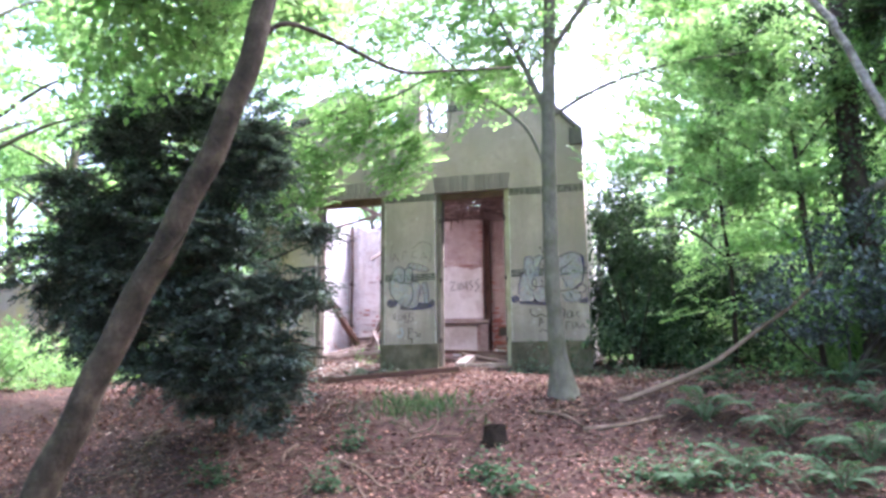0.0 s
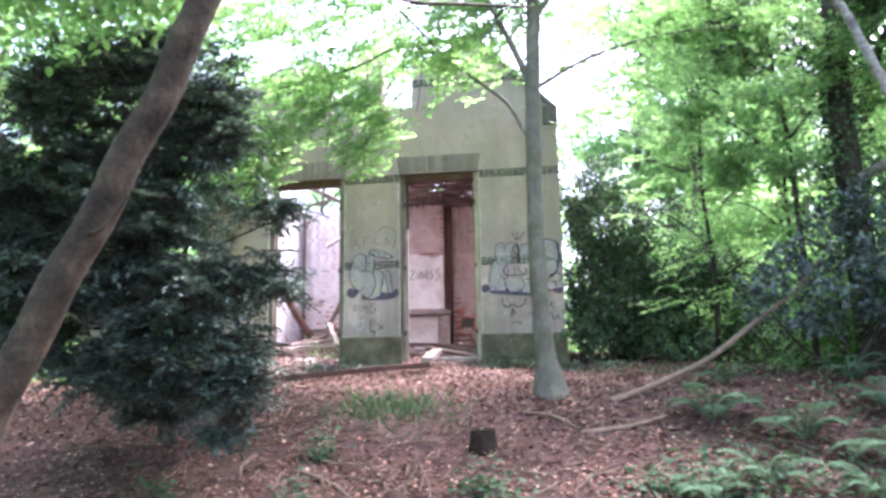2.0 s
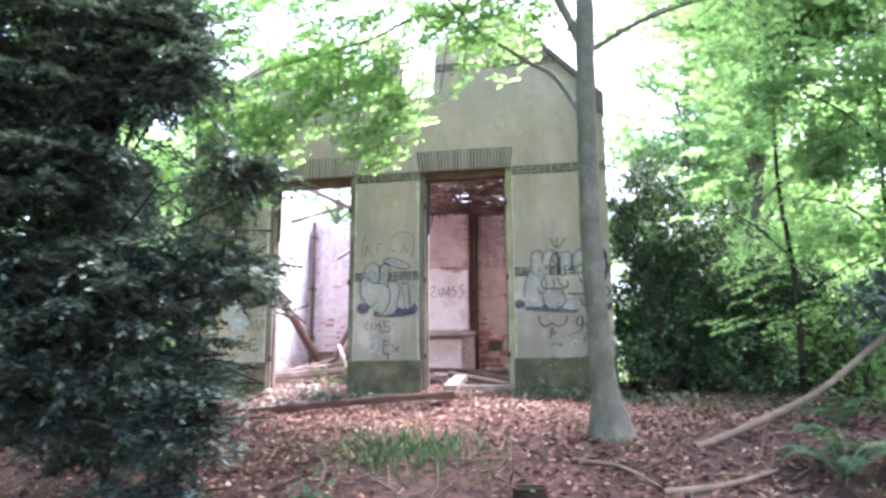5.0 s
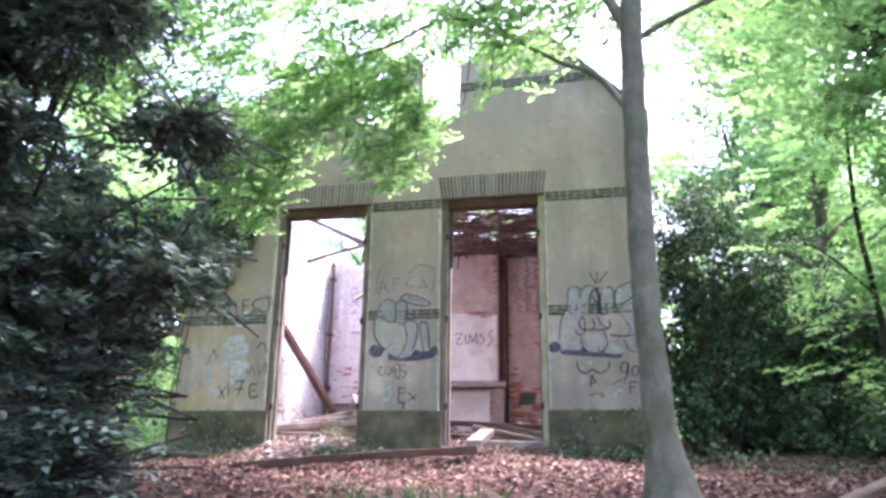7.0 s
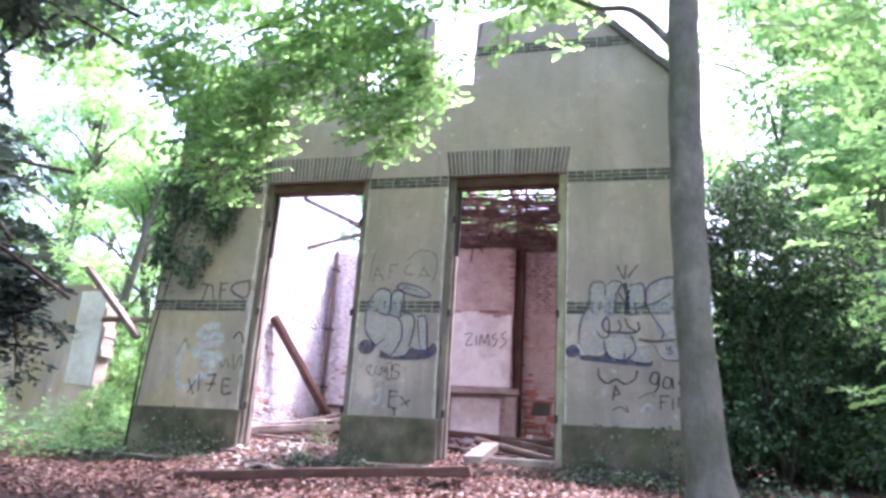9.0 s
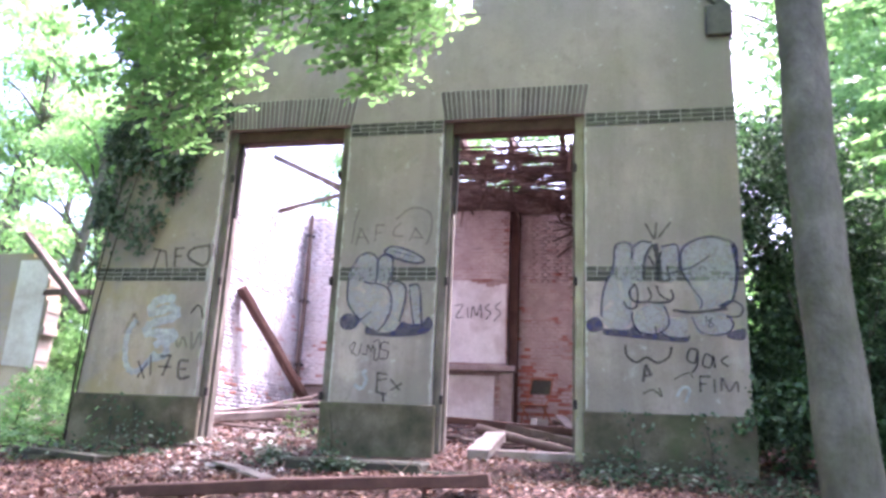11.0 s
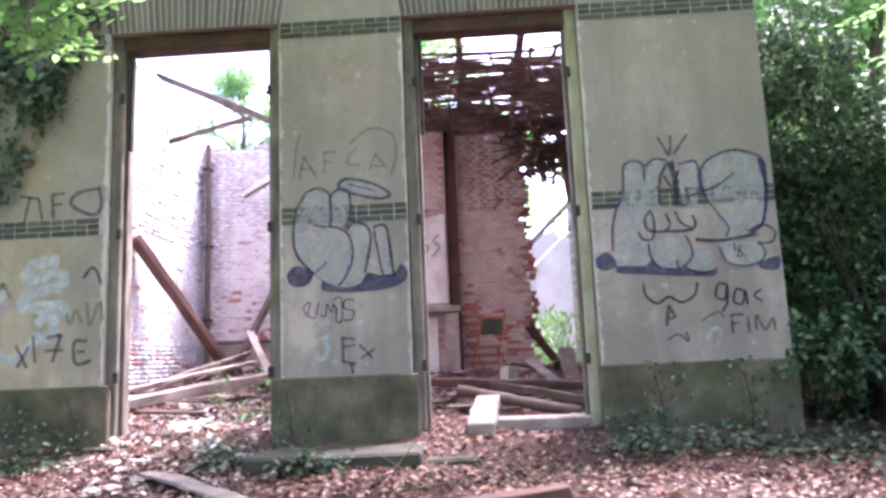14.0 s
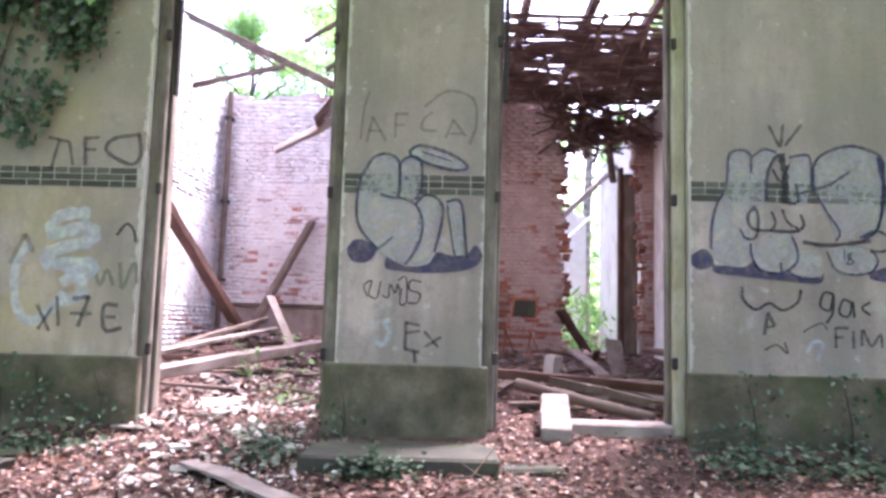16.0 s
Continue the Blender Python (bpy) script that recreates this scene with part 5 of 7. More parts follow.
for x, y, k in ((3.4, 15.2, 1), (4.6, 14.4, 0), (2.6, 17.6, 0), (5.6, 14.8, 1), (3.8, 18.4, 1), (6.6, 16.4, 0), (4.2, 13.2, 2), (7.6, 13.2, 0), (6.2, 18.8, 2), (1.8, 20, 1), (8.6, 17.2, 1), (5.2, 21, 0), (9.6, 12.4, 2),
                (-9.0, 15.3, 1), (-10.3, 14.4, 0), (-11.4, 15.6, 1), (-12.6, 14.2, 0), (-10.8, 12.9, 2), (-8.9, 16.8, 0), (-13.6, 16.4, 1), (-12, 19, 0), (-9.4, 19.5, 1), (-14.4, 11.8, 0), (-11.2, 11.2, 2), (-9.5, 22.5, 0), (-13.4, 9, 1), (-12.5, 7.5, 0),
                (-2.6, 24.6, 2), (-5, 23.5, 0)):
    stand(SHRUBS, k, x, y, 0.45 if 20 < y < 25 and x < 0 else (0.55 if x < -8 and 12 < y < 17 else 1.0))

# the far wood, uncountable
n = 90000
a, r = rng.uniform(0, 2 * np.pi, n), rng.uniform(30, 52, n)
a[:30000], r[:30000] = rng.uniform(0.1, 1.4, 30000), rng.uniform(24, 34, 30000)
h = rng.beta(0.9, 1.8, n) * (9 + 3 * np.sin(5 * a) + 2 * np.sin(13 * a))
at = np.stack([-2 + r * np.cos(a), 12 + r * np.sin(a), ground_z(-2 + r * np.cos(a), 12 + r * np.sin(a)) + h], -1)
far_wood = part("far_woods", leaves("far_woods", at, rng.normal(0, 1, (n, 3)), np.array([[0, 0, 1.0]]) + rng.normal(0, .8, (n, 3)), rng.uniform(.35, .8, n), DIAMOND), M_LEAF_FAR)
tagged(far_wood, "distant green woodland all round the clearing", "woods", kind="stuff")

# ---- fallen leaves ----
n = 85000
x = rng.uniform(-8.5, 6, n)
y = 6.5 + 14 * rng.beta(1.1, 1.7, n)
x = np.concatenate([x, rng.uniform(-15, 11, 32000)])
y = np.concatenate([y, rng.uniform(-5, 14, 32000)])
n = len(x)
bare = np.exp(-((x + 2.4) / 0.75) ** 2 - ((y - 9.2) / 0.6) ** 2) + 0.85 * np.exp(-((x + 1.0) / 2.1) ** 2 - ((y - 12.7) / 0.8) ** 2)
keep = (rng.random(n) > bare) & ~((y > 14.4) & (y < 15.0) & ((x < -6.05) | ((x > -4.65) & (x < -3.3)) | (x > -1.9))) & ~((y > 14.4) & (x > -0.7) & (x < -0.25)) & (rng.random(n) < 0.75 + 0.25 * np.sin(2.1 * x) * np.sin(1.7 * y))
x, y = x[keep], y[keep]
at = np.stack([x, y, ground_z(x, y) + rng.uniform(0.004, 0.03, len(x))], -1)
nm = np.array([[0, 0, 1.0]]) + rng.normal(0, .35, (len(x), 3))
litter = part("fallen_leaves", leaves("fallen_leaves", at, rng.normal(0, 1, (len(x), 3)) * (1, 1, .25), nm, rng.uniform(.035, .075, len(x)), DIAMOND), M_LITTER)
n = 19000
x, y = rng.uniform(-7.5, 1.5, n), 10.8 + 4.2 * rng.random(n)
keep = ~((y > 14.4) & ((x < -6.05) | ((x > -4.65) & (x < -3.3)) | (x > -1.9)))
x, y = x[keep], y[keep]
at = np.stack([x, y, ground_z(x, y) + rng.uniform(0.012, 0.04, len(x))], -1)
crumbs = part("leaf_crumbs", leaves("leaf_crumbs", at, rng.normal(0, 1, (len(x), 3)) * (1, 1, .25), np.array([[0, 0, 1.0]]) + rng.normal(0, .45, (len(x), 3)), rng.uniform(.018, .05, len(x)), DIAMOND), M_CRUMB)
n = 2800
x, y = -5.3 + rng.normal(0, .55, n), rng.uniform(13.3, 18.6, n)
keep = (x > -6.9) & (x < -4.3) & ((y < 14.3) | (y > 15.0) | ((x > -6.0) & (x < -4.65)))
x, y = x[keep], y[keep]
n = len(x)
at = np.stack([x, y, ground_z(x, y) + rng.uniform(0.012, 0.05, n)], -1)
flakes = part("plaster_flakes", leaves("plaster_flakes", at, rng.normal(0, 1, (n, 3)) * (1, 1, .2), np.array([[0, 0, 1.0]]) + rng.normal(0, .35, (n, 3)), rng.uniform(.02, .085, n) * rng.random(n) ** .5, DIAMOND), M_FLAKE)
tagged(flakes, "pale flakes of plaster and splinters strewn through the doorway", "debris", kind="stuff")
tagged(crumbs, "small broken leaves and pale crumbs of debris before the house", "leaf litter", kind="stuff")
tagged(litter, "red-brown carpet of fallen beech leaves", "leaf litter", kind="stuff")

# ---- brick bands and flat arches of the front ----
def brick_mesh(name, w, h, d=0.02):
    bm = box(bmesh.new(), (-w / 2, -d, 0), (w / 2, 0, h), 0.0025)
    me = bpy.data.meshes.new(name)
    bm.to_mesh(me)
    bm.free()
    return me


def varied(name, a, b, scale=30):
    """Brick whose tone differs from piece to piece."""
    m, nt, bs = blank(name, 0.88, 0, 0.2)
    r = nt.nodes.new("ShaderNodeObjectInfo").outputs["Random"]
    v = coords(nt)
    col = mixed(nt, r, a, b)
    col = mixed(nt, 0.35, col, ramp(nt, noise_tex(nt, v, scale, 6, .7), [(0.3, (.3, .3, .3)), (0.7, (1, 1, 1))]), "MULTIPLY")
    nt.links.new(col, bs.inputs["Base Color"])
    bumped(nt, bs, noise_tex(nt, v, 60, 4), 0.4, 0.004)
    return m


M_BAND_PIECE = varied("dark_brick_piece", (0.07, 0.067, 0.058), (0.15, 0.14, 0.115))
M_ARCH_PIECE = varied("arch_brick_piece", (0.13, 0.105, 0.10), (0.25, 0.205, 0.19))
HEADER, STRETCHER = brick_mesh("header", 0.101, 0.046), brick_mesh("stretcher", 0.211, 0.046)
SOLDIER = brick_mesh("soldier", 0.046, 0.352)
for x0, x1, z0 in [(a, b, z) for z in (3.735, 5.445) for a, b in ((LX + .01, -6.08), (-4.51, -3.42), (-1.84, RX - .005))] + [(-3.12, -1.02, 7.38), (-6.9, -4.87, 7.38)]:
    part("mortar_bed", box(bmesh.new(), (x0, FY - 0.002, z0), (x1, FY + 0.01, z0 + 0.159)), M_MORTAR, wall_front, "pale lime mortar")
    for c in range(3):
        x = x0 + 0.004
        k = c
        while x < x1 - 0.09:
            long = (k % 2 == 0) if c != 2 else (rng.random() < 0.25)
            w = 0.219 if long and x + 0.22 < x1 else 0.109
            ob = part("brick", STRETCHER if w > 0.2 else HEADER, M_BAND_PIECE, wall_front)
            ob.location = (x + w / 2, FY + 0.0135 + rng.uniform(0, 0.002), z0 + 0.004 + 0.053 * c)
            x += w
            k += 1
for x0, x1 in ((-6.10, -4.50), (-3.41, -1.85)):
    n = 29
    part("mortar_bed", prism([(x0, HEAD + .002), (x1, HEAD + .002), (x1 + 0.06, HEAD + 0.357), (x0 - 0.06, HEAD + 0.357)], FY - 0.002, FY + 0.01), M_MORTAR, wall_front)
    for i in range(n):
        t = (i + 0.5) / n
        b, tp = x0 + t * (x1 - x0), x0 - 0.055 + t * (x1 - x0 + 0.11)
        ob = part("brick", SOLDIER, M_ARCH_PIECE, wall_front)
        ob.matrix_world = Matrix.Translation((b, FY + 0.0135 + rng.uniform(0, 0.003), HEAD + 0.002)) @ Matrix.Rotation(math.atan2(tp - b, 0.357), 4, "Y")


# ---- graffiti ----
def paint(name, col, cover, rough=0.6):
    """Thin sprayed paint, worn through in places."""
    m, nt, b = blank(name, rough, 0, 0.3)
    v = coords(nt)
    nt.links.new(mixed(nt, noise_tex(nt, v, 6, 5), tuple(c * 0.75 for c in col), col), b.inputs["Base Color"])
    nt.links.new(ramp(nt, noise_tex(nt, v, 14, 6, 0.7), [(0.3, (cover * 0.55,) * 3), (0.62, (cover,) * 3)]), b.inputs["Alpha"])
    return m


SPRAY = {"fill": (paint("silver_spray", (0.56, 0.55, 0.54), 0.5), 0.0078), "blue": (paint("violet_spray", (0.06, 0.058, 0.125), 0.88), 0.0090),
         "line": (paint("dark_blue_spray", (0.036, 0.038, 0.09), 0.9), 0.0102), "black": (paint("black_spray", (0.035, 0.035, 0.045), 0.9), 0.0114),
         "grey": (paint("faded_black_spray", (0.06, 0.058, 0.06), 0.68), 0.0108), "white": (paint("white_spray", (0.72, 0.73, 0.77), 0.62), 0.0098),
         "faint": (paint("washed_out_spray", (0.09, 0.085, 0.085), 0.36), 0.0105), "green": (paint("green_spray", (0.10, 0.22, 0.10), 0.4), 0.0096)}
DRAWN = {}


def stroke(wall, kind, width, pts, y=None):
    """Adds a sprayed line, or a filled shape when it has no width, to the drawing of that colour."""
    width = width * {"white": 2.0, "faint": 1.3, "grey": 1.25 if wall == "L" else 1.1}.get(kind, 1.0)
    vs, fs = DRAWN.setdefault((wall, kind), ([], []))
    y = (FY if y is None else y) - SPRAY[kind][1] - 0.000012 * len(fs)
    if kind in ("grey", "faint") and len(pts) <= 3:
        ring = np.array([(a + (c - a) * k / 4, 0, b + (d - b) * k / 4) for (a, b), (c, d) in zip(pts[:-1], pts[1:]) for k in range(5)])
    else:
        ring = smooth_line([(a, 0, b) for a, b in (pts + [pts[0]] if width == 0 else pts)], 5)
    base = len(vs)
    if width == 0:
        vs.extend((p[0], y, p[2]) for p in ring[:-1])
        fs.append(tuple(range(base, len(vs))))
        return
    d = np.gradient(ring, axis=0)
    d /= np.linalg.norm(d, axis=1)[:, None] + 1e-9
    for i, (p, e) in enumerate(zip(ring, d)):
        w = width * 0.5 * (1 + 0.25 * math.sin(3.1 * i + 7 * p[0]))
        vs.append((p[0] - e[2] * w, y, p[2] + e[0] * w))
        vs.append((p[0] + e[2] * w, y, p[2] - e[0] * w))
        if i:
            k = base + 2 * i
            fs.append((k - 2, k - 1, k + 1, k))


stroke("P", "fill", 0, [(-4.33, 3.94), (-4.28, 4.02), (-4.18, 4.04), (-4.09, 3.99), (-4.07, 3.81), (-4.09, 3.71), (-3.97, 3.67), (-3.9, 3.54), (-3.9, 3.38), (-3.96, 3.26), (-4.01, 3.19), (-4.15, 3.23), (-4.25, 3.31), (-4.33, 3.41), (-4.39, 3.52), (-4.4, 3.68), (-4.38, 3.84)])
stroke("P", "fill", 0, [(-4.06, 3.99), (-4.0, 4.03), (-3.92, 4.0), (-3.9, 3.89), (-3.91, 3.77), (-3.95, 3.69), (-4.05, 3.73), (-4.08, 3.85)])
stroke("P", "fill", 0, [(-3.95, 3.65), (-3.88, 3.72), (-3.78, 3.7), (-3.74, 3.62), (-3.75, 3.46), (-3.79, 3.31), (-3.84, 3.21), (-3.94, 3.19), (-3.97, 3.24), (-3.89, 3.38), (-3.89, 3.54)])
stroke("P", "fill", 0, [(-3.7, 3.68), (-3.62, 3.69), (-3.58, 3.54), (-3.57, 3.39), (-3.57, 3.27), (-3.64, 3.26), (-3.67, 3.42), (-3.71, 3.58)])
stroke("P", "fill", 0, [(-4.0, 4.08), (-3.93, 4.11), (-3.77, 4.08), (-3.63, 4.03), (-3.55, 3.96), (-3.63, 3.93), (-3.79, 3.96), (-3.94, 4.01)])
stroke("P", "blue", 0, [(-4.46, 3.31), (-4.41, 3.37), (-4.33, 3.37), (-4.23, 3.31), (-4.29, 3.21), (-4.4, 3.2), (-4.45, 3.25)])
stroke("P", "blue", 0, [(-4.16, 3.25), (-4.01, 3.18), (-3.84, 3.2), (-3.77, 3.29), (-3.67, 3.27), (-3.55, 3.27), (-3.48, 3.35), (-3.42, 3.28), (-3.46, 3.2), (-3.59, 3.15), (-3.84, 3.13), (-4.05, 3.14), (-4.16, 3.16)])
stroke("P", "line", 0.022, [(-4.23, 3.31), (-4.33, 3.41), (-4.39, 3.52), (-4.4, 3.68), (-4.38, 3.84), (-4.33, 3.94), (-4.28, 4.02), (-4.18, 4.05), (-4.09, 4.0), (-4.07, 3.85), (-4.09, 3.71), (-4.22, 3.73)])
stroke("P", "line", 0.022, [(-4.07, 3.81), (-4.07, 3.97), (-4.0, 4.03), (-3.92, 4.01), (-3.9, 3.89), (-3.91, 3.77), (-3.95, 3.69)])
stroke("P", "line", 0.022, [(-4.08, 3.71), (-3.96, 3.67), (-3.89, 3.54), (-3.9, 3.38), (-3.96, 3.26), (-4.01, 3.19)])
stroke("P", "line", 0.022, [(-3.95, 3.65), (-3.88, 3.73), (-3.78, 3.71), (-3.73, 3.62), (-3.75, 3.46), (-3.79, 3.29)])
stroke("P", "line", 0.024, [(-3.71, 3.68), (-3.62, 3.7), (-3.58, 3.62), (-3.56, 3.43), (-3.54, 3.25)])
stroke("P", "line", 0.016, [(-3.7, 3.66), (-3.67, 3.46), (-3.63, 3.27), (-3.57, 3.27)])
stroke("P", "line", 0.024, [(-4.01, 4.07), (-3.93, 4.12), (-3.77, 4.09), (-3.63, 4.03), (-3.55, 3.96), (-3.63, 3.93), (-3.79, 3.96), (-3.96, 4.02), (-4.01, 4.07)])
stroke("P", "line", 0.012, [(-3.91, 4.07), (-3.77, 4.03), (-3.67, 4.0)])
stroke("P", "line", 0.014, [(-4.23, 3.3), (-4.11, 3.4)])
stroke("P", "faint", 0.018, [(-4.34, 4.14), (-4.3, 4.34), (-4.19, 4.15)])
stroke("P", "faint", 0.014, [(-4.33, 4.23), (-4.23, 4.23)])
stroke("P", "faint", 0.018, [(-4.12, 4.18), (-4.12, 4.37), (-4.02, 4.37)])
stroke("P", "faint", 0.014, [(-4.12, 4.28), (-4.05, 4.28)])
stroke("P", "faint", 0.018, [(-3.83, 4.39), (-3.9, 4.33), (-3.91, 4.25), (-3.8, 4.24)])
stroke("P", "faint", 0.018, [(-3.73, 4.18), (-3.67, 4.33), (-3.57, 4.2)])
stroke("P", "faint", 0.018, [(-3.9, 4.43), (-3.72, 4.56), (-3.52, 4.5), (-3.49, 4.3), (-3.54, 4.14)])
stroke("P", "faint", 0.014, [(-4.39, 4.16), (-4.37, 4.42), (-4.33, 4.55)])
stroke("P", "black", 0.012, [(-4.29, 2.94), (-4.32, 3.02), (-4.26, 3.06), (-4.28, 2.96), (-4.22, 2.93), (-4.19, 3.06)])
stroke("P", "black", 0.012, [(-4.18, 2.95), (-4.13, 2.94), (-4.12, 3.04), (-4.08, 2.97), (-4.06, 3.04), (-4.04, 2.95)])
stroke("P", "black", 0.012, [(-4.06, 3.07), (-4.0, 3.09), (-3.99, 2.91), (-4.04, 2.89), (-4.03, 3.01)])
stroke("P", "black", 0.014, [(-3.88, 3.06), (-3.96, 3.07), (-3.97, 3.0), (-3.89, 2.97), (-3.91, 2.9), (-3.98, 2.9)])
stroke("P", "white", 0.02, [(-4.11, 2.77), (-4.15, 2.74), (-4.11, 2.68), (-4.16, 2.58), (-4.24, 2.62)])
stroke("P", "grey", 0.024, [(-3.99, 2.76), (-3.99, 2.55), (-3.88, 2.53)])
stroke("P", "grey", 0.02, [(-3.99, 2.67), (-3.88, 2.69)])
stroke("P", "grey", 0.02, [(-3.99, 2.75), (-3.88, 2.73)])
stroke("P", "grey", 0.02, [(-3.85, 2.69), (-3.74, 2.57)])
stroke("P", "grey", 0.02, [(-3.72, 2.65), (-3.84, 2.57)])
stroke("P", "grey", 0.024, [(-3.92, 2.54), (-3.91, 2.45)])
stroke("R", "fill", 0, [(-1.55, 4.07), (-1.52, 4.12), (-1.44, 4.14), (-1.39, 4.1), (-1.38, 3.95), (-1.26, 3.93), (-1.27, 3.75), (-1.39, 3.66), (-1.39, 3.38), (-1.44, 3.27), (-1.56, 3.24), (-1.66, 3.29), (-1.69, 3.39), (-1.68, 3.55), (-1.64, 3.72), (-1.58, 3.84)])
stroke("R", "fill", 0, [(-1.36, 4.1), (-1.28, 4.14), (-1.18, 4.13), (-1.25, 3.97), (-1.27, 3.89), (-1.37, 3.92)])
stroke("R", "fill", 0, [(-1.09, 4.08), (-1.02, 4.11), (-0.94, 4.09), (-0.93, 3.86), (-0.98, 3.73), (-1.08, 3.75)])
stroke("R", "fill", 0, [(-0.9, 4.07), (-0.79, 4.14), (-0.63, 4.18), (-0.49, 4.16), (-0.4, 4.1), (-0.38, 3.95), (-0.4, 3.69), (-0.45, 3.54), (-0.55, 3.5), (-0.73, 3.45), (-0.81, 3.65), (-0.9, 3.86)])
stroke("R", "fill", 0, [(-1.35, 3.42), (-1.23, 3.5), (-1.09, 3.5), (-1.04, 3.38), (-1.08, 3.26), (-1.18, 3.21), (-1.32, 3.23), (-1.37, 3.33)])
stroke("R", "fill", 0, [(-1.03, 3.36), (-0.89, 3.37), (-0.86, 3.27), (-0.9, 3.19), (-1.06, 3.17), (-1.13, 3.22)])
stroke("R", "fill", 0, [(-0.81, 3.37), (-0.65, 3.42), (-0.49, 3.4), (-0.44, 3.3), (-0.5, 3.22), (-0.66, 3.19), (-0.78, 3.23)])
stroke("R", "blue", 0, [(-1.84, 3.32), (-1.75, 3.37), (-1.69, 3.33), (-1.67, 3.25), (-1.76, 3.21), (-1.83, 3.24)])
stroke("R", "blue", 0, [(-1.68, 3.25), (-1.44, 3.24), (-1.36, 3.29), (-1.32, 3.21), (-1.14, 3.2), (-0.9, 3.17), (-0.85, 3.21), (-0.88, 3.13), (-1.14, 3.14), (-1.48, 3.17), (-1.66, 3.19)])
stroke("R", "line", 0.022, [(-1.69, 3.37), (-1.68, 3.55), (-1.64, 3.72), (-1.57, 3.85), (-1.55, 4.08), (-1.51, 4.13), (-1.43, 4.14), (-1.38, 4.09), (-1.38, 3.96)])
stroke("R", "line", 0.02, [(-1.37, 4.09), (-1.28, 4.15), (-1.18, 4.13)])
stroke("R", "line", 0.022, [(-1.09, 4.09), (-1.01, 4.11), (-0.93, 4.09), (-0.92, 3.86)])
stroke("R", "line", 0.024, [(-0.91, 3.84), (-0.9, 4.04), (-0.8, 4.14), (-0.63, 4.19), (-0.48, 4.16), (-0.39, 4.1), (-0.38, 3.95), (-0.4, 3.69), (-0.45, 3.53), (-0.55, 3.49)])
stroke("R", "line", 0.018, [(-0.91, 3.85), (-0.81, 3.67), (-0.72, 3.53), (-0.75, 3.45)])
stroke("R", "line", 0.02, [(-1.39, 3.42), (-1.38, 3.31), (-1.32, 3.22), (-1.16, 3.2), (-1.05, 3.28), (-1.04, 3.38), (-1.08, 3.48)])
stroke("R", "line", 0.018, [(-1.13, 3.23), (-1.02, 3.16), (-0.88, 3.17)])
stroke("R", "line", 0.018, [(-0.82, 3.37), (-0.76, 3.24), (-0.64, 3.2), (-0.5, 3.22), (-0.44, 3.31), (-0.49, 3.4)])
stroke("R", "black", 0.05, [(-1.15, 4.1), (-1.12, 3.94), (-1.13, 3.73)])
stroke("R", "black", 0.028, [(-1.27, 3.75), (-1.25, 3.97), (-1.18, 4.1), (-1.12, 4.11)])
stroke("R", "black", 0.022, [(-1.22, 4.0), (-1.15, 3.9), (-1.09, 4.04)])
stroke("R", "black", 0.024, [(-1.11, 3.73), (-1.03, 3.75), (-1.04, 3.89)])
stroke("R", "black", 0.02, [(-1.02, 3.81), (-0.8, 3.88), (-0.63, 3.99)])
stroke("R", "black", 0.026, [(-1.36, 3.7), (-1.41, 3.62), (-1.37, 3.53), (-1.23, 3.52), (-1.05, 3.52), (-0.99, 3.57), (-1.01, 3.65)])
stroke("R", "black", 0.022, [(-1.47, 3.53), (-1.43, 3.46), (-1.35, 3.47), (-1.33, 3.62), (-1.36, 3.71)])
stroke("R", "black", 0.02, [(-1.23, 3.67), (-1.2, 3.58), (-1.24, 3.52)])
stroke("R", "black", 0.02, [(-1.15, 3.69), (-1.11, 3.59), (-1.03, 3.54)])
stroke("R", "black", 0.03, [(-1.0, 3.44), (-0.81, 3.42), (-0.49, 3.46)])
stroke("R", "black", 0.012, [(-0.69, 3.39), (-0.69, 3.32)])
stroke("R", "black", 0.012, [(-0.63, 3.37), (-0.67, 3.34), (-0.62, 3.3), (-0.67, 3.28), (-0.64, 3.35)])
stroke("R", "black", 0.016, [(-1.17, 3.28), (-1.16, 3.2)])
stroke("R", "grey", 0.02, [(-1.24, 4.34), (-1.16, 4.17)])
stroke("R", "grey", 0.022, [(-1.13, 4.35), (-1.15, 4.17)])
stroke("R", "grey", 0.02, [(-0.99, 4.35), (-1.12, 4.18)])
stroke("R", "black", 0.022, [(-1.46, 3.09), (-1.45, 2.99), (-1.36, 2.92), (-1.26, 2.97), (-1.16, 2.92), (-1.05, 2.98), (-1.02, 3.08)])
stroke("R", "grey", 0.026, [(-1.3, 2.73), (-1.27, 2.9), (-1.22, 2.8)])
stroke("R", "grey", 0.016, [(-1.28, 2.79), (-1.22, 2.8)])
stroke("R", "grey", 0.016, [(-1.3, 2.62), (-1.21, 2.66), (-1.13, 2.6), (-1.15, 2.68)])
stroke("R", "black", 0.02, [(-0.78, 3.05), (-0.85, 3.06), (-0.88, 2.96), (-0.81, 2.93), (-0.78, 3.05), (-0.79, 2.91), (-0.84, 2.83)])
stroke("R", "black", 0.018, [(-0.65, 2.99), (-0.71, 3.01), (-0.74, 2.91), (-0.67, 2.89), (-0.64, 3.0), (-0.63, 2.88)])
stroke("R", "black", 0.018, [(-0.51, 3.0), (-0.57, 2.95), (-0.51, 2.9)])
stroke("R", "grey", 0.02, [(-0.77, 2.65), (-0.77, 2.8), (-0.67, 2.8)])
stroke("R", "grey", 0.018, [(-0.77, 2.73), (-0.71, 2.73)])
stroke("R", "grey", 0.02, [(-0.64, 2.65), (-0.64, 2.78)])
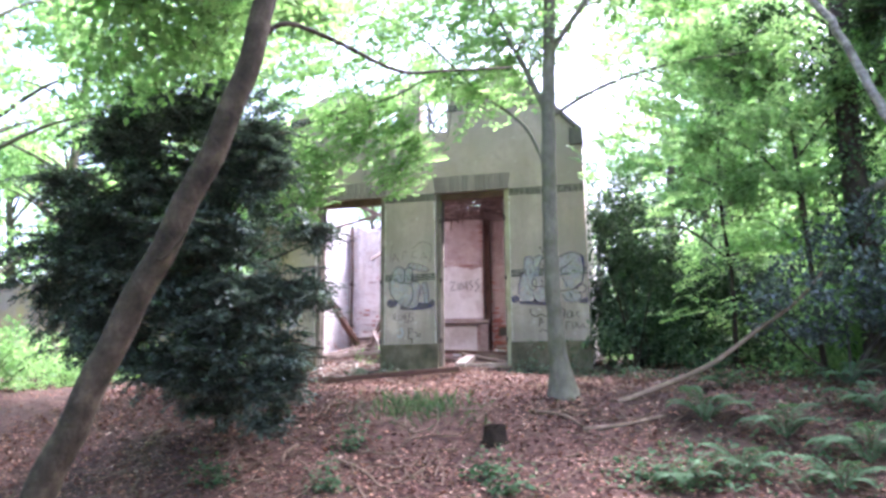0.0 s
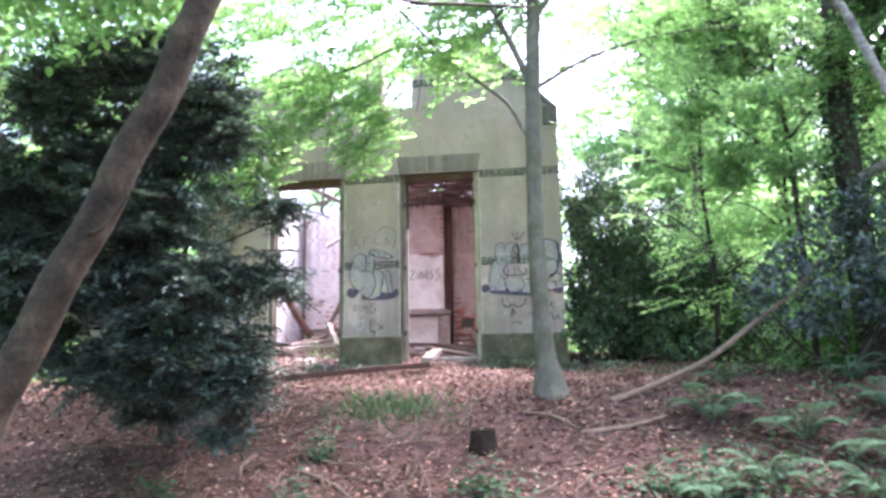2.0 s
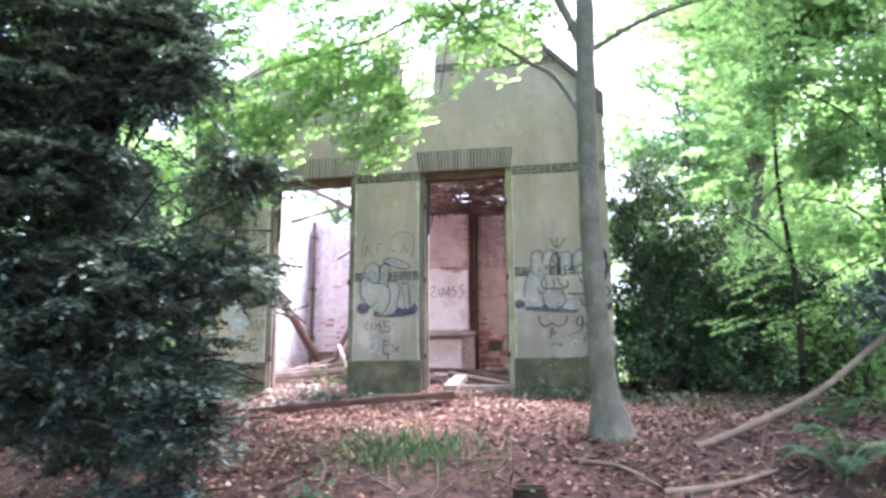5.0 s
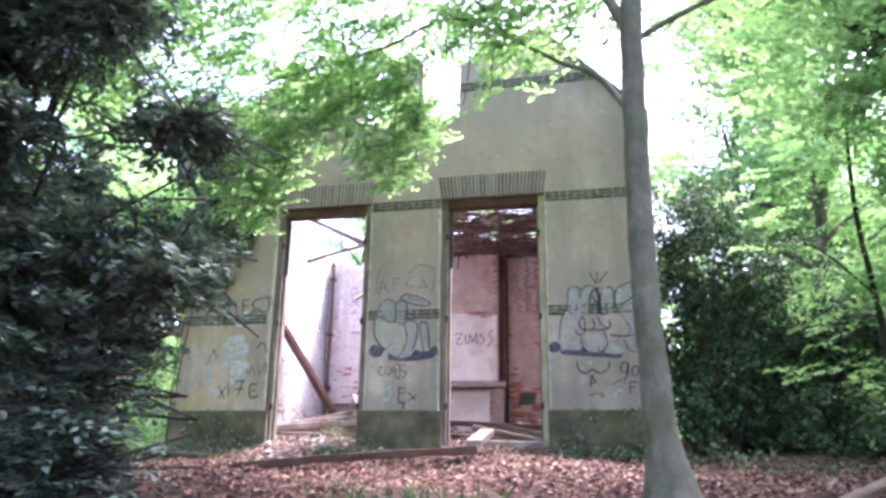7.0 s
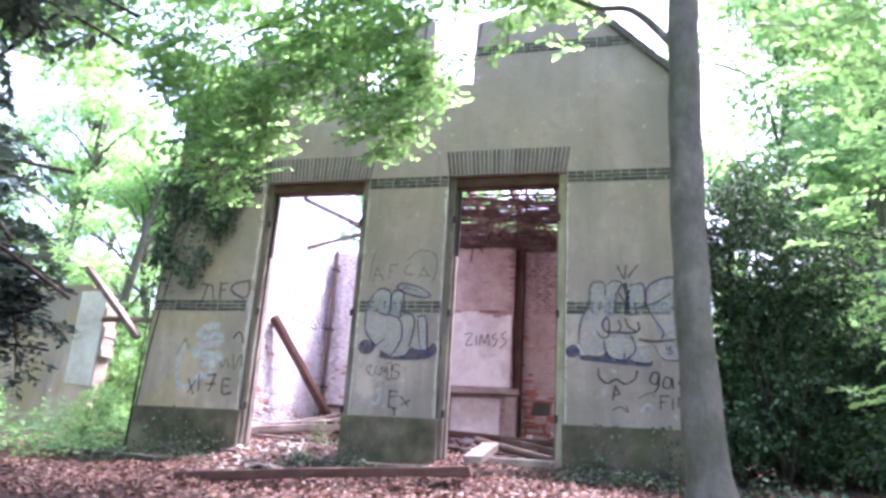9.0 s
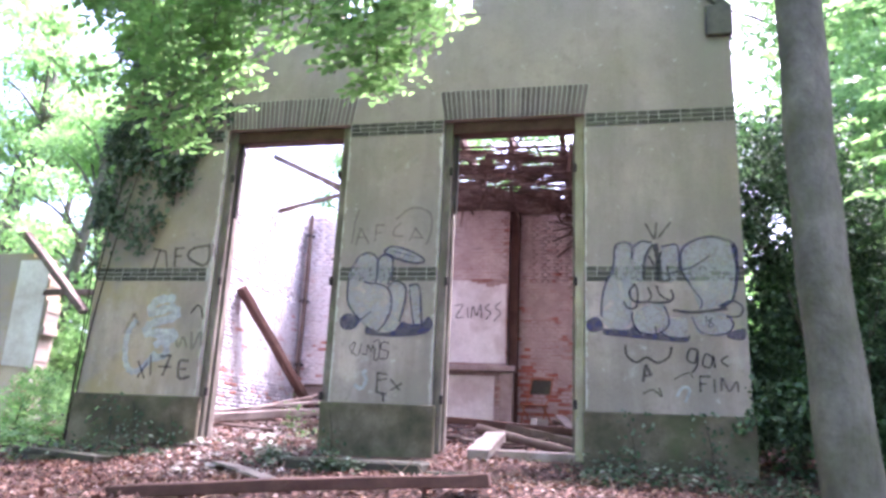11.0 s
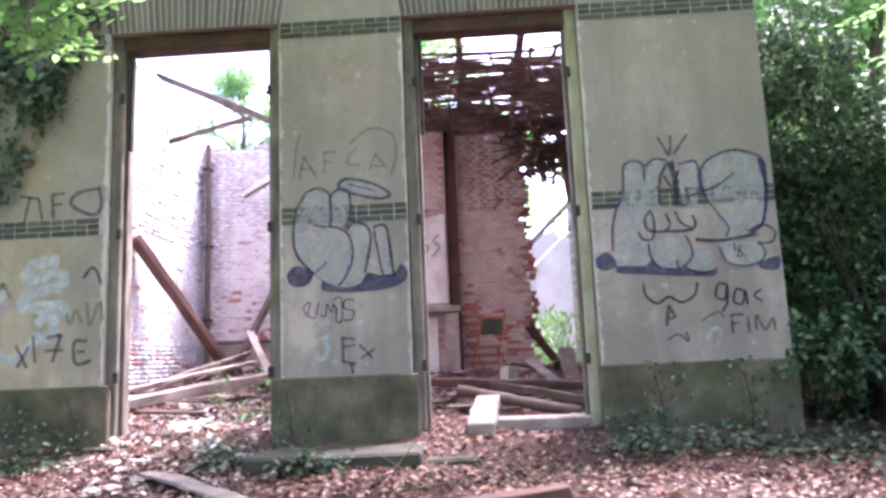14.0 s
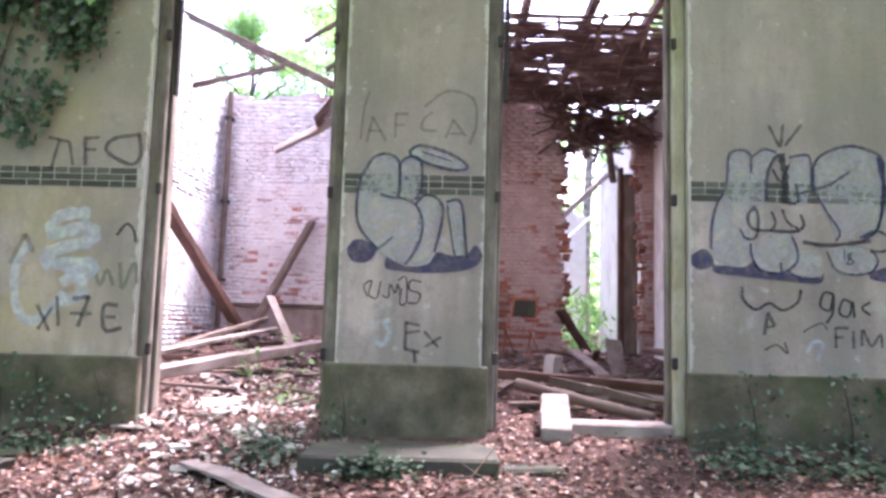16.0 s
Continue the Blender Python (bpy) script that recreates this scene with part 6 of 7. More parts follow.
stroke("R", "grey", 0.02, [(-0.58, 2.67), (-0.57, 2.79), (-0.51, 2.67), (-0.44, 2.76), (-0.43, 2.66)])
stroke("R", "grey", 0.014, [(-1.01, 2.76), (-0.95, 2.8), (-0.87, 2.83), (-0.83, 2.78)])
stroke("R", "white", 0.014, [(-0.99, 2.6), (-0.93, 2.69), (-0.87, 2.67), (-0.91, 2.55)])
stroke("L", "grey", 0.022, [(-6.85, 4.12), (-6.68, 4.09)])
stroke("L", "grey", 0.022, [(-6.76, 4.11), (-6.81, 3.87)])
stroke("L", "grey", 0.024, [(-6.56, 4.14), (-6.54, 3.9)])
stroke("L", "grey", 0.02, [(-6.55, 4.12), (-6.44, 4.13)])
stroke("L", "grey", 0.02, [(-6.55, 4.03), (-6.46, 4.03)])
stroke("L", "grey", 0.026, [(-6.12, 4.16), (-6.33, 4.12), (-6.38, 4.02), (-6.19, 3.92), (-6.11, 3.99), (-6.13, 4.16)])
stroke("L", "grey", 0.02, [(-6.68, 4.09), (-6.64, 3.9)])
stroke("L", "white", 0.05, [(-6.47, 3.53), (-6.7, 3.5), (-6.76, 3.36), (-6.49, 3.42), (-6.44, 3.32), (-6.73, 3.23), (-6.77, 3.13), (-6.44, 3.13), (-6.46, 3.06), (-6.63, 3.06)])
stroke("L", "white", 0.035, [(-6.93, 3.28), (-7.02, 3.1), (-7.0, 2.83), (-6.91, 2.69), (-6.78, 2.72), (-6.62, 2.91)])
stroke("L", "white", 0.04, [(-6.66, 2.98), (-6.53, 3.04), (-6.5, 2.89), (-6.67, 2.83)])
stroke("L", "black", 0.022, [(-6.25, 3.36), (-6.18, 3.45), (-6.12, 3.4), (-6.1, 3.31)])
stroke("L", "grey", 0.022, [(-6.83, 2.81), (-6.72, 2.61)])
stroke("L", "grey", 0.022, [(-6.71, 2.79), (-6.81, 2.62)])
stroke("L", "grey", 0.022, [(-6.68, 2.88), (-6.65, 2.65)])
stroke("L", "grey", 0.026, [(-6.56, 2.86), (-6.43, 2.88), (-6.5, 2.65)])
stroke("L", "grey", 0.02, [(-6.57, 2.75), (-6.4, 2.75)])
stroke("L", "grey", 0.026, [(-6.2, 2.82), (-6.31, 2.81), (-6.29, 2.63), (-6.16, 2.65)])
stroke("L", "grey", 0.02, [(-6.29, 2.73), (-6.21, 2.73)])
stroke("L", "green", 0.03, [(-6.41, 3.09), (-6.35, 2.97), (-6.31, 3.09), (-6.25, 2.97)])
stroke("L", "green", 0.03, [(-6.21, 3.15), (-6.18, 2.95), (-6.1, 3.15), (-6.06, 2.98)])
stroke("L", "faint", 0.03, [(-7.07, 3.12), (-6.97, 3.35), (-6.89, 3.21)])
stroke("R", "line", 0.022, [(-0.41, 4.11), (-0.37, 3.88), (-0.43, 3.57), (-0.55, 3.46)])
stroke("R", "blue", 0, [(-0.51, 3.22), (-0.34, 3.27), (-0.35, 3.16), (-0.49, 3.17)])
stroke("R", "line", 0.02, [(-0.57, 3.48), (-0.45, 3.54), (-0.35, 3.48), (-0.38, 3.39), (-0.5, 3.38)])
stroke("R", "blue", 0, [(-0.43, 4.11), (-0.36, 4.06), (-0.38, 3.88), (-0.41, 3.98)])
stroke("P", "faint", 0.014, [(-3.70, 4.22), (-3.59, 4.22)])  # crossbar

# scrawl on the chimney breast
for pts in ([(-4.25, 4.42), (-4.1, 4.44), (-4.22, 4.22), (-4.08, 4.22)], [(-4.02, 4.4), (-4.0, 4.2)], [(-3.95, 4.2), (-3.92, 4.42), (-3.85, 4.25), (-3.78, 4.45), (-3.76, 4.2)], [(-3.62, 4.46), (-3.7, 4.38), (-3.6, 4.3), (-3.68, 4.18)], [(-3.42, 4.5), (-3.52, 4.4), (-3.42, 4.3), (-3.54, 4.15)]):
    stroke("M", "black", 0.022, pts, 19.738)

for (wall, kind), (vs, fs) in DRAWN.items():
    bm = bmesh.new()
    made = [bm.verts.new(v) for v in vs]
    for f in fs:
        bm.faces.new([made[i] for i in f])
    bmesh.ops.triangulate(bm, faces=[f for f in bm.faces if len(f.verts) > 4])
    ob = part("graffiti", bm, SPRAY[kind][0], breast if wall == "M" else wall_front, {"fill": "silver-white spray paint fill", "blue": "violet spray paint shadow", "line": "dark blue spray paint outline", "black": "black spray paint scrawl",
              "grey": "faded black spray paint letters", "faint": "washed-out grey spray paint letters", "white": "white spray paint scrawl", "green": "green spray paint scrawl"}[kind])
    ob.visible_shadow = False

# ---- ivy ----
n = 21000
z = rng.uniform(3.7, 7.6, n)
lim = np.interp(z, (3.7, 4.1, 4.4, 5.0, 5.9, 6.4, 7.2, 7.9), (-7.3, -6.9, -6.6, -6.25, -6.0, -5.8, -6.1, -6.5))
x = LX - 0.12 + rng.random(n) ** 1.2 * 2.1
gap = np.sin(5.1 * x + 2 * z) * np.sin(4.3 * z - 1.7 * x) + 0.5 * np.sin(11 * x) * np.sin(9 * z)
dens = np.clip((lim - x) / 0.5, 0, 1) * (0.12 + 0.88 * soft_step(-0.2, 0.6, gap)) * (0.45 + 0.55 * soft_step(3.9, 5.6, z))
ok = rng.random(n) < dens
x, z = x[ok], z[ok]
m = len(x)
at = np.stack([x, FY - 0.015 - np.abs(rng.normal(0, 0.05, m)) * (1 + soft_step(5, 7, z)), z], -1)
ivy = thing("wall_ivy", "dark green ivy climbing the corner of the house front", "ivy", (LX, FY - 0.05, 1.9))
part("foliage", leaves("foliage", at - np.array(ivy.location), rng.normal(0, .6, (m, 3)) * (1, .3, 1) + (0, -.15, -.5), np.array([[0, -1.0, .35]]) + rng.normal(0, .35, (m, 3)), rng.uniform(.05, .095, m)), M_IVY, ivy)
for xs in ((-7.60, -7.57, -7.45, -7.2), (-7.58, -7.5, -7.3, -7.0), (-7.62, -7.61, -7.6, -7.3)):
    v, q = tube_arrays([(smooth_line([(xx, FY - 0.02, 1.9 + 1.35 * i) for i, xx in enumerate(xs)], 6) - np.array(ivy.location), np.linspace(.009, .005, 19))], 6)
    part("stem", mesh_fast("stem", v, q), M_BARK2, ivy, smooth=True)


def ground_leaves(name, label, category, spots, n, size, mat, rise, shape=LEAF):
    """A low patch of leaves: spots are (x, y, reach x, reach y)."""
    k = rng.integers(len(spots), size=n)
    s = np.array(spots)[k]
    x = s[:, 0] + rng.normal(0, .5, n) * s[:, 2]
    y = s[:, 1] + rng.normal(0, .5, n) * s[:, 3]
    hh = np.abs(rng.normal(0, .5, n)) * rise
    at = np.stack([x, y, ground_z(x, y) + hh], -1)
    ob = part(name, leaves(name, at, rng.normal(0, 1, (n, 3)) * (1, 1, .3), np.array([[0, -.3, 1.0]]) + rng.normal(0, .4, (n, 3)), rng.uniform(.6, 1.3, n) * size, shape), mat)
    return tagged(ob, label, category, kind="stuff")


ground_leaves("ground_ivy", "dark ivy creeping at the foot of the house wall", "ivy", [(-1.6, 14.2, .4, .3), (-1.0, 14.15, .5, .35), (-0.4, 14.1, .5, .4), (0.2, 14.0, .6, .5), (-4.9, 14.15, .25, .3), (-4.1, 13.7, .25, .08), (-6.6, 14.2, .5, .25), (-7.4, 14.0, .6, .4)], 2800, .055, M_IVY, .15)
ground_leaves("bramble_patch", "low green brambles on the leafy slope", "brambles", [(1.2, 8.4, .8, .5), (2.2, 8.3, .8, .6), (3.1, 8.9, .9, .7), (2.8, 10.0, 1.0, .7), (1.8, 7.7, .9, .4), (4.0, 9.6, 1.0, .8), (0.6, 7.8, .6, .3), (-4.3, 7.55, .3, .15), (-3.0, 8.5, .2, .12), (-2.9, 7.45, .2, .12), (-1.3, 7.95, .25, .12), (-1.0, 7.55, .25, .12), (0.4, 7.95, .4, .2), (0.9, 7.8, .4, .2), (4.6, 10.8, 1, .8), (2.0, 11.6, 1, .5), (1.0, 12.4, .9, .5)], 2700, .065, M_FERN, .28)
ground_leaves("green_weeds", "bright green weeds at the edge of the clearing", "weeds", [(-9.0, 14.2, 1.6, .8), (-10.5, 13.4, 1.8, 1.0), (-8.3, 15.0, .8, 1), (3.6, 13.4, 1.5, .8), (-1.4, 22.4, .4, .9), (-11.5, 12.2, 1.8, 1.2), (5.5, 13.0, 1.6, .9)], 5200, .09, M_UNDER, .45)
ground_leaves("floor_weeds", "fresh green weeds sprouting from the rubble", "weeds", [(-5.55, 17.6, .12, .1), (-5.75, 16.4, .15, .12), (-5.0, 15.3, .25, .3), (-1.75, 21.4, .3, .5), (-1.5, 22.3, .35, .6), (-1.3, 21.6, .2, .4), (-1.7, 22.0, .3, .5)], 380, .06, M_UNDER, .4)

n = 480
x, y = -1.75 + rng.normal(0, .25, n) + 0.12 * (np.arange(n) % 5), rng.uniform(21.6, 24.6, n)
at = np.stack([x, y, ground_z(x, y) + rng.random(n) ** 1.3 * 1.05], -1)
tall = part("tall_weeds", leaves("tall_weeds", at, rng.normal(0, .7, (n, 3)) + (0, 0, .7), np.array([[0, -1.0, .5]]) + rng.normal(0, .5, (n, 3)), rng.uniform(.12, .3, n), (NEEDLE[0] * (.7, 1, 1), NEEDLE[1])), M_UNDER)
tagged(tall, "tall fresh green weeds growing in the rear room", "weeds", kind="stuff")

# grass on the mound
n = 700
x, y = -2.55 + rng.normal(0, .38, n), 9.75 + rng.normal(0, .28, n)
at = np.stack([x, y, ground_z(x, y)], -1)
gr = part("grass", leaves("grass", at, np.array([[0, 0, 1.0]]) + rng.normal(0, .9, (n, 3)), rng.normal(0, 1, (n, 3)), rng.uniform(.08, .22, n), (NEEDLE[0] * (.35, 1, 1), NEEDLE[1])), M_SHADE)
tagged(gr, "tuft of dull green grass on the mound", "grass", kind="stuff")

# ---- ferns ----
def frond_mesh(length):
    pts = smooth_line([(0, 0, 0), (0, length * .35, length * .42), (0, length * .75, length * .5), (0, length, length * .34)], 5)
    v, q = tube_arrays([(pts, np.linspace(.006, .002, len(pts)))], 4)
    at, al, sz = [], [], []
    for i in range(2, len(pts)):
        for s in (-1, 1):
            for o in (0, .33, .66):
                p = pts[i] + (pts[i] - pts[i - 1]) * (o - .5)
                at.append(p)
                al.append((s, .45, -.12))
                sz.append(length * .22 * math.sin(math.pi * min(.98, (i + .3) / len(pts))) + .02)
    me = leaves("frond", np.array(at), np.array(al, float), np.tile([[0, 0, 1.0]], (len(at), 1)) + rng.normal(0, .12, (len(at), 3)), np.array(sz), (DIAMOND[0] * (.3, 1, 1), DIAMOND[1]))
    bm = bmesh.new()
    bm.from_mesh(me)
    bm.from_mesh(mesh_fast("rib", v, q))
    return bm


fern = thing("fern", "green fern with arching fronds on the leafy ground", "fern", (0, 0, 0), "ferns on the slope")
for i in range(9):
    f = part("frond", frond_mesh(rng.uniform(.42, .62)), M_FERN, fern)
    f.matrix_local = Matrix.Rotation(i * 0.7 + rng.uniform(-.2, .2), 4, "Z") @ Matrix.Rotation(rng.uniform(-.15, .3), 4, "X")
spots = ((1.15, 9.55, 1.1), (1.95, 9.05, 1.0), (2.6, 8.45, 1.1), (1.3, 8.05, .8), (3.1, 9.7, 1.0), (0.75, 7.75, .7), (2.1, 7.7, .8), (3.7, 8.8, 1.1), (3.2, 11.0, .9), (4.4, 10.1, 1.1), (1.6, 10.9, .7))
fern.matrix_world = spot(spots[0][0], spots[0][1], .3, spots[0][2])
for x, y, s in spots[1:]:
    o = copy_thing(fern, Matrix.Identity(4))
    o.matrix_world = spot(x, y, rng.uniform(0, 6), s)

# ---- twigs and rubble ----
lines = []
for i in range(420):
    x, y = (rng.uniform(-6.2, -1.6), rng.uniform(6.8, 10.4)) if i < 240 else ((rng.uniform(-0.6, 2.6), rng.uniform(7.4, 10.6)) if i < 350 else (rng.uniform(-6.5, 0), rng.uniform(11, 14.2)))
    a, ln = rng.uniform(0, 6.28), rng.uniform(.15, .75)
    p = np.array([(x, y), (x + .5 * ln * math.cos(a), y + .5 * ln * math.sin(a)), (x + ln * math.cos(a + .2), y + ln * math.sin(a + .2))])
    zz = ground_z(p[:, 0], p[:, 1]) + (.015, .03, .03 + rng.uniform(0, .16))
    lines.append((np.column_stack([p, zz]), np.linspace(rng.uniform(.006, .014), .003, 3)))
v, q = tube_arrays(lines, 5)
tagged(part("twigs", mesh_fast("twigs", v, q), M_TWIG, smooth=True), "dead twigs scattered over the leaves", "twigs", kind="stuff")
for pts, r in (((-3.1, 8.2), (-2.7, 8.0), (-2.35, 7.6)), .025), (((-3.75, 8.6), (-3.8, 8.35), (-3.7, 8.1)), .03), (((-1.0, 9.9), (-0.6, 9.7), (-0.3, 9.3)), .028), (((-0.3, 9.2), (0.2, 9.35), (0.7, 9.7)), .04), (((0.3, 8.3), (0.7, 8.15), (1.2, 8.0)), .022):
    p = np.array(pts)
    v, q = tube_arrays([(smooth_line(np.column_stack([p, ground_z(p[:, 0], p[:, 1]) + .02]), 4), np.linspace(r, r * .5, 9))], 7)
    tagged(part("fallen_stick", mesh_fast("fallen_stick", v, q), M_TWIG, smooth=True), "bare dead stick lying on the leaves", "stick", "sticks on the slope")


def rubble(name, label, n, xs, ys, big, mat):
    bm = bmesh.new()
    for i in range(n):
        x, y = rng.uniform(*xs), rng.uniform(*ys)
        s = rng.uniform(.3, 1.0, 3) * (big, big, big * .22)
        m = Matrix.Translation((x, y, float(ground_z(x, y)) + s[2] * .4)) @ Euler(rng.normal(0, .3, 3) * (1, 1, 6)).to_matrix().to_4x4()
        box(bm, -s / 2, s / 2, 0, m, big * .07)
    return tagged(part(name, bm, mat), label, "rubble", kind="stuff")


rubble("rubble", "broken red brick rubble on the floor inside", 260, (-7.2, -0.8), (15.2, 19.6), .16, M_SOLDIER)
rubble("plaster_rubble", "pale plaster rubble in and before the doorway", 150, (-6.2, -4.5), (13.6, 17.5), .13, M_MORTAR)
rubble("brick_rubble", "red brick rubble along the back wall", 120, (-7.0, -1.0), (18.9, 19.95), .16, M_BRICK_PINK)
bm = bmesh.new()
for i in range(110):
    x, y = (rng.uniform(-7.1, -4.6), rng.uniform(15.2, 19.4)) if i < 55 else (rng.uniform(-3.4, -0.9), rng.uniform(15.3, 19.2))
    ln, w = rng.uniform(.2, .9), rng.uniform(.025, .08)
    m = Matrix.Translation((x, y, float(ground_z(x, y)) + rng.uniform(.02, .1))) @ Euler((rng.normal(0, .12), rng.normal(0, .15), rng.uniform(0, 6.28))).to_matrix().to_4x4()
    box(bm, (-w / 2, -ln / 2, -.012), (w / 2, ln / 2, .012), 0, m, .006)
tagged(part("broken_boards", bm, M_WOOD), "broken boards and laths strewn on the floor inside", "boards", kind="stuff")

# ---- rusty chair ----
ch = thing("metal_chair", "rusty tubular metal chair standing against the brick wall", "chair", (-2.72, 19.2, 2.38))
for s in (-0.17, 0.17):
    v, q = tube_arrays([(smooth_line([(s - .08, -.1, -.05), (s - .03, -.02, .28), (s + .04, .05, .5), (s + .08, .12, .78)], 4), [.013] * 13)], 8)
    part("back_leg", mesh_fast("back_leg", v, q), M_RUST, ch, smooth=True)
    v, q = tube_arrays([(smooth_line([(s + .10, -.02, -.05), (s + .02, -.08, .15), (s - .08, -.2, .33)], 4), [.013] * 9)], 8)
    part("front_leg", mesh_fast("front_leg", v, q), M_RUST, ch, smooth=True)
part("seat", box(bmesh.new(), (-.2, -.3, .30), (.18, .0, .325), .008), M_RUST, ch)
part("backrest", box(bmesh.new(), (-.17, -.01, .0), (.17, .01, .24), .008, Matrix.Translation((.05, .08, .5)) @ Matrix.Rotation(-.22, 4, "X")), M_STONE, ch, "dull grey backrest panel")
part("top_rail", box(bmesh.new(), (-.19, -.015, .24), (.19, .015, .275), .008, Matrix.Translation((.06, .08, .5)) @ Matrix.Rotation(-.22, 4, "X")), M_RUST, ch)

# ---- other ruins ----
v_l = [(-17, 1.8)] + [(-10.3, 1.8)] + ragged([(-10.4, 2.6), (-10.3, 3.4), (-10.35, 4.2), (-10.6, 4.7), (-11.4, 4.74), (-13, 4.7), (-17, 4.4)])
tagged(part("wall_outer", prism(v_l, 17.0, 17.3), M_PLASTER), "low ruined garden wall with a broken white end", "wall", kind="structure")
part("plaster_end", box(bmesh.new(), (-10.95, 16.975, 2.9), (-10.4, 16.996, 4.6), .01, None, .03), M_WHITE)
tagged(bpy.data.objects["plaster_end"], "white plaster left on the broken wall end", "plaster", kind="structure")
timber((-10.7, 16.7, 5.0), (-9.3, 16.6, 3.7), 0.16, 0.10, M_WOOD, "leaning weathered fence timber", "beam")
timber((-10.25, 16.8, 4.05), (-8.6, 16.7, 4.02), 0.09, 0.09, M_WOOD, "weathered cross rail of a broken fence", "rail")

# rear room post and door
door = thing("old_door", "brown weathered door leaf and post left standing in the broken wall", "door", (-0.94, 20.46, 2.2))
part("post", local(door, box(bmesh.new(), (-1.10, 20.40, 2.2), (-1.03, 20.54, 5.3), 0.008, None, 0.006)), M_WOOD_RED, door)
part("leaf", local(door, box(bmesh.new(), (-1.027, 20.44, 2.2), (-0.79, 20.48, 5.2), 0.006, None, 0.006)), M_FRAME, door)
part("rail", local(door, box(bmesh.new(), (-0.14, -0.02, -0.05), (0.14, 0.0, 0.05), 0.005, Matrix.Translation((-0.93, 20.438, 4.45)) @ Matrix.Rotation(radians(-28), 4, "Y"))), M_WOOD_PALE, door, "pale broken rail")

# ---- trees at the edge ----
old = tree("old_tree", "dark ivy-clad old tree with a crooked pale limb", [(4.2, 12.6, 1.4), (4.12, 12.6, 3.0), (4.06, 12.6, 5.0), (4.1, 12.6, 7.5), (4.3, 12.6, 10)], [.30, .22, .19, .16, .12],
     [([(4.5, 12.4, 6.3), (4.8, 11.6, 7.2), (5.2, 10.6, 7.6)], .07, 2, 14), ([(4.1, 12.6, 7), (3.4, 13.4, 7.6), (2.6, 14, 7.8)], .06, 2, 14)], M_BARK2, M_SHADE, per=8, size=.09, kids=(3, 4))
v, q = tube_arrays([(smooth_line([(4.1, 12.55, 4.5), (4.45, 11.8, 4.7), (4.3, 11.2, 4.95), (4.06, 11.0, 5.35), (3.7, 11.0, 6.3), (3.29, 11.0, 7.21), (2.6, 10.8, 8.2)], 5) + rng.normal(0, .018, (31, 3)), np.linspace(.085, .05, 31))], 10)
part("limb", mesh_fast("limb", v - np.array(old.location), q), M_BIRCH, old, "pale grey bare limb", smooth=True)
n = 2200
z, a = 2.6 + 6.0 * rng.random(n) ** 0.9, rng.uniform(0, 6.28, n)
r = (0.22 + 0.28 * np.abs(np.sin(2.3 * z)) * rng.random(n)) * (1 + 0.9 * soft_step(4.6, 7.0, z))
at = np.stack([4.08 + r * np.cos(a), 12.6 + r * np.sin(a), z], -1)
part("ivy", leaves("ivy", at - np.array(old.location), rng.normal(0, .6, (n, 3)) + (0, 0, -.6), np.stack([np.cos(a), np.sin(a), 0.3 * np.ones(n)], -1) + rng.normal(0, .35, (n, 3)), rng.uniform(.06, .11, n)), M_SHADE, old, "dark clinging ivy")
for k, (x, y, h) in enumerate(((2.3, 14.4, 5.2), (3.6, 14.0, 4.6), (5.2, 13.2, 5.0))):
    young = tree("young_beech", "slender young beech with layered bright green sprays", [(x, y, float(ground_z(x, y)) - 0.1), (x + .05, y, 3.4), (x - .05, y, h), (x + .1, y, h + 2.2)], [.05, .04, .03, .012], [([(x, y, 3.2), (x + .8, y - .3, 3.7), (x + 1.5, y - .5, 3.8)], .016, 0, 0), ([(x, y, 3.9), (x - .7, y - .4, 4.4), (x - 1.3, y - .6, 4.5)], .016, 0, 0)], M_BARK2, M_LEAF, group="young beeches")
    ends = spread_ends(210, (x - 1.7, y - 1.0, 2.6), (x + 1.7, y + 0.8, h + 2.0), None, 0.5)
    flat_sprays(young, ends, (ends - (x, y, 0)) * (1, 1, 0) + rng.normal(0, 0.4, (len(ends), 3)) * (1, 1, .3), 0.5, 0.09, M_BARK2, M_LEAF_FAR, per=15)
tree("slender_tree", "slender pale tree behind the rear room", [(-0.30, 28.2, 2.0), (-0.28, 28.2, 4.0), (-0.22, 28.2, 6.5), (-0.1, 28.2, 9.0)], [.15, .13, .11, .06], [([(-0.2, 28.2, 6.6), (0.7, 28.4, 7.6), (1.6, 28.6, 8.0)], .04, 2, 8), ([(-0.2, 28.2, 7.2), (-1.2, 28.4, 8.2), (-2.2, 28.6, 8.6)], .04, 2, 8)], M_BIRCH, M_LEAF, per=6, size=.11)
tree("sapling", "thin straight sapling at the edge of the clearing", [(3.3, 12.5, 1.6), (3.25, 12.5, 3.4), (3.2, 12.55, 5.4), (3.0, 12.6, 7.5)], [.055, .045, .035, .02],
     [([(3.2, 12.55, 4.6), (2.6, 12.4, 5.3), (2.0, 12.2, 5.6)], .02, 2, 9), ([(3.2, 12.55, 5.2), (3.9, 12.3, 6.0), (4.6, 12.0, 6.3)], .02, 2, 9), ([(3.1, 12.6, 6.2), (2.5, 12.9, 7.0), (1.8, 13.1, 7.4)], .02, 2, 10)], M_BARK2, M_LEAF, per=8, size=.085, kids=(3, 4))

# bare stems before the evergreen
sb = thing("bare_shrub", "cluster of thin bare reddish stems before the evergreen bush", "shrub", (0.55, 14.75, 1.8))
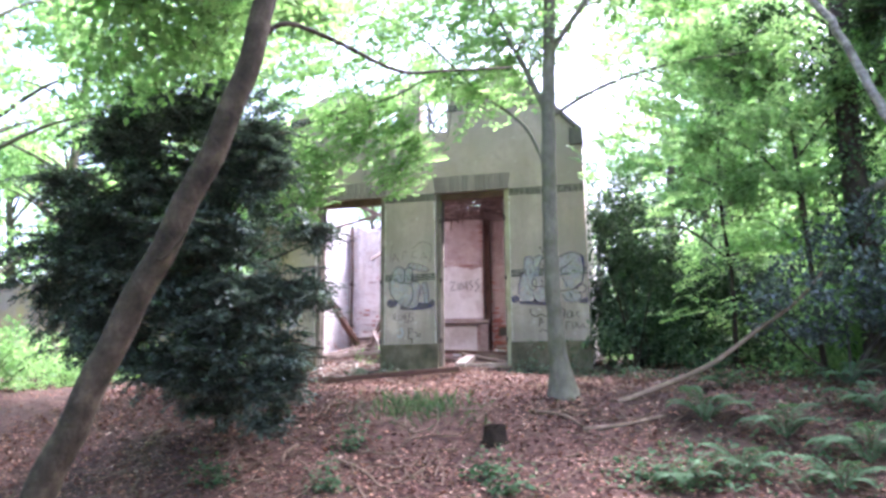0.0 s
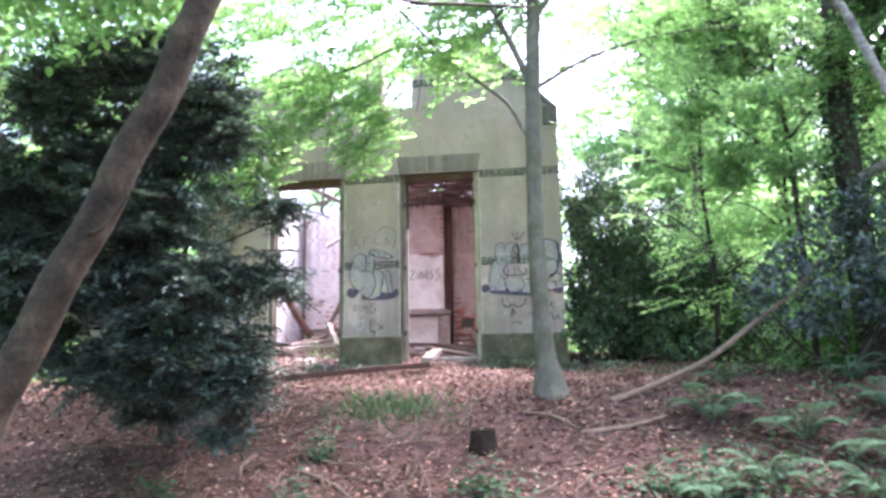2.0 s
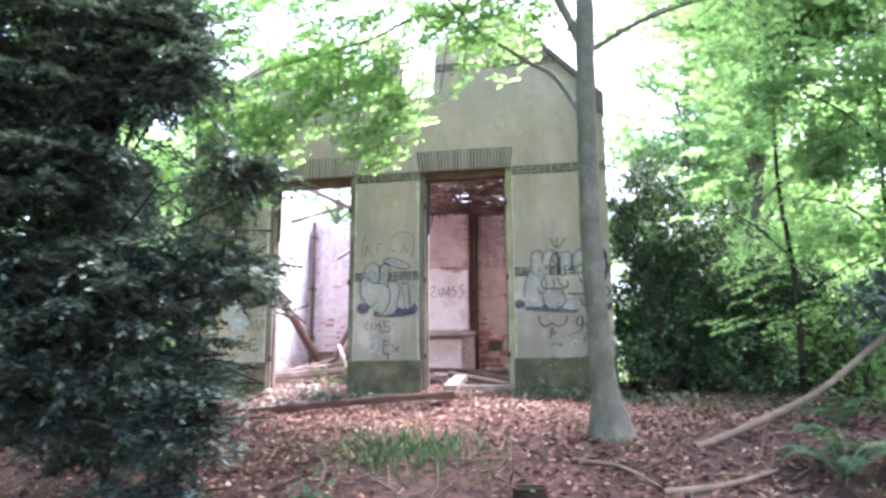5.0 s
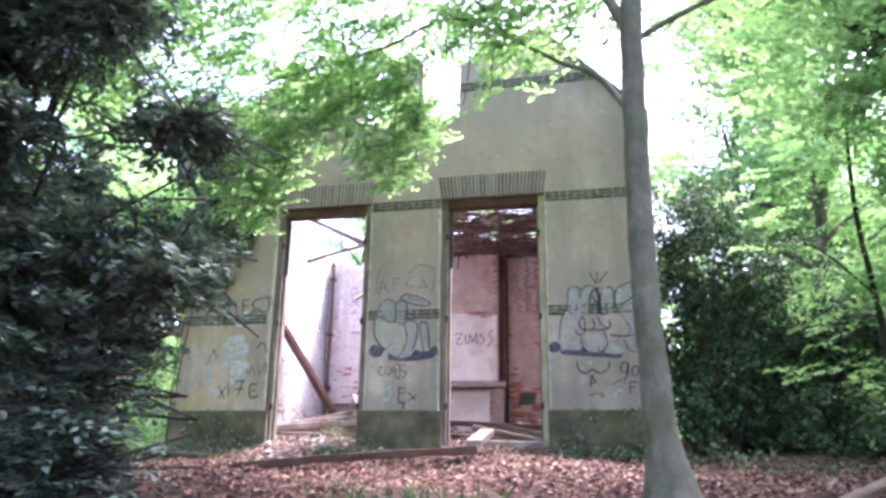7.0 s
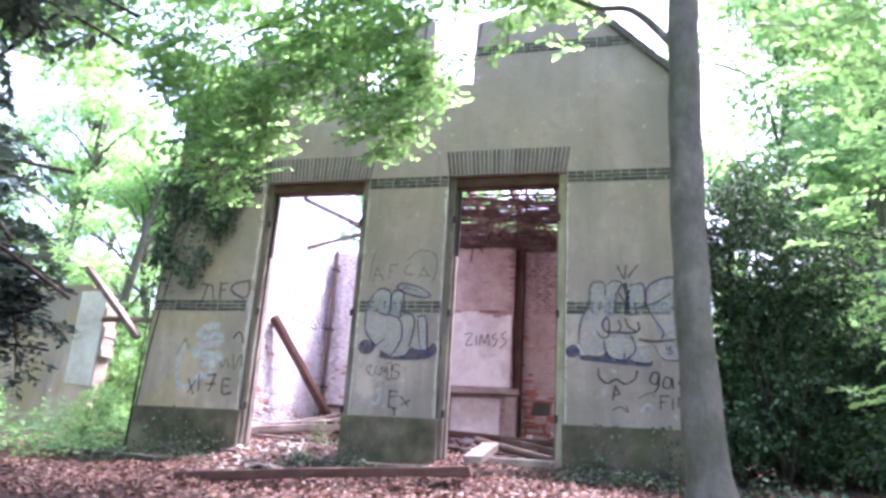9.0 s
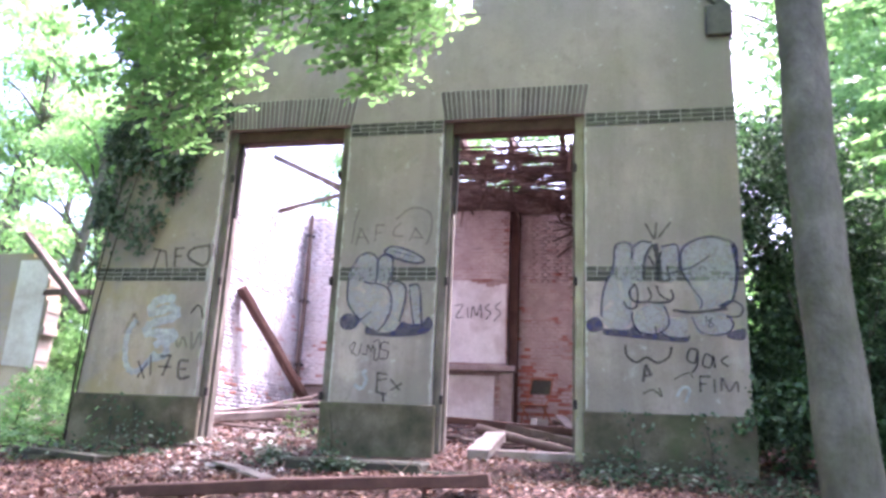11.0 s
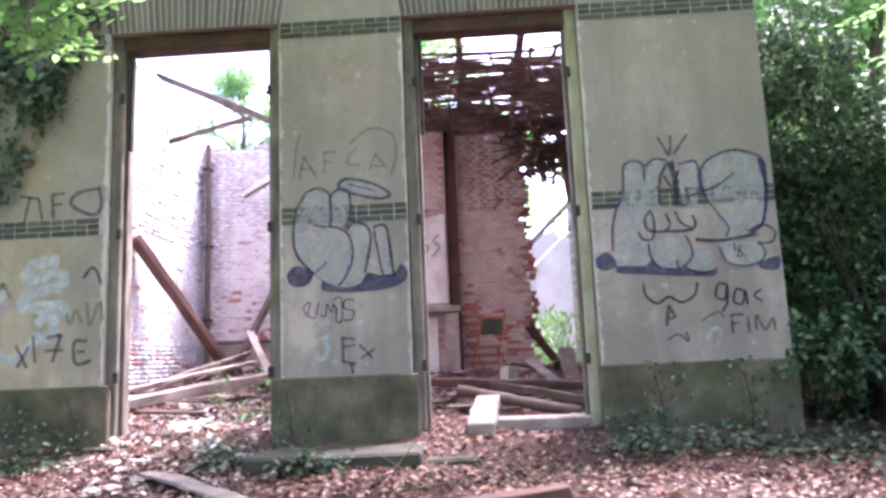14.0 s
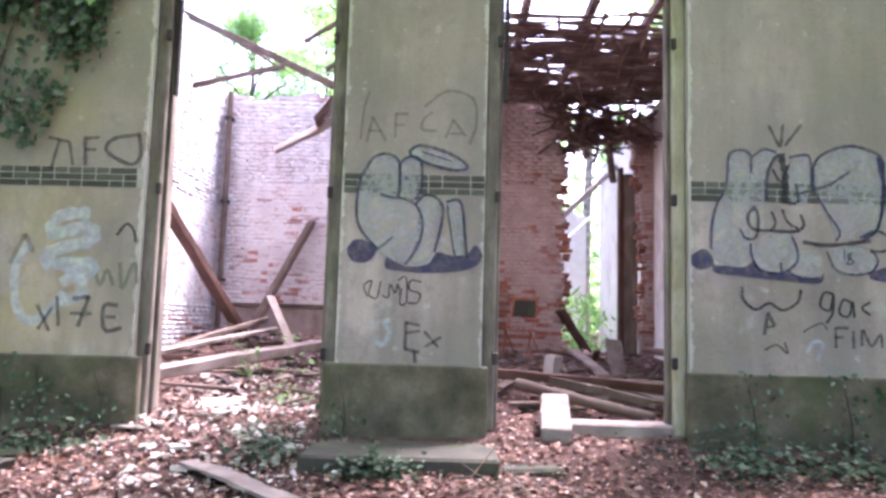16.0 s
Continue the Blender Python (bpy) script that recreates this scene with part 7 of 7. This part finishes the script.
for i in range(8):
    a = rng.uniform(-.5, .5)
    v, q = tube_arrays([(smooth_line([(rng.normal(0, .05), rng.normal(0, .05), 0), (a * .25, rng.normal(0, .06), .6), (a * .55, rng.normal(0, .1), 1.2), (a * .9, rng.normal(0, .15), 1.9)], 4), np.linspace(.018, .006, 13))], 6)
    part("stem", mesh_fast("stem", v, q), M_BARK_LEAN, sb, smooth=True)

# ivy shoots on the plinths
for cx, cz, wx, wz, m in ((-7.05, 2.1, .14, .22, 70), (-6.75, 2.05, .12, .18, 50), (-1.42, 2.1, .1, .22, 60), (-0.72, 2.15, .1, .2, 60), (-4.45, 2.0, .1, .12, 40), (-6.3, 1.98, .15, .1, 40)):
    o = thing("plinth_ivy", "small ivy shoot climbing the mossy plinth", "ivy", (cx, FY - 0.05, 1.85), "ivy shoots on the plinths")
    at = np.stack([rng.normal(0, wx, m), -np.abs(rng.normal(0, .02, m)) - .01, np.clip(rng.normal(cz - 1.85, wz, m), -.05, .6)], -1)
    part("foliage", leaves("foliage", at, rng.normal(0, .6, (m, 3)) * (1, .3, 1) + (0, -.15, -.4), np.array([[0, -1.0, .35]]) + rng.normal(0, .35, (m, 3)), rng.uniform(.03, .06, m)), M_IVY, o)
    v, q = tube_arrays([(smooth_line([(0, -.005, -.1), (wx * .3, -.006, .2), (-wx * .2, -.006, .5)], 4), np.linspace(.007, .003, 9))], 5)
    part("stem", mesh_fast("stem", v, q), M_BARK2, o, smooth=True)

# loose bricks toothing the broken wall edges
RED = varied("red_brick_piece", (0.20, 0.08, 0.06), (0.38, 0.17, 0.13))
TOOTH = brick_mesh("tooth_brick", 0.2, 0.052, 0.1)
for wall, xs, z0, z1, s in ((bpy.data.objects["wall_back"], (-2.02, -2.08), 2.5, 6.1, 1), (bpy.data.objects["wall_back_stump"], (-0.77, -0.86), 2.5, 5.5, -1)):
    z = z0
    while z < z1:
        t = (z - z0) / (z1 - z0)
        if rng.random() < 0.8:
            ob = part("brick", TOOTH, RED, wall)
            ob.matrix_world = Matrix.Translation((xs[0] + (xs[1] - xs[0]) * t + rng.uniform(-.09, .07) * s, BACK + rng.uniform(.06, .24), z)) @ Matrix.Rotation(rng.choice((0.0, 1.57)) + rng.normal(0, .06), 4, "Z")
        z += 0.06

# ---- bricks of the inner walls ----
def washed(name, wash, dull, red, dark, level):
    """Bricks under worn limewash: the red shows where the wash is gone, more of it low down."""
    m, nt, b = blank(name, 0.92, 0, 0.15)
    geo = nt.nodes.new("ShaderNodeNewGeometry")
    v = geo.outputs["Position"]
    add = nt.nodes.new("ShaderNodeMath")
    add.operation = "ADD"
    nt.links.new(nt.nodes.new("ShaderNodeObjectInfo").outputs["Random"], add.inputs[0])
    nt.links.new(geo.outputs["Random Per Island"], add.inputs[1])
    fr = nt.nodes.new("ShaderNodeMath")
    fr.operation = "FRACT"
    nt.links.new(add.outputs["Value"], fr.inputs[0])
    each = fr.outputs["Value"]
    xyz = nt.nodes.new("ShaderNodeSeparateXYZ")
    nt.links.new(v, xyz.inputs["Vector"])
    low = nt.nodes.new("ShaderNodeMapRange")
    low.inputs["From Min"].default_value, low.inputs["From Max"].default_value = 2.4, 5.4
    nt.links.new(xyz.outputs["Z"], low.inputs["Value"])
    worn = mixed(nt, 0.34, noise_tex(nt, v, 1.5, 6, 0.65), each)
    worn = mixed(nt, 0.16, worn, low.outputs["Result"])
    worn = mixed(nt, 0.2, worn, noise_tex(nt, v, 16, 6, 0.7))
    mask = ramp(nt, worn, [(level - 0.03, (0, 0, 0)), (level + 0.03, (1, 1, 1))])
    coat = mixed(nt, ramp(nt, noise_tex(nt, v, 2.6, 7, 0.7), [(0.36, (0, 0, 0)), (0.66, (1, 1, 1))]), wash, dull)
    coat = mixed(nt, ramp(nt, noise_tex(nt, v, 11, 6, 0.75, (1, 1, 2.4)), [(0.58, (0, 0, 0)), (0.68, (0.75,) * 3)]), coat, tuple(c * 0.45 for c in dull))
    bare = mixed(nt, each, red, dark)
    nt.links.new(mixed(nt, mask, bare, coat), b.inputs["Base Color"])
    bumped(nt, b, noise_tex(nt, v, 35, 6, 0.7), 0.5, 0.008)
    return m


def brick_facing(wall, name, u0, u1, z0, z1, face, along_y, mat, inside, single):
    """Courses of bricks standing a little proud of a wall; some are pieces of their own, the rest one mesh."""
    vs, course, z = [], 0, z0
    long_piece, short_piece = brick_mesh(name + "_stretcher", 0.206, 0.051, 0.012), brick_mesh(name + "_header", 0.098, 0.051, 0.012)
    while z < z1:
        u = u0 - (0.054 if course % 2 else 0.0)
        while u < u1:
            w = 0.206 if course % 2 == 0 else (0.098 if rng.random() < 0.5 else 0.206)
            mid, out = u + w / 2, rng.uniform(-0.006, 0.008)
            if inside(mid, z) and u >= u0 - 0.06 and u + w <= u1 + 0.06 and rng.random() > 0.015:
                if single(mid, z):
                    ob = part("brick", long_piece if w > 0.2 else short_piece, mat, wall)
                    turn = Matrix.Rotation(radians(90), 4, "Z") if along_y else Matrix.Identity(4)
                    at = (face + out - 0.003, mid, z) if along_y else (mid, face - out + 0.003, z)
                    ob.matrix_world = Matrix.Translation(at) @ turn @ Matrix.Rotation(rng.normal(0, 0.008), 4, "Y")
                else:
                    c = rng.normal(0, 0.002, 4)
                    a, e = u + c[0], u + w + c[1]
                    f, k = (face + 0.011 + out, face - 0.004) if along_y else (face - 0.011 - out, face + 0.004)
                    for d in (f, k):
                        for p, h in ((a, z + c[2]), (e, z + c[2]), (e, z + 0.051 + c[3]), (a, z + 0.051 + c[3])):
                            vs.append((d, p, h) if along_y else (p, d, h))
            u += w + 0.011
        z += 0.062
        course += 1
    n = len(vs) // 8
    q = (np.arange(n) * 8)[:, None, None] + np.array([(0, 1, 2, 3), (0, 4, 5, 1), (1, 5, 6, 2), (2, 6, 7, 3), (3, 7, 4, 0)])[None]
    if n:
        tagged(part("brickwork", mesh_fast("brickwork", np.array(vs), q.reshape(-1, 4)), mat, wall), kind="stuff")


B_PINK = washed("pink_washed_brick", (0.53, 0.435, 0.405), (0.37, 0.28, 0.255), (0.36, 0.12, 0.085), (0.22, 0.09, 0.07), 0.405)
B_WHITE = washed("white_washed_brick", (0.74, 0.72, 0.71), (0.57, 0.525, 0.51), (0.42, 0.17, 0.13), (0.30, 0.14, 0.11), 0.385)
B_SIDE = washed("white_washed_side_brick", (0.60, 0.605, 0.63), (0.43, 0.425, 0.44), (0.40, 0.20, 0.16), (0.28, 0.15, 0.13), 0.36)
EDGE_Z, EDGE_X = (2.4, 2.8, 3.2, 3.5, 4.0, 4.4, 4.85, 5.2, 5.6, 6.5), (-1.9, -2.05, -2.12, -2.0, -2.08, -1.98, -2.12, -1.95, -2.1, -2.0)
brick_facing(bpy.data.objects["wall_back"], "pink", -3.29, -1.95, 2.25, 6.4, BACK, False, B_PINK, lambda u, z: u < np.interp(z, EDGE_Z, EDGE_X) - 0.06, lambda u, z: z < 4.9)
brick_facing(bpy.data.objects["wall_back_white"], "white", IN_L + 0.01, -4.72, 2.99, 6.1, BACK, False, B_WHITE, lambda u, z: True, lambda u, z: -6.9 < u < -5.2 and z < 4.8)
brick_facing(breast, "breast", -4.69, -3.31, 4.92, 6.36, 19.75, False, B_PINK, lambda u, z: True, lambda u, z: True)
brick_facing(bpy.data.objects["wall_left"], "side", FY + FT + 0.02, BACK - 0.02, 2.2, 7.2, IN_L, True, B_SIDE, lambda u, z: z < np.interp(u, (14.9, 16.4, 17.4, 18.2, 19.0, 20.4), (7.42, 7.18, 6.88, 6.7, 6.4, 6.1)) - 0.1, lambda u, z: u > 17.6 and 2.9 < z < 4.4)
